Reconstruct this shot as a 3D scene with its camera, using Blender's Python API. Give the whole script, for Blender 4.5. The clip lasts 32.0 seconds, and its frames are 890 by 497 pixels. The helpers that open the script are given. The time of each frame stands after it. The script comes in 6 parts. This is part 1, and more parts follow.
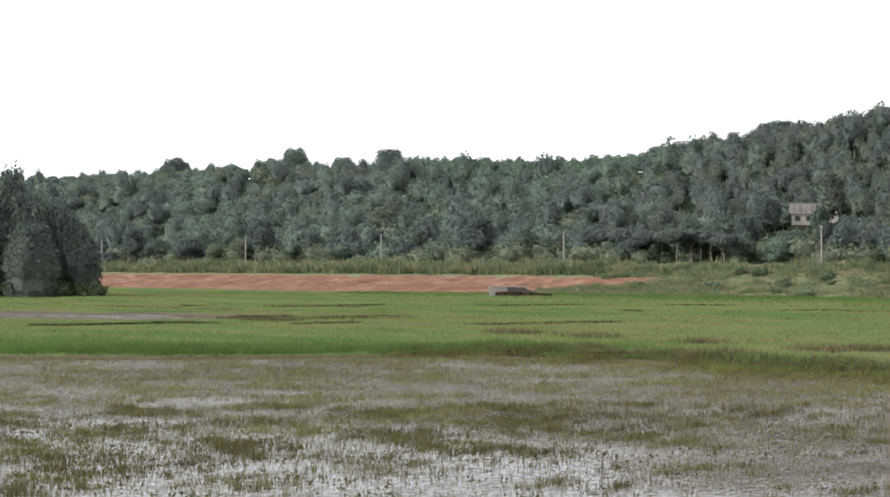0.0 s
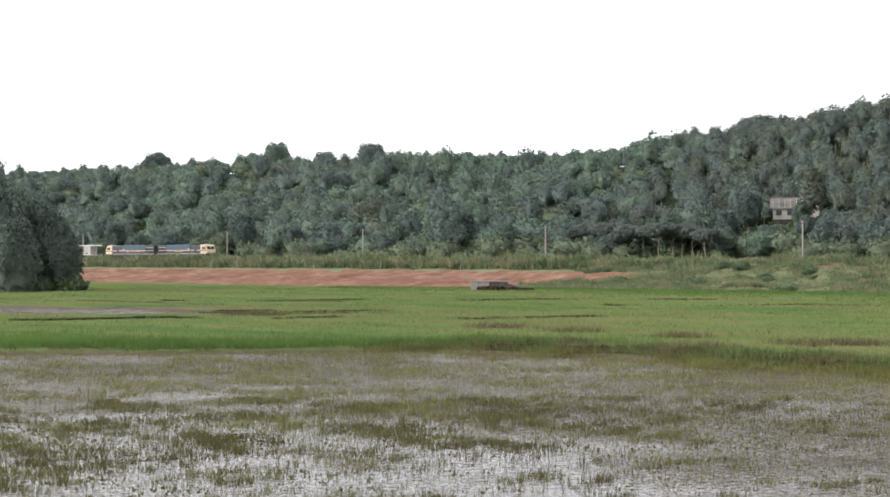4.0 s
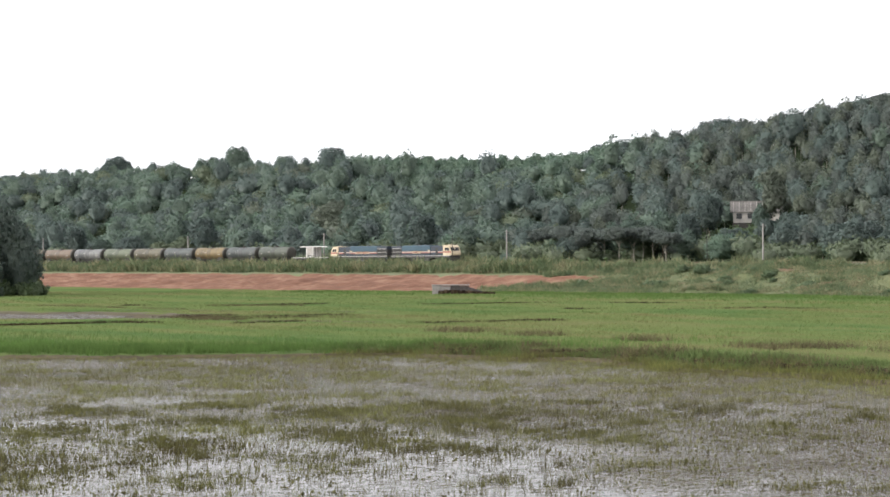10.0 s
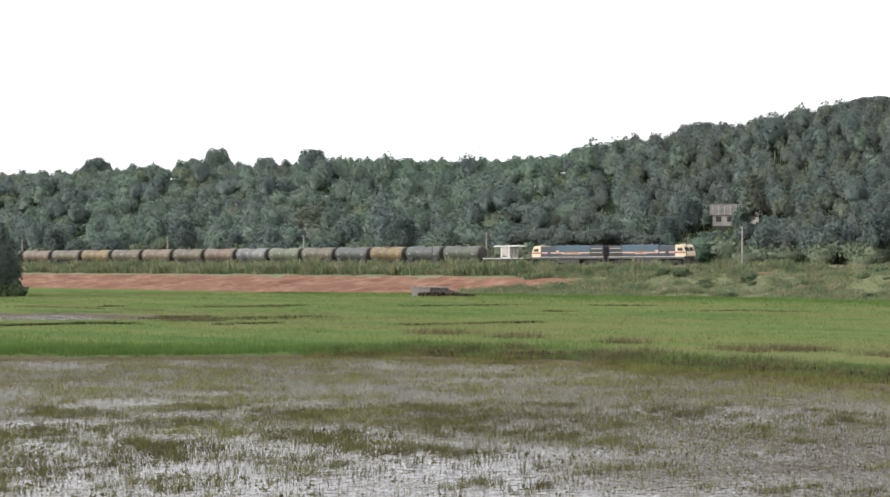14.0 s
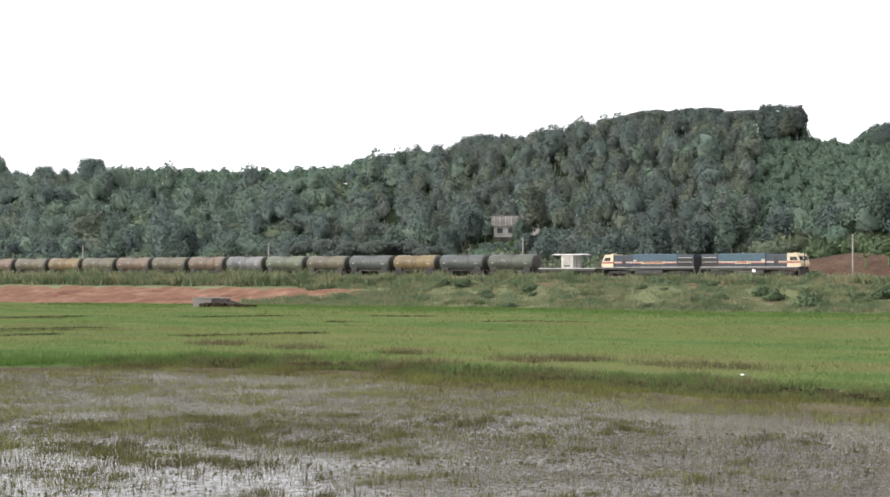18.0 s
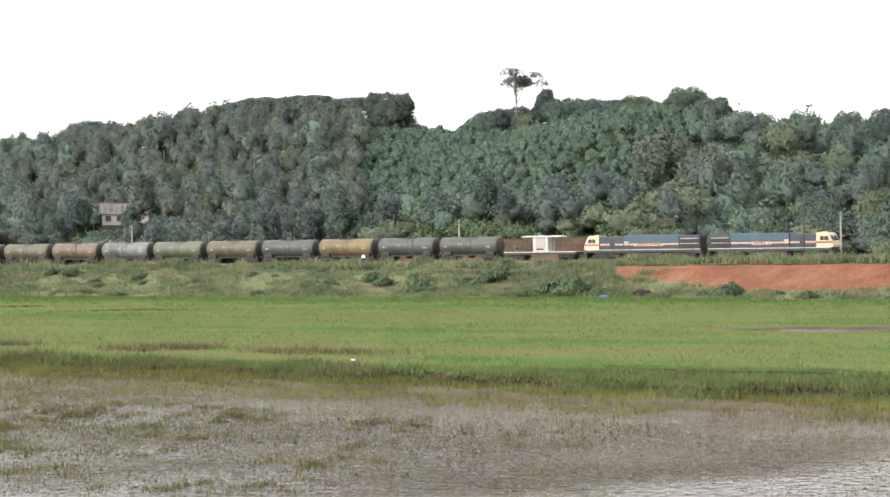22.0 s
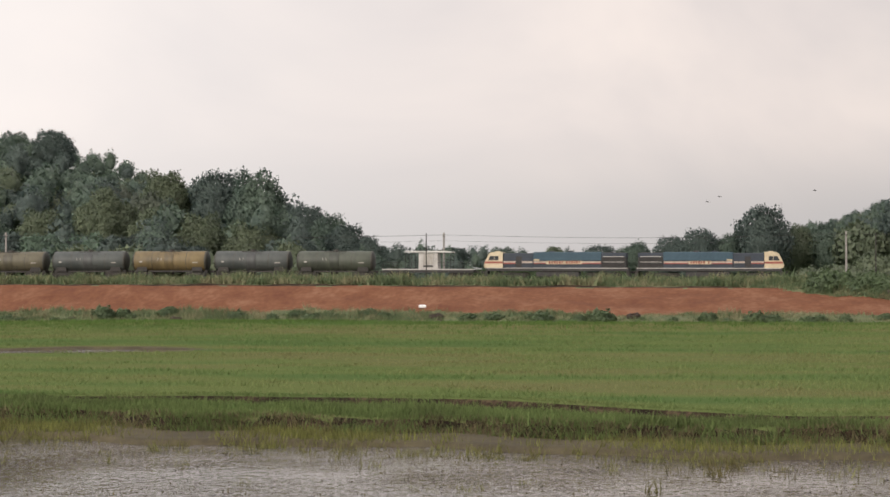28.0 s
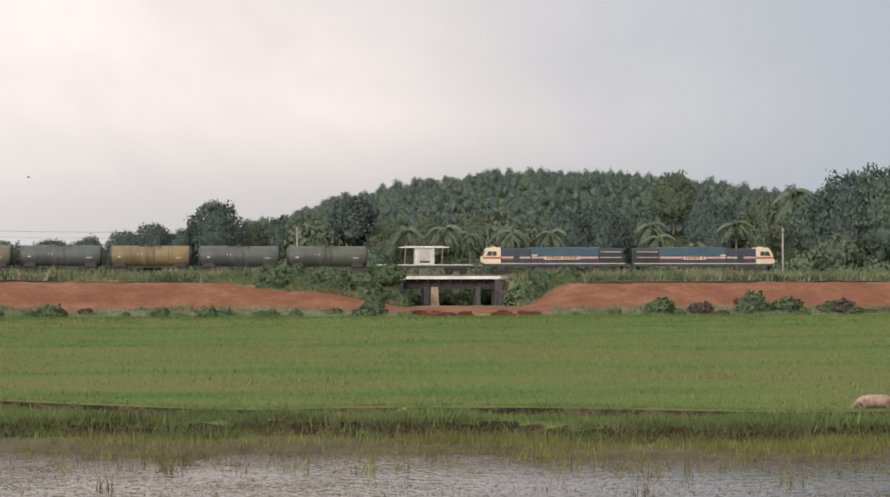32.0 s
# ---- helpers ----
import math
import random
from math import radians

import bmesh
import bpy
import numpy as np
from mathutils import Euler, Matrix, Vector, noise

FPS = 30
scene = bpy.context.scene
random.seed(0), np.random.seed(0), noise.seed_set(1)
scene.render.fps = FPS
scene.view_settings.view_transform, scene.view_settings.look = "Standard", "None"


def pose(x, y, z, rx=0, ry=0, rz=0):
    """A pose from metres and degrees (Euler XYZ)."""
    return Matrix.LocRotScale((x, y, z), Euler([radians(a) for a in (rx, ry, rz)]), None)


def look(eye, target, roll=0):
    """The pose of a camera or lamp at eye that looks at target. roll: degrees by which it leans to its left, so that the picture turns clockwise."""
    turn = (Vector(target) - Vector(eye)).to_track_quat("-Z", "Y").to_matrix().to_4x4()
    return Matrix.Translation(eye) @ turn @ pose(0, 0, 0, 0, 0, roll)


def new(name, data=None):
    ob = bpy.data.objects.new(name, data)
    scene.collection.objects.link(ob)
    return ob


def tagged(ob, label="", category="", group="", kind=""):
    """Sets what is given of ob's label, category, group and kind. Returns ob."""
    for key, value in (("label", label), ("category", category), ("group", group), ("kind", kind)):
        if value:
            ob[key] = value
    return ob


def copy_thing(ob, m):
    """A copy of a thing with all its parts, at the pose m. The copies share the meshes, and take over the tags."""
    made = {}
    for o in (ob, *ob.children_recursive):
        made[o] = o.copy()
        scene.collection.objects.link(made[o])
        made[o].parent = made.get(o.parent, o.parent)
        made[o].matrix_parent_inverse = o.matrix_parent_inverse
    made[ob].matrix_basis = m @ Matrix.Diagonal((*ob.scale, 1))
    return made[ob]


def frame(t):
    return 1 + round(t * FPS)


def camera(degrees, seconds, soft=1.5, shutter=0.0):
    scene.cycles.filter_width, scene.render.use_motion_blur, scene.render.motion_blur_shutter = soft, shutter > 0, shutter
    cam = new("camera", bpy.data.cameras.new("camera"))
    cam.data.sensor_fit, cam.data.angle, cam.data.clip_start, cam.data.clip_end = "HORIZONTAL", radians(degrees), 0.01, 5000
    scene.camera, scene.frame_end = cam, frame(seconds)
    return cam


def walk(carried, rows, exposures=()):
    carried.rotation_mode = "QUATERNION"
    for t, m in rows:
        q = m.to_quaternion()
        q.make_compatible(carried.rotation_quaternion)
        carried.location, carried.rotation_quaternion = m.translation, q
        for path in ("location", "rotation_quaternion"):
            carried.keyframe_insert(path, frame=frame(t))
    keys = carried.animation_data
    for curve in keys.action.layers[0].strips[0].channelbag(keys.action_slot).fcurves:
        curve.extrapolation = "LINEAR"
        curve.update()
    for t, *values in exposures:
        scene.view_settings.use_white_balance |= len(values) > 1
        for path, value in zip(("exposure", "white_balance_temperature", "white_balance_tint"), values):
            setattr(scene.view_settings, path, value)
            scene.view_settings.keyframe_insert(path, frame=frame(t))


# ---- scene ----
import collections
import itertools

EYE = 6.8
cam = camera(23.871, 32.0, soft=1.6)
PATH = [  # seconds, heading clockwise from the track's normal, tilt, lean
    (0, -50.820, 0.253, -0.149), (0.5, -50.752, 0.157, -0.161), (1, -50.642, 0.140, -0.180), (1.5, -50.574, 0.116, -0.185),
    (2, -50.506, 0.102, -0.209), (2.5, -50.454, 0.098, -0.149), (3, -50.386, 0.102, -0.149), (3.5, -50.350, 0.109, -0.168),
    (5.5, -50.124, 0.010, -0.195), (6, -49.988, -0.038, -0.193), (6.5, -49.865, -0.091, -0.235), (7, -49.773, -0.082, -0.291),
    (7.5, -49.755, -0.044, -0.238), (8, -49.736, -0.003, -0.276), (8.5, -49.660, 0.026, -0.238), (9, -49.514, 0.116, -0.272),
    (9.5, -49.388, 0.184, -0.281), (10, -49.269, 0.205, -0.298), (10.5, -49.135, 0.151, -0.300), (11, -49.016, 0.120, -0.237),
    (11.5, -48.933, 0.139, -0.261), (12, -48.850, 0.164, -0.253), (12.5, -48.792, 0.214, -0.242), (13, -48.740, 0.244, -0.211),
    (13.5, -48.735, 0.252, -0.137), (15.5, -48.520, 0.353, -0.054), (16, -48.363, 0.455, -0.001), (16.5, -48.036, 0.512, 0.109),
    (17, -45.595, 0.462, 0.083), (17.5, -44.024, 0.500, 0.022), (18, -42.801, 0.546, -0.034), (18.5, -41.537, 0.571, -0.064),
    (19, -40.498, 0.575, -0.070), (19.5, -39.569, 0.507, -0.056), (20, -38.658, 0.438, -0.040), (20.5, -37.664, 0.372, -0.127),
    (21, -36.248, 0.261, -0.228), (21.5, -34.082, 0.164, -0.454), (22, -32.229, 0.135, -0.600), (22.5, -30.542, 0.212, -0.353),
    (23, -28.808, 0.318, -0.156), (23.5, -27.032, 0.371, -0.071), (24, -25.193, 0.355, -0.025), (24.5, -23.251, 0.359, -0.089),
    (25, -21.204, 0.440, -0.155), (25.5, -19.193, 0.592, -0.310), (27.5, -12.149, 0.706, -0.124), (28, -9.797, 0.546, -0.228),
    (28.5, -7.373, 0.353, -0.332), (29, -5.073, 0.269, -0.260), (29.5, -3.275, 0.261, -0.106), (30, -1.945, 0.302, -0.126),
    (30.5, -0.500, 0.359, -0.176), (31, 1.134, 0.421, -0.189), (31.5, 3.030, 0.386, -0.155), (32, 5.010, 0.364, -0.103),
]
EXPOSURES = [(0, 0.22, 6250, 9), (3, 0.28, 6250, 9), (16, 0.3, 6250, 9), (19, 0.36, 6300, 9), (22, 0.6, 6380, 9.5), (25, 0.42, 6450, 10.5), (27.5, -0.33, 6750, 12), (29, -0.34, 6750, 12), (31, -0.27, 6700, 12), (32, -0.16, 6650, 11.5)]
walk(cam, [(t, pose(0, 0, EYE, 90 + p, 0, -y) @ pose(0, 0, 0, 0, 0, r)) for t, y, p, r in PATH], EXPOSURES)

# ---- world and sun ----
SUN_AZ, SUN_EL = -150.0, 25.0  # degrees: clockwise from the track's normal, above the horizon


def build_world():
    world = bpy.data.worlds.new("sky")
    scene.world = world
    world.use_nodes = True
    nt = world.node_tree
    nt.nodes.clear()
    n = lambda kind: nt.nodes.new(kind)
    link = nt.links.new
    out, bg = n("ShaderNodeOutputWorld"), n("ShaderNodeBackground")
    link(bg.outputs[0], out.inputs[0])
    sky = n("ShaderNodeTexSky")
    sky.sky_type = "NISHITA"
    sky.sun_disc = False
    sky.sun_elevation, sky.sun_rotation = radians(SUN_EL), radians(SUN_AZ)
    sky.dust_density, sky.ozone_density = 3.0, 1.0
    skyscale = n("ShaderNodeVectorMath")
    skyscale.operation = "SCALE"
    skyscale.inputs[3].default_value = 0.09
    link(sky.outputs[0], skyscale.inputs[0])
    co = n("ShaderNodeTexCoord")
    # how far round from the bright side of the sky
    dot = n("ShaderNodeVectorMath")
    dot.operation = "DOT_PRODUCT"
    dot.inputs[1].default_value = (math.sin(radians(-110)), math.cos(radians(-110)), 0.1)
    link(co.outputs["Generated"], dot.inputs[0])
    glow = n("ShaderNodeMapRange")
    glow.inputs[1].default_value, glow.inputs[2].default_value = -0.45, 0.4
    glow.interpolation_type = "SMOOTHSTEP"
    link(dot.outputs["Value"], glow.inputs[0])
    # layered overcast
    mapping = n("ShaderNodeMapping")
    mapping.inputs["Scale"].default_value = (3.2, 3.2, 5.0)
    link(co.outputs["Generated"], mapping.inputs[0])
    noi = n("ShaderNodeTexNoise")
    noi.inputs["Scale"].default_value, noi.inputs["Detail"].default_value = 1.3, 5.0
    noi.inputs["Roughness"].default_value, noi.inputs["Distortion"].default_value = 0.5, 0.6
    link(mapping.outputs[0], noi.inputs["Vector"])
    ramp = n("ShaderNodeValToRGB")
    ramp.color_ramp.elements[0].position, ramp.color_ramp.elements[1].position = 0.34, 0.66
    ramp.color_ramp.elements[0].color, ramp.color_ramp.elements[1].color = (0.92, 0.86, 0.86, 1), (1.27, 1.14, 1.07, 1)
    link(noi.outputs["Fac"], ramp.inputs[0])
    updown = n("ShaderNodeSeparateXYZ")
    link(co.outputs["Generated"], updown.inputs[0])
    haze = n("ShaderNodeMapRange")
    haze.interpolation_type = "SMOOTHSTEP"
    haze.inputs[1].default_value, haze.inputs[2].default_value = 0.015, 0.075
    link(updown.outputs["Z"], haze.inputs[0])
    low = n("ShaderNodeMix")
    low.data_type = "RGBA"
    low.inputs["A"].default_value = (0.73, 0.715, 0.72, 1)
    link(haze.outputs[0], low.inputs["Factor"])
    link(ramp.outputs[0], low.inputs["B"])
    # clearer sky away from the bright side
    side = n("ShaderNodeVectorMath")
    side.operation = "DOT_PRODUCT"
    side.inputs[1].default_value = (math.sin(radians(38)), math.cos(radians(38)), 0.2)
    link(co.outputs["Generated"], side.inputs[0])
    clear = n("ShaderNodeMapRange")
    clear.interpolation_type = "SMOOTHSTEP"
    clear.inputs[1].default_value, clear.inputs[2].default_value = 0.78, 0.99
    link(side.outputs["Value"], clear.inputs[0])
    cloud = n("ShaderNodeMix")
    cloud.data_type = "RGBA"
    cloud.inputs["B"].default_value = (0.50, 0.575, 0.66, 1)
    link(clear.outputs[0], cloud.inputs["Factor"])
    link(low.outputs["Result"], cloud.inputs["A"])
    lit = n("ShaderNodeMix")
    lit.data_type = "RGBA"
    lit.inputs["B"].default_value = (1.35, 1.33, 1.34, 1)
    link(glow.outputs[0], lit.inputs["Factor"])
    link(cloud.outputs["Result"], lit.inputs["A"])
    mix = n("ShaderNodeMix")
    mix.data_type = "RGBA"
    mix.inputs["Factor"].default_value = 0.9
    link(skyscale.outputs[0], mix.inputs["A"])
    link(lit.outputs["Result"], mix.inputs["B"])
    # an overcast sky is brightest overhead
    up = n("ShaderNodeSeparateXYZ")
    link(co.outputs["Generated"], up.inputs[0])
    zen = n("ShaderNodeMapRange")
    zen.inputs[1].default_value, zen.inputs[2].default_value = 0.14, 0.7
    zen.inputs[3].default_value, zen.inputs[4].default_value = 1.0, 1.5
    link(up.outputs["Z"], zen.inputs[0])
    link(mix.outputs["Result"], bg.inputs[0])
    link(zen.outputs[0], bg.inputs[1])


build_world()
sun_data = bpy.data.lights.new("sun", "SUN")
sun_data.energy, sun_data.angle, sun_data.color = 3.0, radians(22), (1.0, 0.94, 0.86)
sun = new("sun", sun_data)
sun_dir = Vector((math.sin(radians(SUN_AZ)) * math.cos(radians(SUN_EL)), math.cos(radians(SUN_AZ)) * math.cos(radians(SUN_EL)), math.sin(radians(SUN_EL))))
sun.matrix_world = look(sun_dir * 200, (0, 0, 0))


# ---- materials ----
def material(name, low, high, scale=1.0, rough=0.8, metal=0.0, bump=0.0, fine=8.0, island=0.0, per_object=0.0, stretch=(1, 1, 1), third=None, spec=0.5, translucent=0.0, spread=0.14):
    """Two or three colours mixed by coarse and fine noise in metres; island and per_object vary the value piece by piece."""
    m = bpy.data.materials.new(name)
    m.use_nodes = True
    nt = m.node_tree
    n = lambda kind: nt.nodes.new(kind)
    link = nt.links.new
    b = nt.nodes["Principled BSDF"]
    b.inputs["Metallic"].default_value = metal
    b.inputs["Specular IOR Level"].default_value = spec
    co = n("ShaderNodeTexCoord")
    mp = n("ShaderNodeMapping")
    mp.inputs["Scale"].default_value = stretch
    link(co.outputs["Object"], mp.inputs[0])
    a = n("ShaderNodeTexNoise")
    a.inputs["Scale"].default_value, a.inputs["Detail"].default_value, a.inputs["Roughness"].default_value = scale, 5, 0.6
    link(mp.outputs[0], a.inputs["Vector"])
    c = n("ShaderNodeTexNoise")
    c.inputs["Scale"].default_value, c.inputs["Detail"].default_value = scale * fine, 3
    link(mp.outputs[0], c.inputs["Vector"])
    mean = n("ShaderNodeMath")
    mean.operation = "MULTIPLY_ADD"
    mean.inputs[1].default_value = 0.35
    link(c.outputs["Fac"], mean.inputs[0])
    half = n("ShaderNodeMath")
    half.operation = "MULTIPLY"
    half.inputs[1].default_value = 0.65
    link(a.outputs["Fac"], half.inputs[0])
    link(half.outputs[0], mean.inputs[2])
    ramp = n("ShaderNodeValToRGB")
    e = ramp.color_ramp.elements
    e[0].position, e[1].position = 0.5 - spread, 0.5 + spread
    e[0].color, e[1].color = (*low, 1), (*high, 1)
    if third:
        x = ramp.color_ramp.elements.new(0.5)
        x.color = (*third, 1)
    link(mean.outputs[0], ramp.inputs[0])
    colour = ramp.outputs[0]
    if island or per_object:
        hsv = n("ShaderNodeHueSaturation")
        mr = n("ShaderNodeMapRange")
        amount = island or per_object
        mr.inputs[3].default_value, mr.inputs[4].default_value = 1 - amount, 1 + amount
        src = n("ShaderNodeNewGeometry").outputs["Random Per Island"] if island else n("ShaderNodeObjectInfo").outputs["Random"]
        link(src, mr.inputs[0])
        link(mr.outputs[0], hsv.inputs["Value"])
        link(colour, hsv.inputs["Color"])
        colour = hsv.outputs[0]
    link(colour, b.inputs["Base Color"])
    rr = n("ShaderNodeMapRange")
    rr.inputs[3].default_value, rr.inputs[4].default_value = max(0.02, rough - 0.12), min(1.0, rough + 0.12)
    link(a.outputs["Fac"], rr.inputs[0])
    link(rr.outputs[0], b.inputs["Roughness"])
    if bump:
        bp = n("ShaderNodeBump")
        bp.inputs["Strength"].default_value, bp.inputs["Distance"].default_value = min(1.0, bump), max(0.02, 0.25 * bump / scale / fine)
        link(mean.outputs[0], bp.inputs["Height"])
        link(bp.outputs[0], b.inputs["Normal"])
    if translucent:
        tr = n("ShaderNodeBsdfTranslucent")
        link(colour, tr.inputs[0])
        ms = n("ShaderNodeMixShader")
        ms.inputs[0].default_value = translucent
        link(b.outputs[0], ms.inputs[1])
        link(tr.outputs[0], ms.inputs[2])
        link(ms.outputs[0], nt.nodes["Material Output"].inputs[0])
    return m


M_FIELD = material("field_soil_grass", (0.108, 0.114, 0.050), (0.068, 0.104, 0.038), 0.028, 0.95, bump=0.3, fine=4, third=(0.094, 0.120, 0.044), spec=0.0, stretch=(0.4, 1.3, 1), spread=0.11)
M_MUD = material("wet_mud", (0.046, 0.038, 0.024), (0.088, 0.074, 0.044), 0.3, 0.85, bump=0.4, spec=0.12)
# Dark earth, blackened further to carry the shade of cut faces.
M_SOIL_SHADE = material("soil_and_shade", (0.014, 0.010, 0.007), (0.075, 0.054, 0.034), 0.5, 0.9, bump=0.6, spec=0.05, third=(0.030, 0.021, 0.014), spread=0.11)
M_RED = material("red_laterite_earth", (0.112, 0.047, 0.029), (0.200, 0.104, 0.065), 0.25, 0.95, bump=1.0, fine=6, third=(0.148, 0.066, 0.038), stretch=(1.0, 0.7, 0.6), spec=0.05, spread=0.16)
# Far left bank: red paled in colour to stand for haze, pale streaks included.
M_REDHAZE = material("hazed_red_earth", (0.100, 0.050, 0.034), (0.225, 0.138, 0.096), 0.22, 0.95, bump=1.0, fine=5, third=(0.150, 0.080, 0.054), stretch=(1.0, 0.6, 1.6), spec=0.05, spread=0.15)
M_BARE = material("bare_brown_earth", (0.080, 0.052, 0.034), (0.150, 0.105, 0.070), 0.3, 0.95, bump=0.8, fine=6, third=(0.108, 0.072, 0.047), spec=0.05)
M_CUT = material("old_red_cutting", (0.050, 0.032, 0.024), (0.100, 0.068, 0.048), 0.2, 0.95, bump=0.8, fine=6, third=(0.070, 0.046, 0.033), spec=0.05)
M_BANK = material("bank_earth_grass", (0.065, 0.078, 0.034), (0.115, 0.128, 0.052), 0.2, 0.95, bump=0.5)
M_HILL = material("forest_floor", (0.020, 0.030, 0.017), (0.042, 0.056, 0.030), 0.05, 0.95, bump=0.3, spec=0.0)
M_BALLAST = material("ballast", (0.10, 0.09, 0.08), (0.23, 0.20, 0.18), 2.0, 0.9, bump=0.8)
M_GRASS = material("grass_blades", (0.070, 0.112, 0.032), (0.105, 0.178, 0.048), 0.06, 0.8, island=0.2, third=(0.088, 0.145, 0.040), spec=0.05, translucent=0.35)
M_PADDY = material("paddy_grass", (0.180, 0.182, 0.080), (0.102, 0.166, 0.056), 0.028, 0.8, island=0.12, fine=4, third=(0.150, 0.192, 0.070), spec=0.12, translucent=0.4, stretch=(0.4, 1.3, 1), spread=0.11)
M_TURF = material("dull_bund_turf", (0.084, 0.106, 0.042), (0.136, 0.182, 0.066), 0.1, 0.85, island=0.3, third=(0.104, 0.142, 0.051), spec=0.08, translucent=0.3)
M_SEDGE = material("sedge_blades", (0.098, 0.086, 0.034), (0.160, 0.168, 0.054), 0.12, 0.8, island=0.4, third=(0.130, 0.136, 0.044), spec=0.1, translucent=0.2)
M_CLUMP = material("dark_sedge", (0.058, 0.052, 0.022), (0.112, 0.116, 0.040), 0.12, 0.8, island=0.4, spec=0.1, translucent=0.2)
M_DRY = material("dry_grass", (0.080, 0.070, 0.040), (0.152, 0.134, 0.074), 0.25, 0.85, island=0.35, spec=0.05, translucent=0.2)
M_TALL = material("tall_bank_grass", (0.092, 0.130, 0.066), (0.235, 0.218, 0.130), 0.3, 0.7, island=0.28, third=(0.132, 0.162, 0.082), spec=0.25, translucent=0.25, spread=0.1)
LEAF = dict(rough=0.62, island=0.16, spec=0.55, translucent=0.38, spread=0.1, fine=22, bump=0.5)
# A, B and K are lightened and blued in colour to stand for haze.
M_LEAF_A = material("leaves_dark", (0.056, 0.084, 0.076), (0.106, 0.143, 0.122), 0.15, **LEAF)
M_LEAF_B = material("leaves_mid", (0.072, 0.110, 0.087), (0.128, 0.178, 0.126), 0.15, **LEAF)
M_LEAF_C = material("leaves_olive", (0.090, 0.120, 0.072), (0.144, 0.175, 0.102), 0.15, **LEAF)
M_LEAF_D = material("leaves_bluish", (0.085, 0.140, 0.100), (0.140, 0.200, 0.136), 0.15, **LEAF)
M_LEAF_K = material("leaves_dusky", (0.076, 0.096, 0.086), (0.120, 0.144, 0.120), 0.15, **LEAF)
M_LEAF_P = material("palm_fronds", (0.070, 0.100, 0.058), (0.120, 0.155, 0.085), 0.3, **LEAF)
M_LEAF_R = material("reddish_shrub_leaves", (0.075, 0.055, 0.048), (0.12, 0.09, 0.07), 0.3, **LEAF)
M_LEAF_S = material("shrub_leaves", (0.074, 0.114, 0.056), (0.130, 0.184, 0.082), 0.3, **LEAF)
M_BARK = material("bark", (0.10, 0.085, 0.065), (0.22, 0.19, 0.15), 1.5, 0.9, bump=0.5, stretch=(1, 1, 0.3))
M_CONC = material("weathered_concrete", (0.28, 0.26, 0.235), (0.44, 0.42, 0.39), 0.6, 0.85, bump=0.3)
M_DKCONC = material("stained_concrete", (0.035, 0.032, 0.03), (0.085, 0.078, 0.07), 0.5, 0.9, bump=0.4)
M_STAIN = material("tan_stained_concrete", (0.05, 0.035, 0.028), (0.36, 0.25, 0.17), 0.9, 0.85, bump=0.3, stretch=(1.2, 1.2, 0.6))
M_POLE = material("grey_pole_concrete", (0.17, 0.16, 0.15), (0.28, 0.265, 0.25), 0.6, 0.85, bump=0.2)
M_PALE = material("pale_painted_steel", (0.46, 0.45, 0.43), (0.62, 0.61, 0.59), 0.8, 0.65)
M_STEEL = material("dark_girder_steel", (0.018, 0.017, 0.016), (0.048, 0.042, 0.038), 0.7, 0.75, metal=0.1, bump=0.2)
M_RAIL = material("rail_steel", (0.12, 0.075, 0.05), (0.25, 0.18, 0.13), 1.0, 0.5, metal=0.6)
M_BLACK = material("soot_black_paint", (0.018, 0.018, 0.019), (0.045, 0.042, 0.04), 0.8, 0.7)
M_BLUE = material("faded_blue_paint", (0.022, 0.054, 0.080), (0.038, 0.080, 0.112), 0.35, 0.55)
M_NAVY = material("dark_blue_paint", (0.018, 0.027, 0.042), (0.036, 0.046, 0.064), 0.4, 0.6)
M_CREAM = material("cream_paint", (0.44, 0.36, 0.24), (0.58, 0.49, 0.35), 0.4, 0.55)
M_STRIPE = material("weathered_cream_stripe", (0.36, 0.28, 0.235), (0.54, 0.46, 0.40), 0.6, 0.6, fine=4)
M_WHITE = material("white_paint", (0.34, 0.325, 0.305), (0.52, 0.50, 0.48), 0.6, 0.65)
M_REDP = material("red_stripe_paint", (0.22, 0.055, 0.042), (0.32, 0.095, 0.07), 0.5, 0.6)
M_MAROON = material("brown_maroon_paint", (0.055, 0.034, 0.032), (0.10, 0.062, 0.055), 0.5, 0.65)
M_GLASS = material("dark_cab_glass", (0.02, 0.022, 0.025), (0.04, 0.042, 0.045), 0.5, 0.12, spec=0.6)
M_ROOFTILE = material("grey_roof_sheet", (0.13, 0.12, 0.11), (0.32, 0.30, 0.28), 0.4, 0.8)
M_WALL = material("lime_washed_wall", (0.36, 0.34, 0.31), (0.54, 0.51, 0.47), 0.5, 0.9)
M_COW = material("cow_hide", (0.11, 0.066, 0.048), (0.34, 0.245, 0.19), 2.2, 0.85)
M_CLOD = material("dark_red_clods", (0.055, 0.025, 0.018), (0.115, 0.05, 0.035), 0.8, 0.95, bump=0.6, spec=0.05)
M_TARO = material("fresh_broad_leaves", (0.10, 0.20, 0.05), (0.16, 0.30, 0.08), 3.0, 0.6, spec=0.2, translucent=0.3)
M_BANANA = material("banana_leaves", (0.085, 0.135, 0.055), (0.140, 0.205, 0.085), 1.5, 0.55, spec=0.5, translucent=0.35)
M_BAG = material("white_plastic_sack", (0.70, 0.70, 0.70), (0.85, 0.85, 0.85), 2.0, 0.5)
M_TARP = material("blue_tarpaulin", (0.03, 0.08, 0.30), (0.05, 0.14, 0.45), 2.0, 0.5)


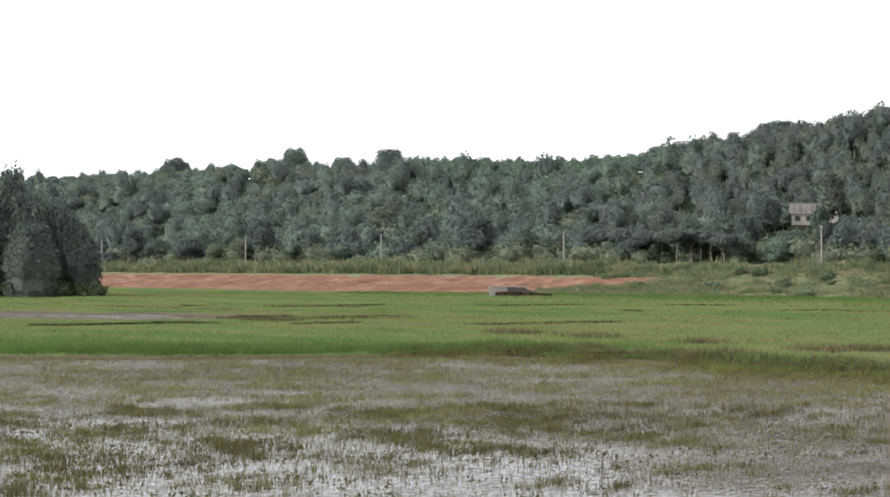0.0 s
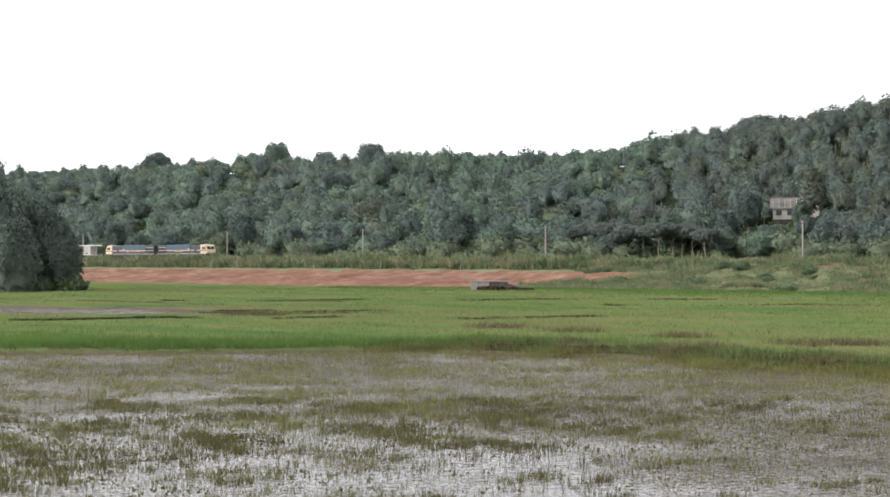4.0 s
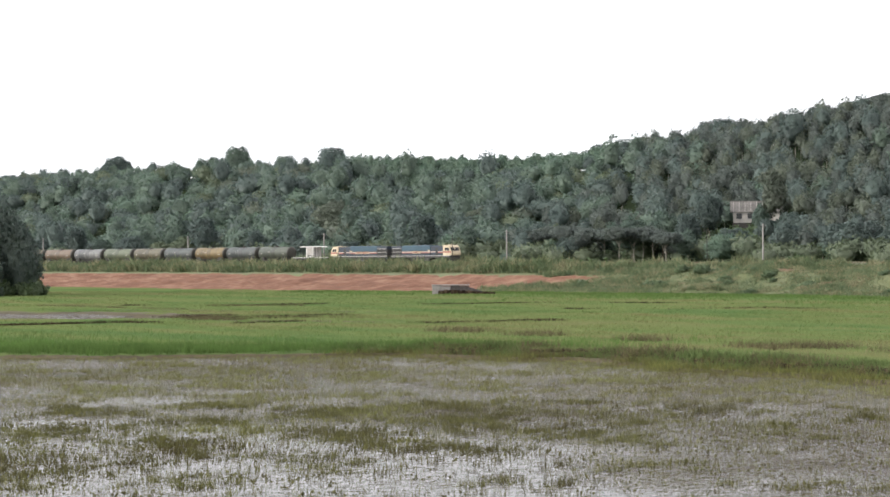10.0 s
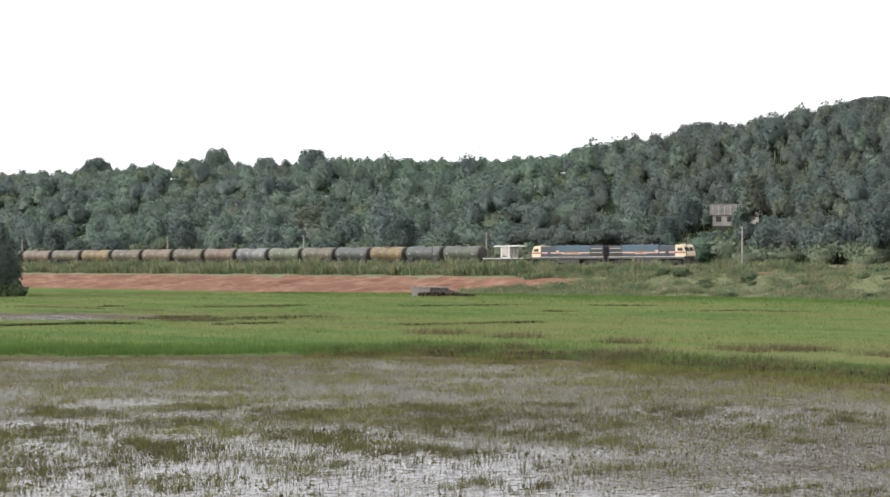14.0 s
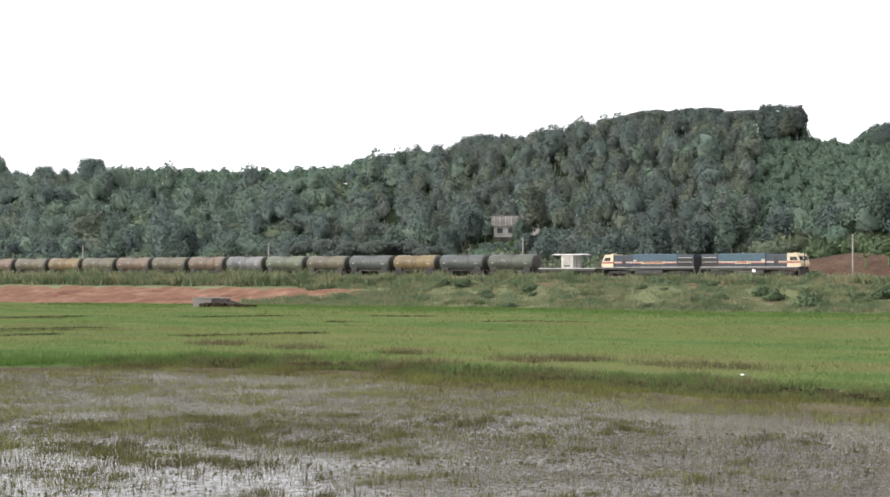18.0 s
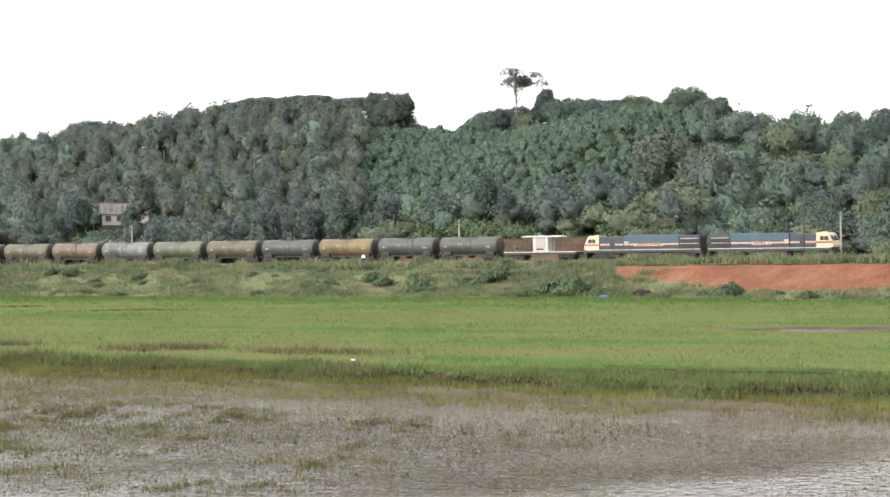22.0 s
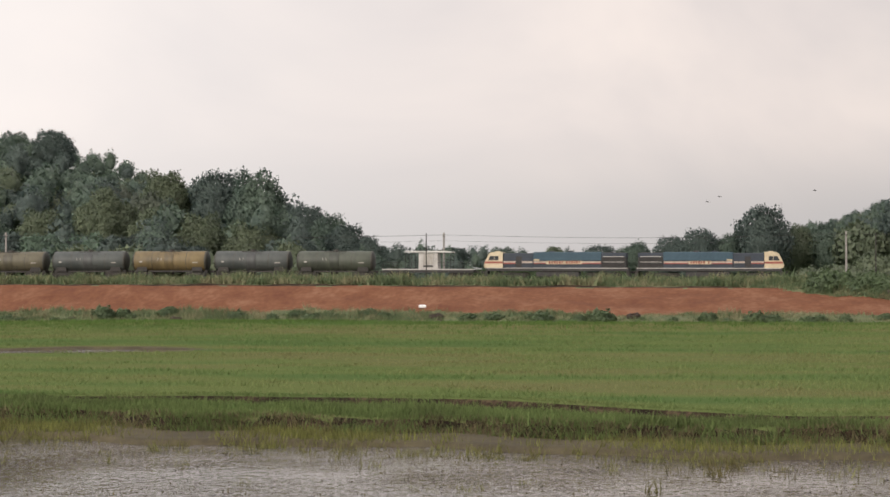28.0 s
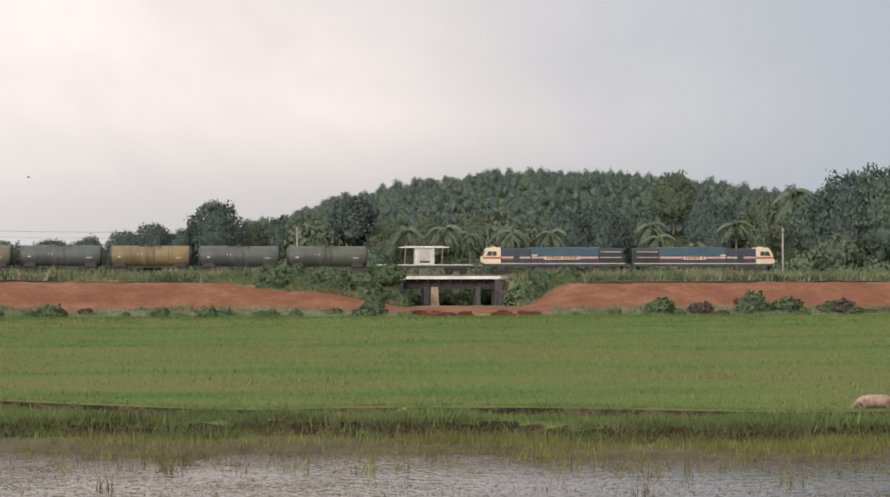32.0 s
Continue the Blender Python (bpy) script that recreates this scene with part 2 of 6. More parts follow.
def water_material():
    m = bpy.data.materials.new("shallow_water")
    m.use_nodes = True
    nt = m.node_tree
    b = nt.nodes["Principled BSDF"]
    n = lambda kind: nt.nodes.new(kind)
    link = nt.links.new
    co = n("ShaderNodeTexCoord")
    big = n("ShaderNodeTexNoise")
    big.inputs["Scale"].default_value, big.inputs["Detail"].default_value = 0.06, 3
    link(co.outputs["Object"], big.inputs["Vector"])
    mp = n("ShaderNodeMapping")
    mp.inputs["Scale"].default_value = (2.6, 1.9, 1)
    mp.inputs["Rotation"].default_value = (0, 0, 0.25)
    link(co.outputs["Object"], mp.inputs[0])
    rip = n("ShaderNodeTexNoise")
    rip.inputs["Scale"].default_value, rip.inputs["Detail"].default_value, rip.inputs["Roughness"].default_value = 1.0, 2.5, 0.55
    link(mp.outputs[0], rip.inputs["Vector"])
    bp = n("ShaderNodeBump")
    bp.inputs["Distance"].default_value, bp.inputs["Strength"].default_value = 0.8, 1.0
    st = n("ShaderNodeMapRange")
    st.inputs[1].default_value, st.inputs[2].default_value = 0.40, 0.60
    st.inputs[3].default_value, st.inputs[4].default_value = 0.45, 1.0
    link(big.outputs["Fac"], st.inputs[0])
    # two calm pools, with wind ripples beyond them
    apart = n("ShaderNodeSeparateXYZ")
    link(co.outputs["Object"], apart.inputs[0])

    def op(kind, a, b):
        m = n("ShaderNodeMath")
        m.operation = kind
        for i, v in enumerate((a, b)):
            if isinstance(v, float):
                m.inputs[i].default_value = v
            else:
                link(v, m.inputs[i])
        return m.outputs[0]

    X, Y = apart.outputs["X"], apart.outputs["Y"]
    west = op("SUBTRACT", op("ADD", Y, op("MULTIPLY", op("MAXIMUM", op("ADD", X, 63.0), 0.0), 0.54)), 60.0)
    west = op("MAXIMUM", west, op("SUBTRACT", -84.0, X))
    east = op("SUBTRACT", op("ADD", Y, op("MULTIPLY", op("MAXIMUM", op("SUBTRACT", -24.0, X), 0.0), 3.0)), 74.0)
    edge = op("ADD", op("MINIMUM", west, east), op("MULTIPLY", op("SUBTRACT", big.outputs["Fac"], 0.5), 30.0))
    calm = n("ShaderNodeMapRange")
    calm.inputs[1].default_value, calm.inputs[2].default_value = -7.0, 5.0
    calm.inputs[3].default_value, calm.inputs[4].default_value = 0.13, 1.0
    link(edge, calm.inputs[0])
    both = n("ShaderNodeMath")
    both.operation = "MULTIPLY"
    link(st.outputs[0], both.inputs[0])
    link(calm.outputs[0], both.inputs[1])
    link(both.outputs[0], bp.inputs["Strength"])
    link(rip.outputs["Fac"], bp.inputs["Height"])
    link(bp.outputs[0], b.inputs["Normal"])
    b.inputs["Base Color"].default_value = (0.048, 0.036, 0.028, 1)
    b.inputs["Roughness"].default_value = 0.06
    b.inputs["IOR"].default_value = 1.33
    b.inputs["Specular IOR Level"].default_value = 0.32
    return m


M_WATER = water_material()


# ---- mesh helpers ----
def part(name, bm, mat, parent=None, label=""):
    me = bpy.data.meshes.new(name)
    bm.normal_update()
    bm.to_mesh(me)
    bm.free()
    me.materials.append(mat)
    ob = new(name, me)
    ob.parent = parent
    return tagged(ob, label)


def sheet(name, verts, faces, mats, parent=None, smooth=False, index=None, normals=None):
    """One mesh from arrays: verts (n, 3), faces (m, 3 or 4)."""
    verts, faces = np.asarray(verts, np.float32), np.asarray(faces, np.int32)
    me = bpy.data.meshes.new(name)
    k = faces.shape[1]
    me.vertices.add(len(verts))
    me.vertices.foreach_set("co", verts.ravel())
    me.loops.add(faces.size)
    me.loops.foreach_set("vertex_index", faces.ravel())
    me.polygons.add(len(faces))
    me.polygons.foreach_set("loop_start", np.arange(0, faces.size, k, dtype=np.int32))
    if index is not None:
        me.polygons.foreach_set("material_index", np.asarray(index, np.int32))
    me.polygons.foreach_set("use_smooth", np.full(len(faces), smooth))
    me.update(calc_edges=True)
    if normals is not None:
        me.attributes.new("custom_normal", "FLOAT_VECTOR", "POINT").data.foreach_set("vector", np.ascontiguousarray(normals, np.float32).ravel())
    for m in mats:
        me.materials.append(m)
    ob = new(name, me)
    ob.parent = parent
    return ob


def box(bm, x0, x1, y0, y1, z0, z1, bevel=0.0):
    vs = [bm.verts.new(p) for p in itertools.product((x0, x1), (y0, y1), (z0, z1))]
    fs = [bm.faces.new([vs[i] for i in q]) for q in ((0, 1, 3, 2), (4, 6, 7, 5), (0, 4, 5, 1), (2, 3, 7, 6), (0, 2, 6, 4), (1, 5, 7, 3))]
    if bevel:
        es = list({e for f in fs for e in f.edges})
        bmesh.ops.bevel(bm, geom=es, offset=bevel, segments=2, affect="EDGES", profile=0.5)
    return bm


def prism(bm, outline, y0, y1):
    """A side outline in x and z, drawn out from y0 to y1."""
    a = [bm.verts.new((x, y0, z)) for x, z in outline]
    b = [bm.verts.new((x, y1, z)) for x, z in outline]
    bm.faces.new(a)
    bm.faces.new(b[::-1])
    for i in range(len(a)):
        j = (i + 1) % len(a)
        bm.faces.new((a[j], a[i], b[i], b[j]))
    bmesh.ops.recalc_face_normals(bm, faces=bm.faces)
    return bm


def tube(bm, p, q, r0, r1=None, seg=8):
    p, q = Vector(p), Vector(q)
    r1 = r0 if r1 is None else r1
    d = (q - p).normalized()
    u = d.orthogonal().normalized()
    w = d.cross(u)
    ring = lambda c, r: [bm.verts.new(c + (u * math.cos(i * math.tau / seg) + w * math.sin(i * math.tau / seg)) * r) for i in range(seg)]
    a, b = ring(p, r0), ring(q, r1)
    for i in range(seg):
        bm.faces.new((a[i], a[(i + 1) % seg], b[(i + 1) % seg], b[i]))
    bm.faces.new(a[::-1])
    bm.faces.new(b)
    return bm


def lathe_x(bm, rings, seg=28, y=0.0, z=0.0):
    """A round body along x: rings of (x, radius)."""
    rows = [[bm.verts.new((x, y + r * math.cos(i * math.tau / seg), z + r * math.sin(i * math.tau / seg))) for i in range(seg)] for x, r in rings]
    for a, b in zip(rows, rows[1:]):
        for i in range(seg):
            f = bm.faces.new((a[i], b[i], b[(i + 1) % seg], a[(i + 1) % seg]))
            f.smooth = True
    bm.faces.new(rows[0])
    bm.faces.new(rows[-1][::-1])
    bmesh.ops.recalc_face_normals(bm, faces=bm.faces)
    return bm


B = bmesh.new


# ---- the plan: shore, track, banks and hills ----
def smooth(a, b, x):
    t = np.clip((x - a) / (b - a), 0, 1)
    return t * t * (3 - 2 * t)


def wave(x, y, s, seed=0.0):
    """A cheap smooth noise in arrays, about -1 to 1."""
    x, y = x / s + seed, y / s - seed * 1.7
    return (np.sin(x * 1.9 + 1.3 * np.sin(y * 1.1 + seed)) + np.sin(y * 2.3 + 1.1 * np.sin(x * 1.7)) + np.sin((x + y) * 1.3 + 2.1 * np.sin((x - y) * 0.6))) / 3


SHORE_X, SHORE_Y = (-260, -170, -140, -122, -113, -96, -75, -50, -30, -10, 3, 22, 60, 120), (40, 52, 62, 80, 93, 95.5, 91, 86.5, 82.5, 79, 76.5, 72.5, 63, 50)
DITCH_X, DITCH_Y = (-110, -70, -55, -43, -15, 0, 26, 60), (98, 99, 102, 104.5, 99.5, 90, 87, 82)
RAIL_X, RAIL_Z = (-800, -500, -300, -100, 0, 80, 400), (4.8, 4.95, 5.35, 5.5, 5.0, 4.85, 4.85)
BRIDGE = (19.6, 33.6)


def shore(x):
    return np.interp(x, SHORE_X, SHORE_Y) + 0.8 * np.sin(x * 0.31) + 0.5 * np.sin(x * 0.83 + 1)


def margin(x):
    """Width of the muddy margin between the water and the bund."""
    return 0.9 + 3.4 * smooth(-85, -25, x)


def track_y(x):
    return 299 - 5.6e-4 * np.minimum(np.asarray(x, float) + 370, 0) ** 2


def rail_z(x):
    return np.interp(x, RAIL_X, RAIL_Z)


RIDGE_A = (-75, -62, -59, -54, -50, -46, -43, -40, -37.5, -35.5, -34, -33, -29.8, -28.5, -26, -24, -20.5, -18, -15, -13, -11.5, -10)
RIDGE_E = (2.1, 2.32, 2.45, 2.74, 2.78, 2.78, 3.2, 3.6, 4.1, 4.05, 3.9, 3.78, 3.8, 4.1, 4.4, 4.0, 3.55, 2.75, 2.0, 1.2, 0.6, 0.4)
RIDGE_Y = 430.0
RIDGE_X = [RIDGE_Y * math.tan(radians(a)) for a in RIDGE_A]
RIDGE_Z = [EYE + math.tan(radians(e)) * RIDGE_Y / math.cos(radians(a)) - 7.0 for a, e in zip(RIDGE_A, RIDGE_E)]
FAR_A = (-10, -3, 0.6, 2.2, 3.7, 5.3, 7.1, 9.3, 10.8, 12.6, 14.4, 22, 40)
FAR_E = (0.0, 0.3, 1.2, 1.7, 2.08, 2.27, 2.42, 2.38, 2.22, 1.98, 1.83, 1.9, 2.0)
FAR_Y = 760.0
FAR_X = [FAR_Y * math.tan(radians(a)) for a in FAR_A]
FAR_Z = [max(1.0, EYE + math.tan(radians(e)) * FAR_Y / math.cos(radians(a)) - 4.2) for a, e in zip(FAR_A, FAR_E)]


def hill_z(x, y):
    x, y = np.asarray(x, float), np.asarray(y, float)
    toe = 1.2 + 2.6 * smooth(-40, -90, x)
    top = np.maximum(np.interp(x, RIDGE_X, RIDGE_Z), toe)
    k = smooth(318, RIDGE_Y, y) * (1 - 0.98 * smooth(RIDGE_Y + 25, RIDGE_Y + 330, y))
    first = toe + (top - toe) * k + 1.2 * wave(x, y, 30) * smooth(330, 360, y)
    first = first + 5.4 * smooth(306, 320, y) * (1 - smooth(328, 375, y)) * smooth(-232, -200, x) * smooth(-140, -176, x)
    second = np.interp(x, FAR_X, FAR_Z) * smooth(470, FAR_Y, y) * (1 - 0.4 * smooth(FAR_Y, FAR_Y + 500, y))
    return np.maximum(first * smooth(303, 312, y), second)


PONDS = ((-226, 122, 26, 12, 0.35), (-176, 131, 12, 1.6, 0.5), (-215, 152, 18, 1.3, 0.4), (-63, 168, 11, 6.0, 0.2), (2, 171, 9, 0.7, 0.0))


def pond(x, y):
    """Above 0 inside a pool of the field."""
    best = np.full(np.shape(x), -9.0)
    for cx, cy, rx, ry, a in PONDS:
        u, v = (x - cx) * math.cos(a) + (y - cy) * math.sin(a), (y - cy) * math.cos(a) - (x - cx) * math.sin(a)
        best = np.maximum(best, 1 - (u / rx) ** 2 - (v / ry) ** 2 + 0.45 * wave(x * 0.7, y * 2.2, 5, 2.0) + 0.2 * wave(x, y * 2.5, 1.9, 5.0))
    return best


def field_z(x, y):
    x, y = np.asarray(x, float), np.asarray(y, float)
    d = y - shore(x)
    z = 0.10 + 0.05 * wave(x, y, 11) + 0.03 * wave(x, y, 3.1, 4)
    back = np.maximum(np.interp(x, DITCH_X, DITCH_Y) - shore(x), 9.0)
    bund = (0.10 + 0.42 * smooth(-122, -110, x)) * smooth(0, 0.9, d - margin(x) + 0.3 * np.sin(x * 0.45) + 0.15 * np.sin(x * 1.1)) * (1 - 0.9 * smooth(margin(x) + 1.2, back - 1.0, d)) * (1 - smooth(back - 1.2, back - 0.2, d))
    dd = y - np.interp(x, DITCH_X, DITCH_Y) - 0.6 * np.sin(x * 0.2)
    on = smooth(-100, -45, x)
    ditch = on * (-0.06 * np.exp(-((dd + 0.2) / 0.6) ** 2) + (0.30 + 0.14 * smooth(-45, -10, x) + 0.09 * wave(x, x * 0, 6, 3)) * np.exp(-((dd - 1.5) / 0.5) ** 2))
    z = z + bund + ditch
    z = np.where(pond(x, y) > 0, -0.25, z)
    return np.where(d < 0, np.maximum(-0.35 + 0.02 * wave(x, y, 2), -0.35) + 0.45 * smooth(-1.2, 0, d), z)


def land_z(x, y):
    return np.where(np.asarray(y) > 303, hill_z(x, y), field_z(x, y))


def grid(xs, ys, height):
    X, Y = np.meshgrid(xs, ys)
    V = np.stack([X, Y, height(X, Y)], -1).reshape(-1, 3)
    w = len(xs)
    i = (np.arange(len(ys) - 1)[:, None] * w + np.arange(w - 1)[None]).ravel()
    return V, np.stack([i, i + 1, i + w + 1, i + w], -1)


def steps(*runs):
    out = []
    for a, b, s in runs:
        out += list(np.arange(a, b, s))
    return np.array(out + [runs[-1][1]])


def build_ground():
    xs = steps((-5000, -1200, 400), (-1200, -620, 20), (-620, -260, 3.0), (-260, -150, 1.5), (-150, 78, 0.8), (78, 200, 5), (200, 900, 25), (900, 5000, 400))
    ys = steps((-3000, -100, 290), (-100, 40, 10), (40, 72, 0.8), (72, 120, 0.4), (120, 180, 0.6), (180, 200, 2), (200, 300, 5), (300, 500, 6), (500, 1300, 25), (1300, 5000, 370))
    V, F = grid(xs, ys, lambda x, y: x * 0)
    X, Y = V[:, 0].astype(float), V[:, 1].astype(float)
    sh, di = shore(X), np.interp(X, DITCH_X, DITCH_Y) + 0.6 * np.sin(X * 0.2)
    k = smooth(-128, -114, X) * smooth(78, 62, X)
    bent = np.where(Y < 72, 30 + (Y - 30) * (sh - 38) / 42, np.where(Y < 80, sh - 80 + Y, np.where(Y < 96, sh + (Y - 80) * (di - sh) / 16, np.where(Y < 101, di - 96 + Y, 165 - (165 - Y) * (160 - di) / 64))))
    Y = np.where((Y > 30) & (Y < 165), Y + (bent - Y) * k, Y)
    V = np.stack([X, Y, land_z(X, Y)], -1)
    c = V[F].mean(1)
    d = c[:, 1] - shore(c[:, 0])
    dd = c[:, 1] - np.interp(c[:, 0], DITCH_X, DITCH_Y) - 0.6 * np.sin(c[:, 0] * 0.2)
    index = np.where(c[:, 1] > 304, 2, 0)
    cut = smooth(-216, -206, c[:, 0]) * smooth(-164, -174, c[:, 0]) * (c[:, 1] > 304) * (c[:, 1] < 325)
    index = np.where(cut + 0.35 * wave(c[:, 0], c[:, 1], 4, 2) > 0.5, 4, index)
    index = np.where((d < 0.3) | (pond(c[:, 0], c[:, 1]) > -0.45 + 0.3 * wave(c[:, 0], c[:, 1], 3.3, 1.0)) & (c[:, 1] < 300), 1, index)
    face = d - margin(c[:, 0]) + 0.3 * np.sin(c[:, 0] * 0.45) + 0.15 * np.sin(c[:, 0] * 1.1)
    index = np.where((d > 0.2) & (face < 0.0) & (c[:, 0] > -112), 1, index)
    # Bund face and ditch lip: brown earth with their shade put into its colour.
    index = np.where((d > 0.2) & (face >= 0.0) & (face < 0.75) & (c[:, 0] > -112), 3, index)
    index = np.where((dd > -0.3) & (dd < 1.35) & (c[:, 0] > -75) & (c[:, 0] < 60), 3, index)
    g = sheet("ground", V, F, [M_FIELD, M_MUD, M_HILL, M_SOIL_SHADE, M_CUT], smooth=True, index=index)
    tagged(g, "flat green paddy land rising into wooded hills", "ground", kind="structure")
    V, F = grid(np.linspace(-420, 260, 18), np.linspace(-60, 230, 8), lambda x, y: np.full_like(x, -0.12))
    tagged(sheet("water", V, F, [M_WATER]), "shallow rippled brown water flooding the paddy", "water", kind="structure")


build_ground()


# cross sections of the railway bank: offset from the track, height
def bank_z(x, u):
    """Height of the bank's surface at x, u metres beyond the track's axis."""
    x, u = np.broadcast_arrays(np.asarray(x, float), np.asarray(u, float))
    rz = rail_z(x) - 0.35
    left = smooth(-246, -285, x)
    mound = smooth(-275, -255, x) * smooth(-140, -165, x)
    broad = smooth(-70, -25, x)
    foot = -33 - 22 * smooth(-270, -350, x) - 10 * broad
    toe_z = (1.3 - 0.3 * smooth(-80, 0, x)) * (1 - left) + 0.15 * left
    edge_z = 4.45 * (1 - left) + 2.9 * left - 0.4 * mound + (0.22 - 0.72 * smooth(-110, 25, x)) * smooth(-170, -140, x)
    toe_u = np.where(left > 0.5, foot + 6, -26.0 - 7 * broad)
    edge_u = -16.0 - 2.0 * left
    z = np.zeros(x.shape)
    up = lambda a, b, za, zb: za + (zb - za) * np.clip((u - a) / (b - a), 0, 1)
    z = np.where(u < toe_u, up(foot, toe_u, -0.3, toe_z), z)
    z = np.where((u >= toe_u) & (u < edge_u), up(toe_u, edge_u, toe_z, edge_z), z)
    z = np.where((u >= edge_u) & (u < edge_u + 4), up(edge_u, edge_u + 4, edge_z, edge_z + 0.15), z)
    z = np.where((u >= edge_u + 4) & (u < -5), up(edge_u + 4, -5.0, edge_z + 0.15, rz - 0.25), z)
    z = np.where((u >= -5) & (u < 5), rz - 0.25, z)
    z = np.where(u >= 5, up(5.0, 16.0, 0, 1) * (1.0 - rz) * (1 - smooth(-40, -90, x)) + up(5.0, 16.0, 0, 1) * (3.4 - rz) * smooth(-40, -90, x) + rz - 0.25, z)
    bumpy = 0.16 * wave(x, u * 2, 5) + 0.08 * wave(x, u, 1.7, 3)
    z = z + bumpy * ((u < -5) | (u > 6)) + 0.8 * mound * wave(x, u * 2.2, 9, 5) * ((u > -32) & (u < -9))
    # gullies worn into the cut face
    z = z - 0.18 * np.abs(wave(x * 3, u * 0.3, 6, 7)) * ((u > toe_u) & (u < edge_u)) * (1 - mound)
    slant = x + 0.55 * u
    z = z - left * (0.55 * np.abs(wave(slant * 1.4, u * 0.12, 5, 2)) + 0.3 * np.abs(wave(slant * 3.1, u * 0.2, 4, 6)) + 0.2 * wave(x, u * 1.5, 3, 4)) * smooth(toe_u - 3, toe_u + 2, u) * smooth(edge_u + 1.2, edge_u - 1.5, u)
    # the opening under the bridge, with a low haul road of red earth before it
    gap = smooth(BRIDGE[0] - 1.0, BRIDGE[0] + 0.3, x) * smooth(BRIDGE[1] + 1.0, BRIDGE[1] - 0.3, x)
    wide = smooth(BRIDGE[0] - 13, BRIDGE[0] + 0.5, x) * smooth(BRIDGE[1] + 9, BRIDGE[1] + 0.5, x)
    low = np.where(u < -30, np.minimum(z, 0.9), 0.75)
    z = np.where(u < -9, z + (np.minimum(low, z) - z) * wide, z)
    z = np.where(u >= -9, z + (0.4 - z) * gap, z)
    return z


def bank_is_red(x, u):
    n = 1.2 * wave(x, u, 5, 1) + 0.8 * wave(x, u * 2, 1.9, 2)
    left = x < -262
    hi = np.where(left, -17.0 - 1.0 * smooth(-345, -262, x), np.where(x < -150, -60.0, -15.6))
    lo = np.where(left, -39 - 18 * smooth(-270, -350, x) + 24 * smooth(-345, -266, x), -26.6 + 9 * smooth(-120, -153, x) - 7 * smooth(-70, -25, x))
    red = (u < hi + n * np.where(left, 1.1, 0.5)) & (u > lo + n * np.where(left, 2.0, 1.3))
    red &= ~((x > -4 + n * 1.5) & (x < 20) & (u > -17 - 4.2 * smooth(-5, 3, x + 2 * n) + 0.7 * n))
    red &= ~((x > 33) & (x < 41) & (u > -20 + (x - 33) * 0.7 + n))
    red |= (x > -258) & (x < -150) & (u > -30) & (u < -11) & (wave(x * 0.5, u * 1.8, 5, 9) + 0.35 * wave(x, u * 2, 1.6, 4) > 0.6)
    return red | ((x > 14) & (x < 37) & (u > -38.5) & (u < -19))


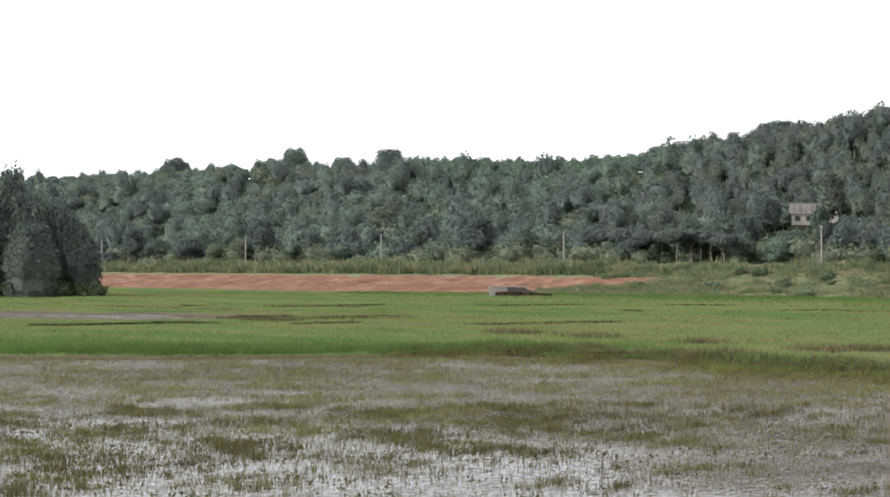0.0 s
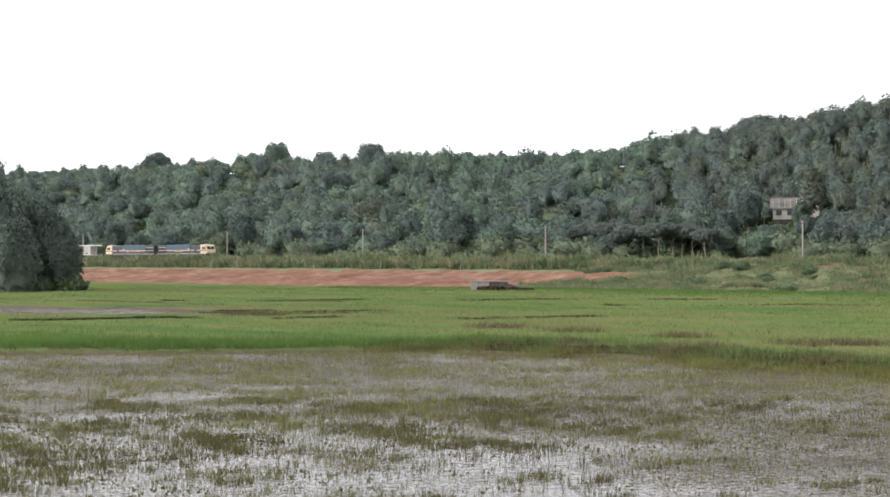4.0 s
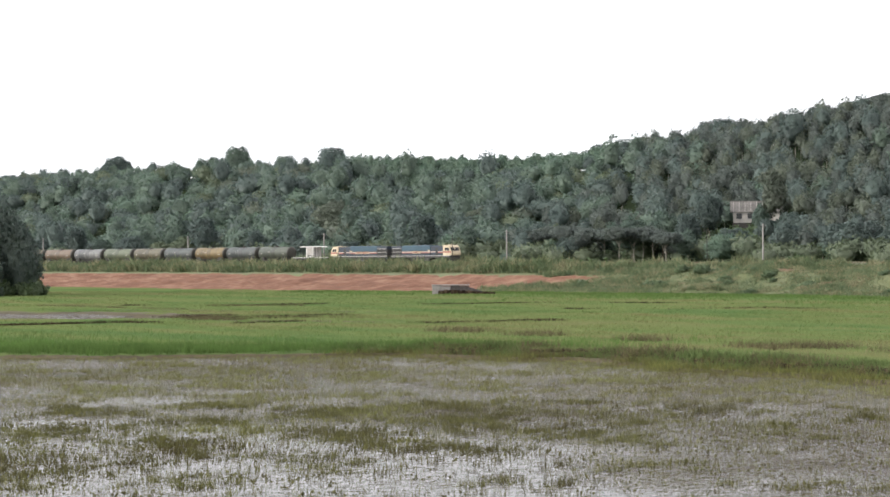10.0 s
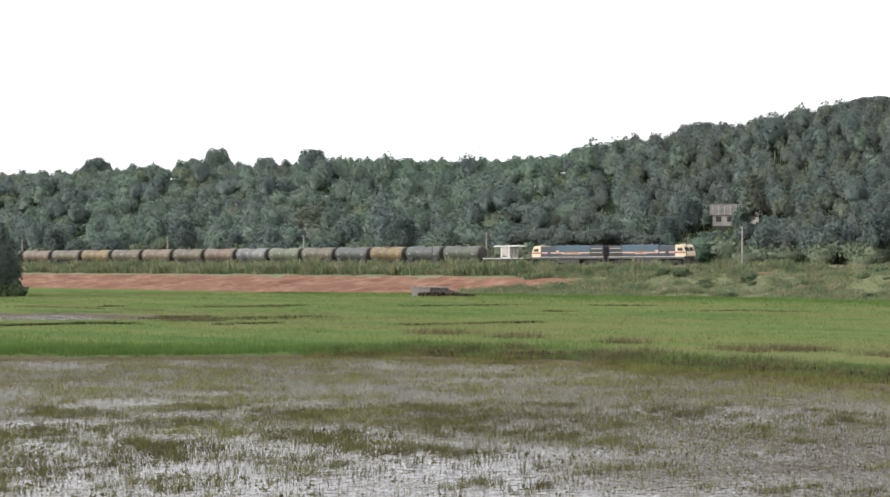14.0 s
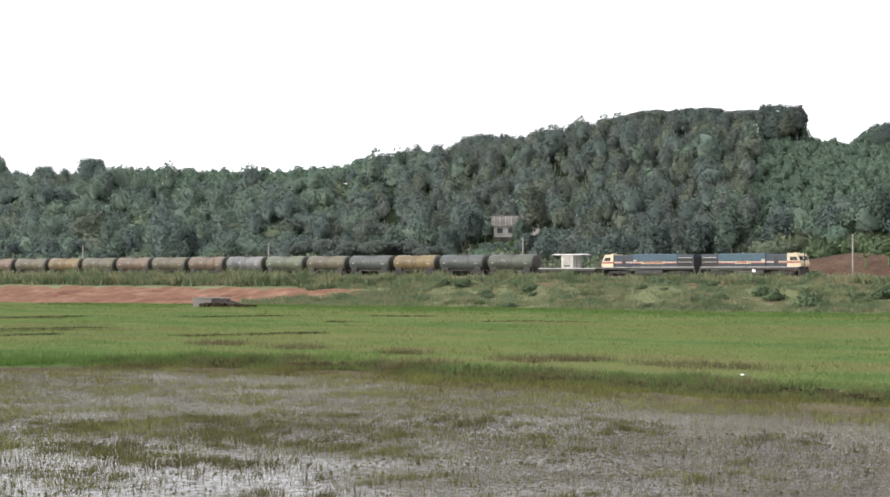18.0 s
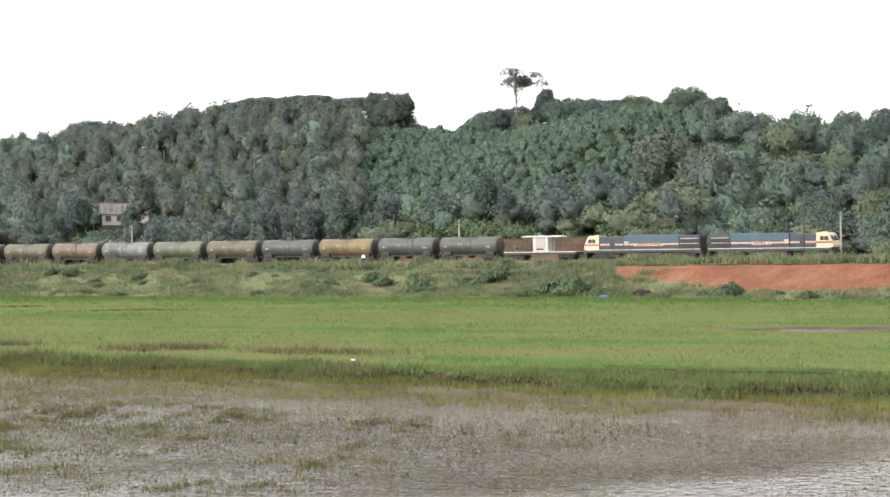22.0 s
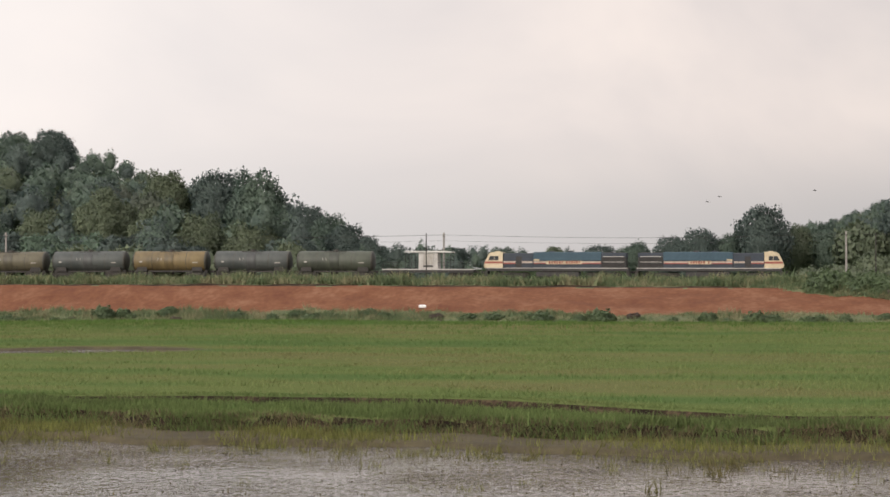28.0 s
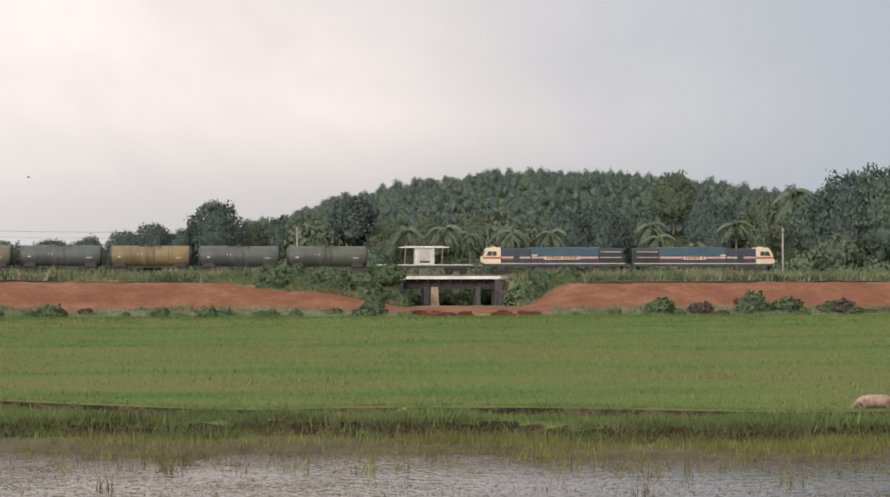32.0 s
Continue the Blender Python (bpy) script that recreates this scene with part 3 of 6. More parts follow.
def build_bank():
    xs = steps((-800, -540, 10), (-540, -160, 1.0), (-160, 90, 0.6), (90, 260, 6))
    us = steps((-66, -36, 1.0), (-36, -9, 0.45), (-9, 6, 1.5), (6, 22, 3))
    X, U = np.meshgrid(xs, us)
    V = np.stack([X, track_y(X) + U, bank_z(X, U)], -1).reshape(-1, 3)
    w = len(xs)
    i = (np.arange(len(us) - 1)[:, None] * w + np.arange(w - 1)[None]).ravel()
    F = np.stack([i, i + 1, i + w + 1, i + w], -1)
    cx, cu = X.ravel()[F].mean(1), U.ravel()[F].mean(1)
    index = np.where(bank_is_red(cx, cu), 1, 0)
    # Near-black strip along the bench above the red cut.
    bench = (cx > -150) & (cu > -15.7) & (cu < -13.2 + 0.5 * wave(cx, cu, 3, 1)) & ~((cx > -4) & (cx < 42))
    index = np.where(bench, 2, index)
    # Ground under the bridge is darkened in colour for the shade there.
    index = np.where((cx > BRIDGE[0] - 0.8) & (cx < BRIDGE[1] + 0.8) & (cu > -9), 2, index)
    index = np.where((index == 1) & (cx < -262), 3, np.where((index == 1) & (cx < -156), 4, index))
    ob = sheet("railway_embankment", V, F, [M_BANK, M_RED, M_SOIL_SHADE, M_REDHAZE, M_BARE], smooth=True, index=index)
    tagged(ob, "railway embankment of freshly cut red earth and rough grass", "embankment", kind="structure")
    # ballast, left out over the bridge
    for a, b in ((-800, BRIDGE[0]), (BRIDGE[1], 260)):
        xs = steps((a, b, 4.0))
        rows = ((-3.0, -0.62), (-1.7, -0.2), (1.7, -0.2), (3.0, -0.62))
        V = np.array([(x, track_y(x) + u, rail_z(x) + z) for x in xs for u, z in rows])
        i = (np.arange(len(xs) - 1)[:, None] * 4 + np.arange(3)[None]).ravel()
        tagged(sheet("ballast_bed", V, np.stack([i, i + 4, i + 5, i + 1], -1), [M_BALLAST]), "grey crushed stone ballast under the rails", "ballast", kind="structure")
    for side in (-0.84, 0.84):
        xs = steps((-800, 260, 5.0))
        rows = ((-0.07, -0.17), (-0.04, -0.17), (-0.04, 0), (0.04, 0), (0.04, -0.17), (0.07, -0.17))
        V = np.array([(x, track_y(x) + side + u, rail_z(x) + z) for x in xs for u, z in rows])
        i = (np.arange(len(xs) - 1)[:, None] * 6 + np.arange(5)[None]).ravel()
        tagged(sheet("rail", V, np.stack([i, i + 6, i + 7, i + 1], -1), [M_RAIL]), "rusty steel rail on the embankment", "rail", group="rails of the line", kind="structure")
    # sleepers near the camera's side of the line
    V, F = [], []
    for x in np.arange(-540, 120, 0.65):
        y, z, k = float(track_y(x)), float(rail_z(x)) - 0.17, len(V)
        V += [(x + a, y + b, z + c) for a in (-0.12, 0.12) for b in (-1.37, 1.37) for c in (-0.2, 0)]
        F += [(k, k + 1, k + 3, k + 2), (k + 4, k + 6, k + 7, k + 5), (k, k + 4, k + 5, k + 1), (k + 2, k + 3, k + 7, k + 6), (k + 1, k + 5, k + 7, k + 3)]
    tagged(sheet("sleepers", V, F, [M_CONC]), "concrete sleepers under the rails", "sleepers", kind="stuff")


build_bank()


# ---- plants ----
rng = np.random.default_rng(7)


def leaf_cards(points, normals, size, gen):
    """One ragged three-cornered spray of leaves at each point: verts and triangles."""
    n = len(points)
    a = gen.normal(size=(n, 3)) + normals * 0.6
    a *= np.where((a * normals).sum(1, keepdims=True) < 0, -1, 1)
    a /= np.linalg.norm(a, axis=1, keepdims=True)
    u = np.cross(a, gen.normal(size=(n, 3)))
    u /= np.linalg.norm(u, axis=1, keepdims=True) + 1e-9
    v = np.cross(a, u)
    s = size * gen.uniform(0.55, 1.5, (n, 1))
    V = np.stack([points - u * s * 1.1, points + u * s * 0.35 - v * s * 0.75, points + u * s * 0.7 + v * s * 0.7], 1).reshape(-1, 3)
    return V, np.arange(n * 3).reshape(-1, 3)


def icosphere(level):
    bm = B()
    bmesh.ops.create_icosphere(bm, subdivisions=level, radius=1.0)
    bm.verts.ensure_lookup_table()
    V, F = np.array([v.co[:] for v in bm.verts]), np.array([[v.index for v in f.verts] for f in bm.faces])
    bm.free()
    return V, F


ICO = {k: icosphere(k) for k in (1, 2, 3)}


def crown_points(gen, n, radius, height, base, lobes, hollow=0.45, flat=1.0, low=0.15):
    """Points spread over uneven lobes that make up an open crown, with outward directions."""
    c = np.stack([gen.normal(0, radius * 0.46, lobes), gen.normal(0, radius * 0.46, lobes), gen.uniform(low, 0.82, lobes) * height], -1)
    spread = np.sqrt(np.maximum(0.12, 1 - ((c[:, 2] / height - 0.42) / 0.62) ** 2))
    c[:, :2] *= spread[:, None]
    r = gen.uniform(0.24, 0.46, lobes) * min(radius, height * 0.8)
    w = r ** 2 / (r ** 2).sum()
    k = gen.choice(lobes, n, p=w)
    d = gen.normal(size=(n, 3))
    d[:, 2] = np.abs(d[:, 2]) * 1.0 - 0.35 * (gen.random(n) < 0.3)
    d /= np.linalg.norm(d, axis=1, keepdims=True)
    rad = r[k] * (hollow + (1 - hollow) * gen.random(n) ** 0.5) * (1 + 0.15 * gen.normal(size=n))
    p = c[k] + d * rad[:, None] * np.array([1, 1, 0.8 * flat])
    p[:, 2] = np.maximum(p[:, 2], 0.03 * height) + base
    return p, d, c + [0, 0, base]


def dome_points(gen, n, radius, height, base, lobes, hollow=0.45, flat=1.0, low=0.15):
    """Points in the outer shell of one round crown that swells into many bumps, and the crown's leafy inner mass."""
    k = gen.normal(size=(lobes, 3))
    k[:, 2] = np.abs(k[:, 2]) - 0.5
    k /= np.linalg.norm(k, axis=1, keepdims=True)
    wide, deep = gen.uniform(0.28, 0.55, lobes), gen.uniform(0.18, 0.46, lobes)
    centre, half = (0.25, 0.72) if low == 0 else (0.46, 0.52)
    body = np.array([radius, radius, height * half])

    def surface(d, shell):
        near = d @ k.T
        swell = deep * np.exp(-(1 - near) * 2 / wide ** 2)
        top = swell.argmax(1)
        p = d * ((0.70 + swell.max(1)) * shell)[:, None] * body + [0, 0, height * centre]
        p[:, 2] = np.maximum(p[:, 2], 0.03 * height) + base
        out = d - 0.75 * k[top] * np.minimum(1, near[np.arange(len(d)), top])[:, None]
        out = d * 0.35 + out / (np.linalg.norm(out, axis=1, keepdims=True) + 0.15)
        return p, out / np.linalg.norm(out, axis=1, keepdims=True)

    d = gen.normal(size=(n, 3))
    d[:, 2] = np.abs(d[:, 2]) - 0.75 * (gen.random(n) < 0.3)
    d /= np.linalg.norm(d, axis=1, keepdims=True)
    p, out = surface(d, (1 - (1 - hollow) * 0.35 * gen.random(n) ** 2) * (1 + 0.06 * gen.normal(size=n)))
    mass = {level: (*surface(ICO[level][0], 0.74 + 0.08 * gen.normal(size=len(ICO[level][0]))), ICO[level][1]) for level in ICO}
    return p, out, k * body * 0.8 + [0, 0, base + height * 0.46], mass


def trunk_mesh(gen, height, r, base, tips):
    bm = B()
    lean = gen.normal(0, 0.03, 2)
    pts = [Vector((lean[0] * h + 0.15 * math.sin(h), lean[1] * h, h)) for h in np.linspace(-0.6, height, 5)]
    for i in range(4):
        tube(bm, pts[i], pts[i + 1], r * (1 - i * 0.17), r * (1 - (i + 1) * 0.17), 7)
    for t in tips:
        a = pts[2].lerp(pts[4], gen.random())
        t = Vector(t)
        mid = a.lerp(t, 0.5) + Vector((0, 0, 0.25))
        tube(bm, a, mid, r * 0.36, r * 0.24, 5)
        tube(bm, mid, t, r * 0.24, r * 0.08, 5)
    return bm


TREE_KINDS = {}
Tree = collections.namedtuple("Tree", "trunk crown tall leaf sprays spray_normals mass base r")


def tree_kind(key, seed, leaf, n=900, radius=4.0, height=7.0, base=3.0, lobes=14, size=0.42, trunk=0.25, hollow=0.45, limbs=6, flat=1.0, low=0.15, bark=None):
    gen = np.random.default_rng(seed)
    mass = None
    if flat < 1:
        p, d, c = crown_points(gen, n, radius, height, base, lobes, hollow, flat, low)
    else:
        p, d, c, mass = dome_points(gen, n, radius, height, base, lobes, hollow, flat, low)
    V, F = leaf_cards(p, d, size, gen)

    # sprays take the light of the crown's round surface
    def lit(p, d, rough):
        out = (p - [0, 0, base + height * 0.4]) / [radius, radius, height * 0.55]
        N = 0.6 * d + 0.4 * out / (np.linalg.norm(out, axis=1, keepdims=True) + 0.2) + [0, 0, 0.35] + rough * gen.normal(size=p.shape)
        return N / np.linalg.norm(N, axis=1, keepdims=True)

    N = lit(p, d, 0.4)
    if mass:
        mass = {level: (q, lit(q, e, 0.25), f) for level, (q, e, f) in mass.items()}
    bm = trunk_mesh(gen, base + height * 0.55, trunk, base, c[:limbs])
    me = bpy.data.meshes.new("trunk")
    bm.to_mesh(me)
    bm.free()
    me.materials.append(bark or M_BARK)
    V1, N1, F1 = V, np.repeat(N, 3, axis=0), F
    if mass:
        q, e, f = mass[3]
        V1, N1, F1 = np.concatenate([V, q]), np.concatenate([N1, e]), np.concatenate([F, f + len(V)])
    ob = sheet("crown", V1, F1, [leaf], smooth=True, normals=N1)
    crown = ob.data
    bpy.data.objects.remove(ob)
    TREE_KINDS[key] = Tree(me, crown, float(V[:, 2].max()), leaf, V.reshape(-1, 3, 3), N, mass, base, trunk)


tree_kind("broad1", 11, M_LEAF_A, 2600, 4.6, 7.5, 2.4, 34, size=0.27, low=0.08)
tree_kind("broad2", 12, M_LEAF_B, 2600, 4.2, 8.5, 2.4, 36, size=0.27, low=0.08)
tree_kind("broad3", 13, M_LEAF_C, 2400, 4.0, 7.0, 2.6, 30, size=0.27, low=0.08)
tree_kind("tall1", 14, M_LEAF_A, 2600, 3.4, 10.0, 3.5, 34, size=0.27, low=0.05)
tree_kind("tall2", 15, M_LEAF_B, 2400, 3.0, 9.0, 4.5, 30, size=0.27, low=0.05)
M_LEAF_N = material("leaves_brownish", (0.090, 0.112, 0.082), (0.132, 0.154, 0.108), 0.15, **LEAF)
M_PALEBARK = material("pale_bark", (0.20, 0.18, 0.155), (0.34, 0.31, 0.27), 1.5, 0.9, bump=0.4, stretch=(1, 1, 0.3))
tree_kind("brown", 29, M_LEAF_N, 3000, 4.4, 8.5, 1.5, 36, size=0.26, low=0.05)
tree_kind("canopy", 28, M_LEAF_K, 2800, 4.4, 4.6, 7.0, 30, size=0.24, trunk=0.2, limbs=10, low=0.1, bark=M_PALEBARK)
tree_kind("dusky1", 33, M_LEAF_K, 2400, 2.7, 8.0, 4.0, 34, size=0.24, trunk=0.16, low=0.1, bark=M_PALEBARK)
tree_kind("dusky2", 34, M_LEAF_N, 2400, 2.5, 7.5, 4.2, 30, size=0.24, trunk=0.15, low=0.1, bark=M_PALEBARK)
tree_kind("rubber", 17, M_LEAF_D, 700, 2.2, 5.5, 1.8, 9, size=0.34, trunk=0.14, low=0.05)
tree_kind("sparse", 18, M_LEAF_K, 2600, 5.0, 5.0, 7.6, 18, size=0.17, trunk=0.26, limbs=18, flat=0.9, low=0.3)
tree_kind("bush1", 19, M_LEAF_S, 900, 1.7, 2.0, 0.0, 16, size=0.17, trunk=0.06, limbs=4, low=0.0)
tree_kind("bush2", 20, M_LEAF_S, 900, 1.4, 1.6, 0.0, 15, size=0.16, trunk=0.06, limbs=4, low=0.0)
tree_kind("bush3", 21, M_LEAF_R, 800, 1.4, 1.5, 0.0, 14, size=0.16, trunk=0.06, limbs=4, low=0.0)
tree_kind("shrubby", 22, M_LEAF_C, 1600, 3.4, 4.2, 0.6, 22, size=0.25, trunk=0.16, low=0.02)
M_LEAF_G = material("grove_leaves", (0.060, 0.086, 0.074), (0.104, 0.138, 0.104), 0.15, **LEAF)
tree_kind("skirt", 24, M_LEAF_G, 6500, 5.0, 9.5, 0.0, 60, size=0.2, hollow=0.6, low=0.0)
tree_kind("ridge1", 25, M_LEAF_A, 6500, 4.4, 8.0, 0.8, 44, size=0.165, hollow=0.55, low=0.03)
tree_kind("ridge2", 26, M_LEAF_B, 6500, 4.0, 8.5, 1.0, 40, size=0.165, hollow=0.5, low=0.03)
tree_kind("ridge3", 27, M_LEAF_C, 6500, 4.2, 8.0, 0.8, 36, size=0.165, hollow=0.5, low=0.03)
tree_kind("lush", 23, M_LEAF_D, 2400, 4.6, 7.0, 1.6, 34, size=0.25, low=0.05)


def palm_kind():
    gen = np.random.default_rng(31)
    bm = B()
    pts = [Vector((0.9 * (h / 9) ** 2, 0, h)) for h in np.linspace(-0.5, 9, 7)]
    for a, b, i in zip(pts, pts[1:], range(6)):
        tube(bm, a, b, 0.2 - i * 0.012, 0.19 - i * 0.012, 7)
    me = bpy.data.meshes.new("trunk")
    bm.to_mesh(me)
    bm.free()
    me.materials.append(M_BARK)
    V, F = [], []
    for k in range(20):
        az, el = k * 2.4, gen.uniform(-0.2, 1.2)
        d = Vector((math.cos(az), math.sin(az), 0))
        side = Vector((-math.sin(az), math.cos(az), 0))
        prev = None
        for j in range(9):
            s = j / 8
            r = 3.6 * s
            p = pts[-1] + d * r * math.cos(el * (1 - s * 0.6)) + Vector((0, 0, r * math.sin(el) * 0.8 - 2.6 * s * s))
            if prev is not None:
                for sg in (-1, 1):
                    i = len(V)
                    wide = 0.75 * math.sin(math.pi * min(0.95, s * 0.9 + 0.1))
                    V += [tuple(prev), tuple(p), tuple(p + side * sg * wide + d * 0.25 - Vector((0, 0, 0.35))), tuple(prev.lerp(p, 0.5) + side * sg * wide - Vector((0, 0, 0.3)))]
                    F.append((i, i + 1, i + 2, i + 3))
            prev = p
    ob = sheet("crown", V, F, [M_LEAF_P])
    TREE_KINDS["palm"] = Tree(me, ob.data, max(v[2] for v in V), M_LEAF_P, None, None, None, 9.0, 0.2)
    bpy.data.objects.remove(ob)


palm_kind()


def plant(key, x, y, z, s, turn, name, label, category, group="", stretch=1.0):
    me, crown = TREE_KINDS[key][:2]
    root = new(name)
    root.matrix_world = pose(x, y, z, 0, 0, turn) @ Matrix.Diagonal((s, s, s * stretch, 1))
    for n, data in (("trunk", me), ("crown", crown)):
        new(n, data).parent = root
    return tagged(root, label, category, group)


def wood(name, label, spots, keys, sprays, seed=5, grow=1.0, level=2, stems=False):
    """Many trees as one mesh: spots of (x, y, z, scale, kind index). Each has its leafy mass and so many sprays over it."""
    gen = np.random.default_rng(seed)
    Vs, Ns, Fs, Is, mats, k = [], [], [], [], [], 0
    for key in keys:
        if TREE_KINDS[key].leaf not in mats:
            mats.append(TREE_KINDS[key].leaf)
    mats.append(M_PALEBARK)
    ring = np.array([(math.cos(i * math.pi / 2), math.sin(i * math.pi / 2)) for i in range(4)])
    wall = np.array([(i, (i + 1) % 4, 4 + i) for i in range(4)] + [((i + 1) % 4, 4 + (i + 1) % 4, 4 + i) for i in range(4)])
    for x, y, z, s, i in spots:
        tree = TREE_KINDS[keys[int(i)]]
        a = gen.uniform(0, math.tau)
        ca, sa = math.cos(a), math.sin(a)
        h = gen.uniform(0.85, 1.2)
        turn = lambda q, up: np.stack([q[:, 0] * ca - q[:, 1] * sa, q[:, 0] * sa + q[:, 1] * ca, q[:, 2] * up], -1)
        c = tree.sprays.mean(1)
        # most of them where the crown is open to the light
        high = c[:, 2] / c[:, 2].max()
        w = 0.12 + smooth(0.2, 0.6, high) + 0.6 * (c[:, 0] * sa + c[:, 1] * ca < 0)
        keep = gen.choice(len(c), min(sprays, len(c)), replace=False, p=w / w.sum())
        c = c[keep][:, None]
        q, e, f = tree.mass[level]
        parts = [(turn((c + (tree.sprays[keep] - c) * grow).reshape(-1, 3), h), np.repeat(turn(tree.spray_normals[keep], 1.0), 3, axis=0), np.arange(len(keep) * 3).reshape(-1, 3), mats.index(tree.leaf)),
                 (turn(q, h), turn(e, 1.0), f, mats.index(tree.leaf))]
        if stems:
            v = np.concatenate([np.column_stack([ring * tree.r, np.full(4, -0.5)]), np.column_stack([ring * tree.r * 0.6, np.full(4, tree.base * h + 1.0)])])
            parts.append((v, np.column_stack([np.tile(ring, (2, 1)), np.zeros(8)]), wall, len(mats) - 1))
        for v, nn, f, m in parts:
            Vs.append(v * s + [x, y, z])
            Ns.append(nn)
            Fs.append(f + k)
            Is.append(np.full(len(f), m))
            k += len(v)
    ob = sheet(name, np.concatenate(Vs), np.concatenate(Fs), mats, smooth=True, index=np.concatenate(Is), normals=np.concatenate(Ns))
    return tagged(ob, label, "woodland", kind="stuff")


def polar(az, y):
    return y * math.tan(radians(az)), y


def scatter(n, a0, a1, y0, y1, gap, gen):
    """Spots spread evenly over a stretch of headings and depths."""
    cells, out = set(), []
    for _ in range(n * 6):
        az, y = gen.uniform(a0, a1), gen.uniform(y0, y1)
        x = y * math.tan(radians(az))
        c = (int(x // gap), int(y // gap))
        if c in cells:
            continue
        cells.add(c)
        out.append((x, y))
        if len(out) >= n:
            break
    return out


def build_woods():
    gen = np.random.default_rng(41)
    # mixed wood on the long hill
    keys = ["broad1", "broad2", "broad3", "tall1", "tall2", "lush", "brown"]
    spots, dusky = [], []
    for x, y in scatter(3300, -64, -12, 326, 455, 4.1, gen) + scatter(1100, -64, -47, 318, 450, 5.2, gen):
        az = math.degrees(math.atan2(x, y))
        if -34.5 < az < -25.5 and 352 < y < 425:
            continue
        if -52 < az < -45 and y > 400 or -42.4 < az < -39.6 and y < 352 or -34.5 < az < -29.5 and y < 332:
            continue
        low = 1 - (0.14 if -38.6 < az < -33 else 0.28) * float(smooth(395, 425, y))
        z = float(land_z(x, y)) - 1.0
        cap = 1.2 - 0.45 * float(smooth(385, 412, y))
        if az > -13.8:
            cap = 0.6
        if -44.5 + 2 * math.sin(y * 0.05) < az < -34.5 and gen.random() < 0.8:
            dusky.append((x, y, z, gen.uniform(0.5, 0.86) * low, gen.choice(3, p=(0.55, 0.3, 0.15))))
            continue
        spots.append((x, y, z, min(cap, 0.48 + 0.62 * gen.random() ** 2) * low, gen.choice(7, p=(0.28, 0.25, 0.11, 0.10, 0.08, 0.12, 0.06))))
    for x, y in scatter(330, -17, -9.5, 322, 430, 4.2, gen):
        spots.append((x, y, float(land_z(x, y)) - 0.8, gen.uniform(0.35, 0.6), gen.choice(7)))
    wood("hill_woodland", "dense mixed dark green wood covering the hill", spots, keys, 330, 1, 1.3)
    # a thinner stand of grey-green trees with pale stems, planted closely
    for x, y in scatter(900, -44, -34.6, 330, 440, 4.0, gen):
        if -42.4 < math.degrees(math.atan2(x, y)) < -39.6 and y < 354:
            continue
        dusky.append((x, y, float(land_z(x, y)) - 0.6, gen.uniform(0.5, 0.72), gen.choice(3, p=(0.5, 0.4, 0.1))))
    wood("dusky_woodland", "thin grey-green plantation wood with pale bare stems", dusky, ["dusky1", "dusky2", "tall1"], 330, 6, 1.2, stems=True)
    # young rubber in rows on the open slope
    spots = []
    for x, y in scatter(1700, -35, -25.5, 346, 428, 2.3, gen):
        spots.append((x, y, float(land_z(x, y)) - 0.8, gen.uniform(0.44, 0.66), 0))
    for x, y in scatter(620, -52.5, -44.5, 398, 440, 3.2, gen):
        spots.append((x, y, float(land_z(x, y)) - 0.4, gen.uniform(0.6, 0.9), 0))
    wood("rubber_plantation", "young rubber trees planted closely on the slope", spots, ["rubber"], 190, 2, 1.0, level=1, stems=True)
    # the farther hill and the plain
    spots = []
    for x, y in scatter(4600, -3.5, 22, 590, 785, 3.0, gen):
        spots.append((x, y, float(land_z(x, y)) - 0.6, gen.uniform(0.28, 0.5), gen.choice(6)))
    for x, y in scatter(420, -14, 2, 950, 1300, 8.0, gen):
        spots.append((x, y, float(land_z(x, y)) - 1, gen.uniform(0.7, 1.1), gen.choice(6)))
    wood("far_woodland", "hazy green woodland on the distant hill", spots, keys, 150, 3, 1.6, level=1)
    # undergrowth that closes the foot of the wood
    spots = []
    for x in np.arange(-570, -64, 2.1):
        for _ in range(2):
            px = x + gen.uniform(-1.2, 1.2)
            py = float(track_y(px)) + gen.uniform(13, 30)
            if -322 < px < -282 and py < 327 or -212 < px < -168:
                continue
            spots.append((px, py, float(land_z(px, py)) - 0.4, gen.uniform(0.8, 1.5), gen.choice(3)))
    for _ in range(150):
        px, py = gen.uniform(-226, -150), gen.uniform(322, 350)
        spots.append((px, py, float(land_z(px, py)) - 0.4, gen.uniform(1.0, 1.9), gen.choice((0, 0, 2, 1), p=(0.4, 0.3, 0.2, 0.1)) if py > 326 else 2))
    for x in np.arange(-6, 130, 0.9):
        py = 299 + gen.uniform(20, 75)
        spots.append((x, py, float(land_z(x, py)) - 0.3, gen.uniform(0.8, 1.5), gen.choice(3)))
    wood("undergrowth", "tangled green undergrowth along the foot of the wood", spots, ["bush1", "shrubby", "bush2"], 260, 4, 1.1)


build_woods()


def ground_at(x, y):
    u = y - float(track_y(x))
    if -60 < u < 20:
        return max(float(bank_z(x, u)), float(land_z(x, y)))
    return float(land_z(x, y))


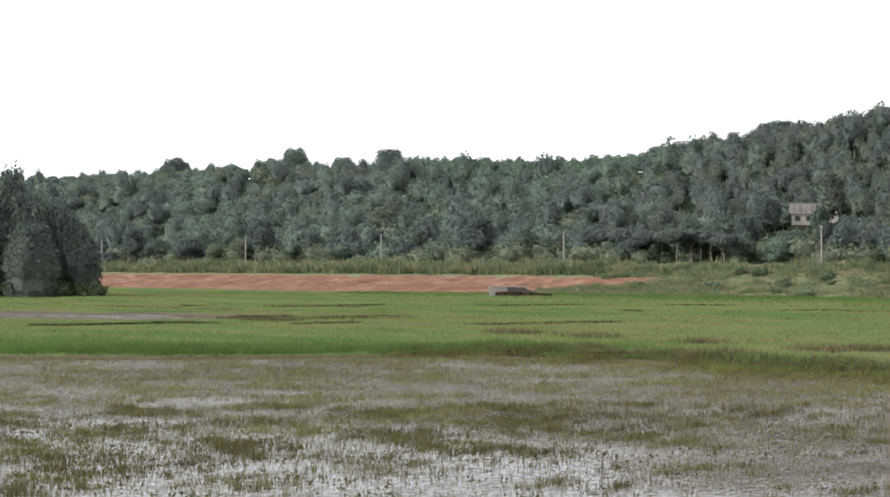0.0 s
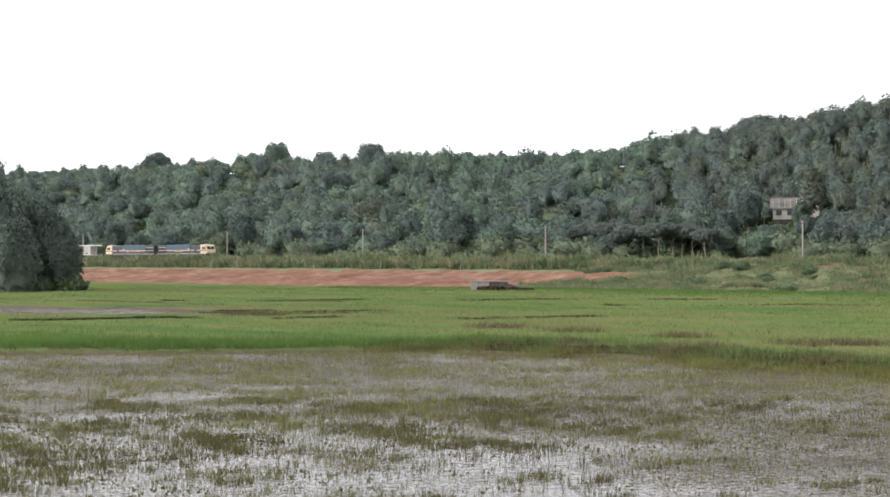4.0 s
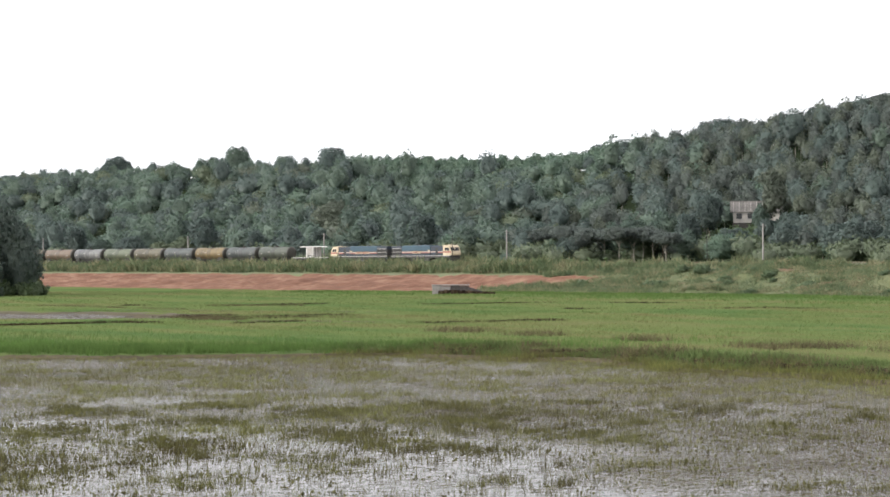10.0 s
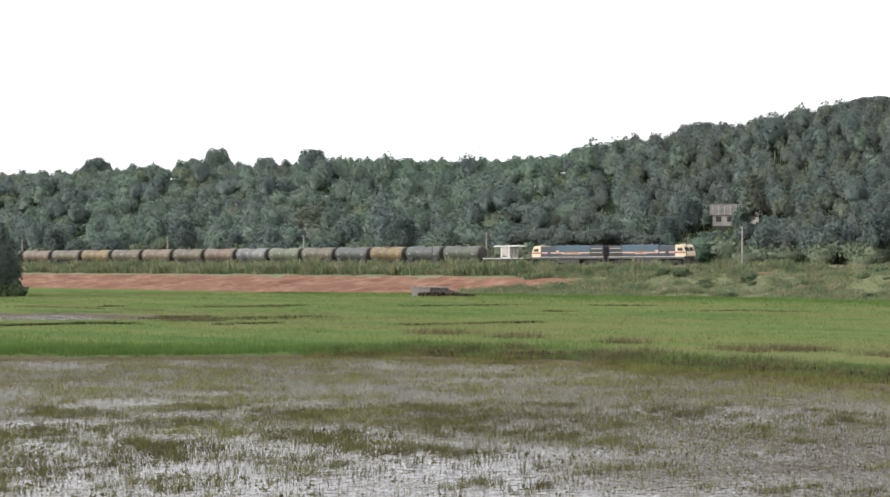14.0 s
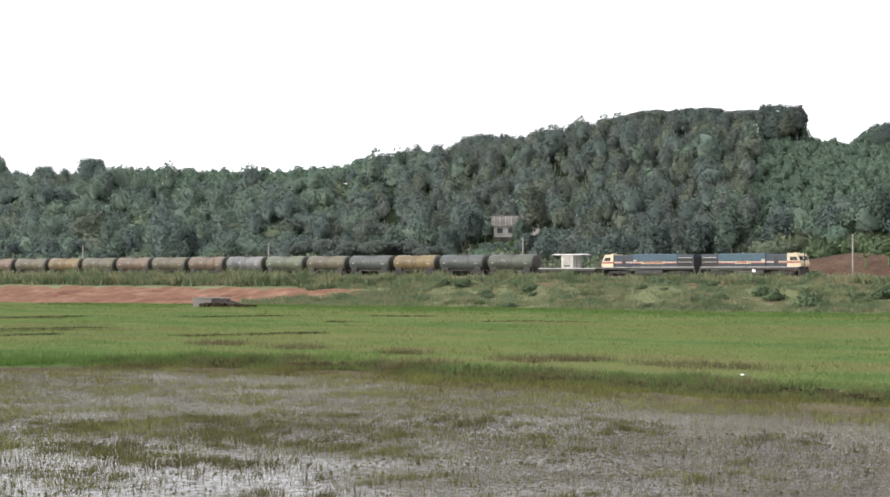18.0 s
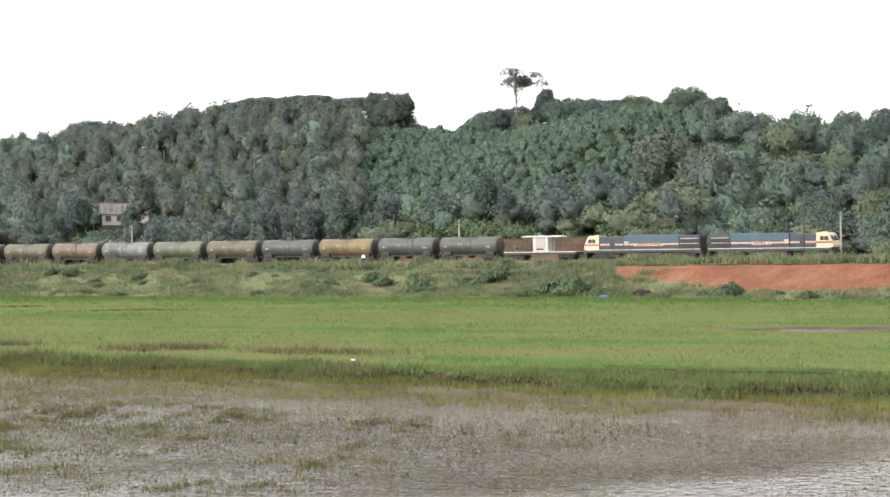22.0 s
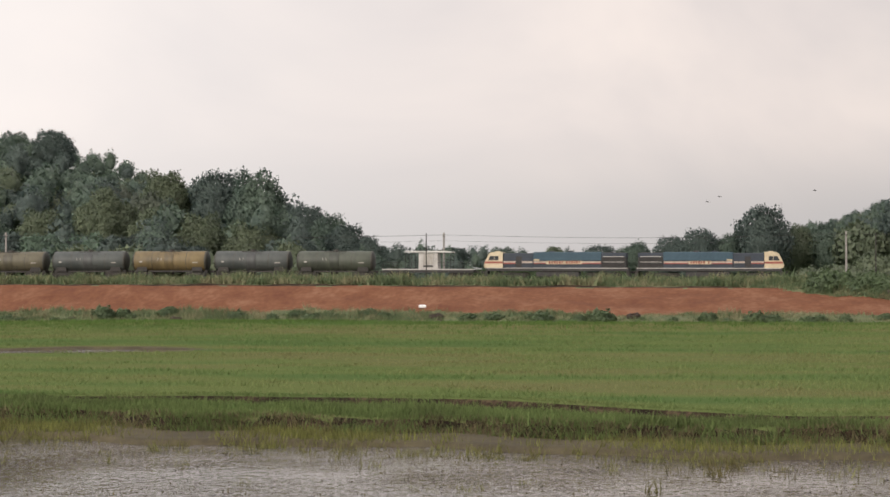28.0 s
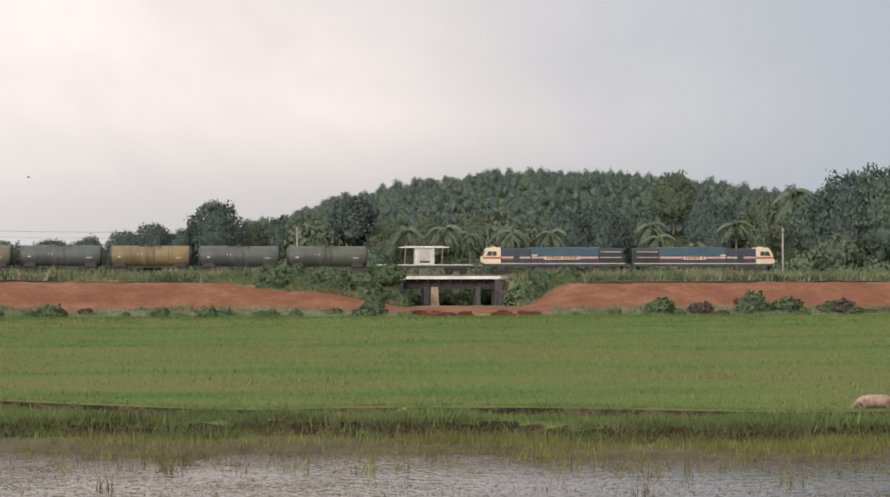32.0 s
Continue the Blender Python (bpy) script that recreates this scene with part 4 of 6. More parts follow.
def build_trees():
    gen = np.random.default_rng(51)
    deg = lambda: gen.uniform(0, 360)
    # edge of the wood behind the line
    for x in np.arange(-560, -66, 6.4):
        x = x + gen.uniform(-2, 2)
        y = float(track_y(x)) + gen.uniform(20, 33)
        if -214 < x < -166:
            y += 12
        key = gen.choice(["broad1", "broad2", "broad3", "tall1", "tall2", "shrubby", "lush", "palm"], p=(0.2, 0.2, 0.12, 0.12, 0.1, 0.12, 0.08, 0.06))
        young = -200 < x < -140
        s = gen.uniform(0.7, 1.05) * (0.6 if young else 0.62 if x > -92 else 1.0)
        label = {"palm": "slender coconut palm at the edge of the wood", "shrubby": "low spreading olive-green tree beside the railway"}.get(key, "leafy green tree at the edge of the wood")
        plant(key, x, y, ground_at(x, y) - 0.1, s, deg(), "coconut_palm" if key == "palm" else "tree", label, "palm" if key == "palm" else "tree", "trees along the railway")
    for az in np.linspace(-47.0, -43.2, 12):
        az = az + gen.uniform(-0.12, 0.12)
        x, y = polar(az, 299 + gen.uniform(19, 25))
        plant("canopy", x, y, ground_at(x, y) - 0.3, gen.uniform(0.62, 0.85), deg(), "tree", "slender tree with a bare pale trunk by the railway", "tree", "bare-trunked trees by the railway")
    # trees that stand out on the skyline: heading, depth, top above the eye in degrees, kind, width
    for az, y, el, key, wide in (
        (-58.1, 440, 2.76, "ridge1", 1.35), (-56.9, 440, 2.5, "sparse", 0.9), (-55.5, 440, 2.75, "ridge2", 1.1), (-54.85, 440, 3.05, "ridge2", 1.25), (-52.3, 440, 3.0, "ridge1", 1.1), (-53.6, 440, 2.78, "ridge2", 0.9),
        (-44.9, 435, 3.05, "ridge1", 1.2), (-41.8, 435, 3.72, "ridge1", 1.3), (-37.4, 432, 4.3, "canopy", 0.9), (-38.3, 428, 4.1, "canopy", 0.9), (-37.8, 432, 4.22, "canopy", 0.9), (-36.9, 430, 4.34, "canopy", 1.0), (-36.3, 432, 4.38, "canopy", 1.0), (-35.7, 430, 4.4, "canopy", 1.0), (-35.0, 434, 4.3, "canopy", 1.1), (-34.5, 432, 4.3, "canopy", 1.1), (-33.75, 428, 4.46, "ridge1", 1.2), (-33.3, 426, 4.42, "dusky1", 0.95), (-33.55, 424, 4.25, "dusky2", 0.9), (-34.1, 426, 4.45, "dusky1", 0.95), (-27.0, 430, 4.25, "ridge3", 1.2), (-28.2, 430, 4.2, "ridge1", 1.1), (-30.2, 425, 5.05, "sparse", 1.15), (-31.1, 428, 3.92, "ridge2", 0.8), (-30.75, 426, 3.98, "ridge1", 0.75), (-30.1, 428, 4.02, "ridge1", 0.85), (-29.45, 428, 4.5, "tall1", 0.75), (-28.6, 428, 4.22, "tall2", 0.8), (-31.5, 430, 3.7, "broad2", 0.7), (-30.9, 424, 3.75, "broad1", 0.7), (-30.45, 430, 3.95, "tall1", 0.7), (-29.9, 422, 3.85, "broad3", 0.75), (-29.65, 431, 4.15, "tall2", 0.7), (-29.1, 424, 4.05, "broad2", 0.75), (-28.25, 426, 4.08, "broad1", 0.8), (-27.7, 430, 4.15, "tall1", 0.8), (-39.4, 430, 3.76, "ridge2", 0.9), (-40.8, 432, 3.42, "ridge1", 0.9),
        (-29.0, 428, 4.25, "ridge2", 1.2), (-27.5, 428, 4.15, "ridge1", 1.2), (-25.7, 428, 4.48, "ridge2", 1.3), (-24.9, 425, 4.2, "ridge2", 1.1), (-21.4, 420, 3.74, "ridge2", 0.9), (-20.35, 420, 3.8, "ridge1", 1.05),
        (-17.4, 380, 2.75, "ridge3", 1.1), (-16.0, 380, 2.76, "ridge1", 1.2), (-15.0, 375, 2.84, "ridge2", 1.2), (-13.7, 360, 1.85, "ridge1", 1.0), (-13.0, 355, 1.6, "ridge2", 1.0), (-12.5, 350, 1.3, "ridge1", 0.9), (-11.95, 348, 0.95, "ridge1", 0.8),
        (-26.2, 372, 3.35, "brown", 1.5), (-25.2, 366, 2.9, "brown", 1.3), (-25.8, 356, 2.0, "brown", 1.2), (-52.3, 350, 1.62, "brown", 1.3), (-48.2, 352, 1.4, "brown", 1.2), (-40.2, 372, 2.4, "brown", 1.3), (-17.9, 352, 2.2, "brown", 1.1), (-18.9, 345, 2.3, "ridge3", 1.25), (-17.6, 342, 1.75, "ridge3", 1.1), (-16.4, 340, 1.6, "ridge3", 1.1), (-20.6, 345, 1.7, "ridge3", 1.1), (-22.2, 340, 1.5, "ridge2", 1.1), (-15.0, 338, 1.4, "ridge3", 1.1),
    ):
        x, _ = polar(az, y)
        z = ground_at(x, y) - 0.3
        top = EYE + math.tan(radians(el)) * math.hypot(x, y)
        tall = TREE_KINDS[key].tall
        s = max(0.5, wide, (top - z) / tall / 1.45)
        plant(key, x, y, z, s, deg(), "tree", {"dusky1": "tall slim tree with bare pale stem on the ridge", "dusky2": "tall slim tree with bare pale stem on the ridge", "brown": "large brownish tree with dull dry foliage in the wood", "canopy": "tall tree with a bare stem and flat crown on the ridge", "sparse": "tall open-crowned tree with thin foliage on the ridge", "ridge1": "round dense dark tree rising over the wood"}.get(key, "tall dark green tree rising over the hill wood"), "tree", "trees on the ridge", max(0.45, (top - z) / tall / s))
    # belt of tall trees and palms beyond the bridge
    for az, y, el, key, wide in (
        (-9.6, 600, 0.6, "ridge1", 1.2), (-8.2, 640, 0.62, "ridge2", 1.2), (-6.8, 560, 0.62, "ridge3", 1.2), (-5.6, 520, 0.66, "ridge1", 1.1), (-4.6, 480, 0.75, "ridge2", 1.1), (-3.6, 450, 0.9, "ridge1", 1.0),
        (-2.85, 420, 1.12, "ridge1", 0.9), (-2.1, 420, 1.0, "ridge2", 0.8), (-1.25, 420, 1.75, "ridge1", 1.25), (-0.3, 430, 1.2, "ridge3", 1.0), (0.5, 430, 1.3, "ridge2", 1.0), (1.4, 420, 1.3, "shrubby", 1.3), (2.5, 420, 1.92, "tall1", 1.3), (3.4, 420, 1.2, "ridge3", 1.2),
        (3.9, 385, 0.98, "palm", 0.9), (4.9, 385, 1.02, "palm", 0.95), (5.7, 388, 0.85, "palm", 0.85), (6.9, 385, 0.9, "palm", 0.9), (4.6, 430, 1.25, "ridge3", 1.2), (5.9, 430, 1.4, "ridge3", 1.3), (6.8, 420, 1.3, "shrubby", 1.4), (7.8, 390, 0.9, "palm", 0.85), (8.4, 400, 1.5, "ridge1", 1.2), (9.3, 400, 1.62, "ridge1", 1.1),
        (10.3, 410, 1.5, "ridge2", 1.2), (11.2, 600, 2.5, "ridge3", 0.95), (10.6, 385, 1.08, "palm", 0.9), (12.3, 410, 1.7, "ridge1", 1.2), (12.9, 390, 1.1, "palm", 1.0), (13.6, 410, 1.75, "ridge3", 1.2), (14.5, 380, 1.95, "palm", 1.2), (15.1, 370, 2.1, "ridge2", 1.2), (16.0, 365, 2.5, "ridge1", 1.3), (16.9, 360, 2.74, "ridge2", 1.3), (18.2, 360, 2.6, "ridge1", 1.4), (19.5, 360, 2.4, "ridge2", 1.3),
        (10.7, 350, 0.75, "palm", 0.8), (9.0, 345, 0.55, "shrubby", 0.9), (12.0, 342, 0.45, "shrubby", 0.9), (1.8, 345, 0.5, "shrubby", 0.8), (3.0, 350, 0.45, "lush", 0.6), (15.6, 345, 0.8, "shrubby", 1.0),
    ):
        x, _ = polar(az, y)
        z = ground_at(x, y) - 0.2
        top = EYE + math.tan(radians(el)) * math.hypot(x, y)
        tall = TREE_KINDS[key].tall
        wide = wide if key == "palm" else max(wide, (top - z) / tall / 1.45)
        label, cat = ("coconut palm with drooping fronds beyond the railway", "palm") if key == "palm" else ("leafy tree in the belt beyond the railway", "tree")
        plant(key, x, y, z, wide, deg(), "coconut_palm" if key == "palm" else "tree", label, cat, "trees beyond the bridge", max(0.4, (top - z) / tall / wide))
    # dark grove standing in the field: heading, distance, radius, top in degrees
    for az, d, r, el in ((-60.75, 388, 4.2, 1.15), (-61.3, 392, 6.0, 1.75), (-62.1, 390, 6.2, 2.0), (-62.5, 402, 5.6, 2.66), (-63.3, 392, 7.0, 2.45), (-64.4, 396, 7.0, 2.3), (-61.9, 380, 5.0, 1.2)):
        x, y = d * math.sin(radians(az)), d * math.cos(radians(az))
        z = ground_at(x, y) - 0.2
        s = r / 5.0
        tall = TREE_KINDS["skirt"].tall
        plant("skirt", x, y, z, s, deg(), "tree", "huge dark spreading tree standing in the paddy field", "tree", "grove in the field", (EYE + math.tan(radians(el)) * d - z) / tall / s)


build_trees()
for i in range(16):
    gx, gy = 385 * math.sin(radians(-60.3 - i * 0.27)), 385 * math.cos(radians(-60.3 - i * 0.27))
    plant("bush2" if i % 3 else "bush1", gx, gy, ground_at(gx, gy) - 0.3, 1.5 + 0.5 * math.sin(i * 2.1), i * 47, "bush", "dark bush under the grove in the field", "bush", "bushes under the grove")


def blades(name, label, spots, mat, tall, wide, per, seed, lean=0.35, spread=0.12):
    """Grass as one mesh: tufts of single leaning blades at spots (x, y, z, scale)."""
    gen = np.random.default_rng(seed)
    P = np.repeat(np.asarray(spots, float), per, axis=0)
    n = len(P)
    a = gen.uniform(0, math.tau, n)
    h = tall * P[:, 3] * gen.uniform(0.55, 1.15, n)
    root = P[:, :3] + np.stack([gen.normal(0, spread, n), gen.normal(0, spread, n), np.full(n, -0.03)], -1)
    side = np.stack([np.cos(a), np.sin(a), np.zeros(n)], -1) * (wide * P[:, 3] * gen.uniform(0.6, 1.3, n))[:, None]
    b = gen.uniform(0, math.tau, n)
    tip = root + np.stack([np.cos(b) * h * lean * gen.random(n), np.sin(b) * h * lean * gen.random(n), h], -1)
    V = np.stack([root - side, root + side, tip], 1).reshape(-1, 3)
    F = np.arange(3 * n).reshape(-1, 3)
    return tagged(sheet(name, V, F, [mat]), label, "grass", kind="stuff")


def fan(n, a0, a1, d0, d1, gen, power=1.0):
    """Random spots in the sector seen from the camera."""
    az = np.radians(gen.uniform(a0, a1, n))
    d = np.sqrt(gen.uniform(d0 ** 2, d1 ** 2, n)) if power == 1.0 else d0 + (d1 - d0) * gen.random(n) ** power
    return d * np.sin(az), d * np.cos(az)


def build_grass():
    gen = np.random.default_rng(61)
    full = lambda x, y, s: np.stack([x, y, land_z(x, y), s], -1)
    # sedges in the shallow water
    x, y = fan(150000, -66, 22, 44, 152, gen, 0.85)
    d = y - shore(x)
    patch = 0.8 * wave(x, y, 3.1, 1) + 0.6 * wave(x, y, 1.15, 3) + 0.35 * wave(x, y, 9, 8) + 0.3 * gen.normal(size=len(x)) - 0.46
    patch += 0.15 * smooth(-62, -85, x) - 0.7 * smooth(-76, -44, x) * smooth(-3, -9, d) + 0.7 * smooth(-9, -1, d) * smooth(-15, -50, x)
    patch += 0.3 * smooth(90, 108, np.hypot(x, y)) * smooth(-35, -60, x)
    k = (d < 0.2) & (patch > 0.05)
    s = full(x[k], y[k], gen.uniform(0.5, 1.15, k.sum()))
    s[:, 2] = -0.14
    blades("sedge_in_water", "thin olive sedge standing in shallow water", s, M_SEDGE, 0.27, 0.016, 7, 1, 0.8, 0.2)
    n = 70000
    xs, ys = gen.uniform(-98, -36, n), gen.uniform(24, 76, n)
    pk = 0.7 * wave(xs, ys, 2.6, 6) + 0.9 * wave(xs, ys, 0.75, 2) + 0.35 * gen.normal(size=n)
    near = (np.hypot(xs, ys) > 57) & (np.hypot(xs, ys) < 100) & (ys < shore(xs) - 8) & (np.arctan2(xs, ys) > radians(-66))
    ks = near & (pk > 0.36 + 0.55 * smooth(-64, -46, xs) + 0.2 * smooth(84, 98, np.hypot(xs, ys)))
    sp = full(xs[ks], ys[ks], gen.uniform(0.6, 1.25, ks.sum()))
    sp[:, 2] = -0.13
    blades("sedge_clumps", "dense dark olive sedge clumps in the shallow water", sp, M_CLUMP, 0.27, 0.014, 8, 12, 0.9, 0.16)
    ks = near & (gen.random(n) < (0.8 - 0.55 * smooth(-62, -42, xs)) * smooth(104, 80, np.hypot(xs, ys)))
    sp = full(xs[ks], ys[ks], gen.uniform(0.5, 1.3, ks.sum()))
    sp[:, 2] = -0.13
    blades("single_stems", "single dark sedge stems scattered over the calm water", sp, M_CLUMP, 0.24, 0.012, 1, 18, 0.6, 0.2)
    k = (d < -2) & (patch > -0.15) & (gen.random(len(x)) < 0.45)
    s = full(x[k], y[k], gen.uniform(0.5, 1.1, k.sum()))
    s[:, 2] = -0.11
    blades("fallen_sedge", "dead brown sedge stems lying on the water", s, M_DRY, 0.07, 0.03, 3, 11, 7.0, 0.25)
    # dead stubble that dulls the open water
    x, y = fan(100000, -66, 22, 62, 152, gen, 1.0)
    d = y - shore(x)
    k = (d < 0) & (wave(x, y * 2, 9, 6) + 0.45 * gen.normal(size=len(x)) > -0.25 + 0.7 * smooth(-14, -36, d) + 1.2 * smooth(88, 76, np.hypot(x, y)) * smooth(-40, -55, x) + 0.3 * smooth(-45, -25, x))
    sp = full(x[k], y[k], gen.uniform(0.4, 1.2, k.sum()))
    sp[:, 2] = -0.13
    blades("dead_stubble", "short dead brown stubble poking through the water", sp, M_DRY, 0.10, 0.03, 2, 7, 0.8, 0.2)
    x, y = fan(26000, -42, 22, 58, 84, gen, 1.0)
    k = (y < shore(x) - 1) & (wave(x, y * 1.5, 3.1, 4) + 0.5 * gen.normal(size=26000) > 0.35)
    sp = full(x[k], y[k], gen.uniform(0.5, 1.2, k.sum()))
    sp[:, 2] = -0.11
    blades("floating_debris", "dark rotting stems floating on the open water", sp, M_SOIL_SHADE, 0.05, 0.025, 2, 17, 9.0, 0.25)
    x = gen.uniform(-60, 62, 900)
    y = shore(x) - gen.gamma(1.5, 2.4, 900)
    k = wave(x, y, 3.4, 4) + 0.4 * gen.normal(size=900) > 0.15
    sp = full(x[k], y[k], gen.uniform(0.5, 1.25, k.sum()))
    sp[:, 2] = -0.13
    blades("margin_reeds", "yellow-green reed tufts standing in the water's margin", sp, M_SEDGE, 0.5, 0.016, 14, 19, 1.0, 0.22)
    n = 34000
    x, y = gen.uniform(-98, -36, n), gen.uniform(24, 76, n)
    k = (np.hypot(x, y) > 57) & (np.hypot(x, y) < 100) & (y < shore(x) - 8) & (np.arctan2(x, y) > radians(-66)) & (gen.random(n) < (0.42 - 0.3 * smooth(-62, -42, x)) * (0.5 + 0.9 * wave(x, y, 2.2, 5)) * smooth(102, 80, np.hypot(x, y)))
    sp = full(x[k], y[k], gen.uniform(0.4, 1.3, k.sum()))
    sp[:, 2] = -0.1
    blades("sedge_mats", "low dark mats of bent sedge on the calm water", sp, M_CLUMP, 0.06, 0.06, 3, 20, 0.9, 0.25)
    # tall lush strip at the far end of the shore, short turf on the bund, straggling blades on its face
    x = gen.uniform(-240, -100, 26000)
    y = shore(x) + gen.gamma(2.2, 4.0, 26000) - 0.2
    k = gen.random(26000) < smooth(-100, -122, x)
    blades("lush_grass", "tall lush green grass along the water", full(x[k], y[k], gen.uniform(0.6, 1.2, k.sum())), M_GRASS, 0.62, 0.03, 5, 2, 0.5, 0.25)
    x = gen.uniform(-118, 60, 42000)
    y = shore(x) + margin(x) + 0.7 + gen.random(42000) * 10
    k = y < np.interp(x, DITCH_X, DITCH_Y) + 0.6 * np.sin(x * 0.2) - 1.6 + 0.9 * wave(x, x * 0, 2.7, 1)
    blades("bund_turf", "short green turf on the bund beside the water", full(x[k], y[k], gen.uniform(0.4, 1.3, k.sum()) * np.maximum(0.35, 1 + 0.6 * wave(x[k], y[k], 1.9, 3) + 0.3 * wave(x[k], y[k], 5, 1))), M_TURF, 0.32, 0.03, 6, 8, 0.9, 0.25)
    x = gen.uniform(-116, 60, 30000)
    y = shore(x) + gen.uniform(-1.8, 1.0, 30000) + margin(x) * gen.random(30000)
    k = wave(x, y * 0.6, 4, 3) + 0.5 * gen.normal(size=30000) > 0.1
    blades("face_grass", "straggling yellow-green blades on the bund's muddy face", full(x[k], y[k], gen.uniform(0.5, 1.2, k.sum())), M_SEDGE, 0.38, 0.018, 4, 9, 0.7, 0.2)
    x = gen.uniform(-116, 60, 9000)
    y = shore(x) + margin(x) + gen.uniform(-0.5, 1.0, 9000)
    blades("face_thatch", "dead brown thatch hanging on the bund's face", full(x, y, gen.uniform(0.5, 1.2, 9000)), M_DRY, 0.3, 0.03, 5, 10, 1.2, 0.25)
    x = gen.uniform(-116, 60, 12000)
    y = shore(x) + margin(x) + gen.uniform(-0.6, 0.8, 12000)
    k = wave(x, y * 0, 2.2, 5) + 0.7 * gen.normal(size=12000) > 0.0
    blades("bund_blades", "long green blades drooping over the bund's face", full(x[k], y[k], gen.uniform(0.5, 1.2, k.sum())), M_TURF, 0.46, 0.024, 6, 15, 1.0, 0.25)
    # grass hanging over the ditch's far edge and along its near lip
    x = gen.uniform(-110, 60, 9000)
    y = np.interp(x, DITCH_X, DITCH_Y) + 0.6 * np.sin(x * 0.2) + 1.75 + gen.normal(0, 0.2, 9000)
    blades("ditch_grass", "ragged grass along the edges of the ditch", full(x, y, gen.uniform(0.4, 1.1, 9000)), M_PADDY, 0.24, 0.03, 4, 13, 0.9, 0.2)
    x = gen.uniform(-110, 60, 9000)
    y = np.interp(x, DITCH_X, DITCH_Y) + 0.6 * np.sin(x * 0.2) + gen.uniform(-1.6, 1.3, 9000)
    k = wave(x, y * 0, 3.4, 7) + 0.4 * gen.normal(size=9000) > -0.45 + 0.55 * smooth(-40, 0, x)
    blades("ditch_tufts", "green and straw tufts growing in the ditch", full(x[k], y[k], gen.uniform(0.4, 1.1, k.sum())), M_TURF, 0.3, 0.025, 5, 16, 0.9, 0.2)
    # lusher green towards the foot of the bank
    x, y = gen.uniform(-330, 110, 26000), 268 - gen.gamma(1.6, 9.0, 26000)
    k = (wave(x * 0.5, y * 1.6, 11, 8) + 0.4 * gen.normal(size=26000) > -0.15) & (np.abs(np.arctan2(x, y)) < radians(66)) & (x < y * 0.42) & (y > 180)
    k &= y < 266 - 20 * smooth(-260, -350, x) - 9 * smooth(-70, -25, x)
    blades("foot_grass", "lush bright green grass towards the railway bank", full(x[k], y[k], gen.uniform(0.7, 1.3, k.sum())), M_GRASS, 0.34, 0.07, 5, 14, 0.7, 0.5)
    # the open paddy
    x, y = fan(95000, -66, 22, 76, 272, gen, 1.0)
    xf, yf = fan(30000, -66, -30, 272, 430, gen, 1.0)
    x, y = np.concatenate([x, xf]), np.concatenate([y, yf])
    k = (y > shore(x) + 3) & (y < 266 - 20 * smooth(-260, -350, x) - 9 * smooth(-70, -25, x)) & (pond(x, y) < -0.7) & ((np.abs(y - np.interp(x, DITCH_X, DITCH_Y) - 0.6 * np.sin(x * 0.2) - 0.45) > 1.3) | (x < -75)) & ((y > shore(x) + 9) | (x < -113))
    k &= (wave(x * 0.6, y * 1.1, 17, 3) + 0.5 * wave(x, y * 1.3, 5.3, 1) > -0.5) | (gen.random(len(x)) < 0.4)
    blades("paddy_grass", "bright green young paddy and grass covering the field", full(x[k], y[k], gen.uniform(0.7, 1.2, k.sum()) * np.maximum(0.45, 1 + 0.4 * wave(x[k] * 0.5, y[k], 4, 7) + 0.35 * wave(x[k], y[k], 1.8, 2))), M_PADDY, 0.24, 0.034, 6, 3, 1.2, 0.6)
    # brown tufts in the field
    sp = []
    for cx, cy, rx in ((-115, 119, 3.0), (-99, 116, 3.2), (-97, 119, 4.0), (-84, 117, 6.0), (-129, 121, 3.0), (-140, 122, 4.0), (-187, 128, 3.5), (-104, 96.8, 3.0), (-92, 97.5, 5.0), (-80, 96, 4), (-64, 92, 3)):
        n = int(26 * rx)
        px, py = cx + gen.normal(0, rx * 0.5, n), cy + gen.normal(0, 1.2, n)
        sp.append(full(px, py, gen.uniform(0.7, 1.3, n)))
    for x0, y0, x1, y1 in ((-242, 165, -230, 173), (-200, 131, -180, 144), (-190, 127, -184, 130), (-262, 150, -225, 150)):
        n = 260
        k = gen.random(n)
        px, py = x0 + (x1 - x0) * k, y0 + (y1 - y0) * k + gen.normal(0, 0.5, n)
        sp.append(full(px, py, gen.uniform(0.4, 0.8, n)))
    blades("dry_tufts", "dry brown reed tufts in the paddy field", np.concatenate(sp), M_DRY, 0.55, 0.026, 7, 4, 0.8, 0.25)
    furrows = []
    # broken brown furrows across the far paddies: two headings and the distance
    for a0, a1, dist in ((-58, -52.5, 294), (-63, -57.5, 262), (-61.5, -55.0, 247), (-60, -51.5, 238), (-54.6, -51.5, 230), (-50, -43, 296), (-46, -38, 262), (-55, -46, 215), (-62, -57, 218)):
        n = 900
        az = np.radians(gen.uniform(a0, a1, n))
        dd = dist + gen.normal(0, 0.7, n) + 2.5 * np.sin(az * 60)
        px, py = dd * np.sin(az), dd * np.cos(az)
        k = wave(px, py * 0, 6, dist) + 0.25 * gen.normal(size=n) > 0.1
        furrows.append(full(px[k], py[k], gen.uniform(0.5, 1.0, k.sum())))
    blades("furrow_stubble", "dark muddy stubble along the furrows of the far paddies", np.concatenate(furrows), M_SOIL_SHADE, 0.32, 0.045, 5, 21, 0.7, 0.3)
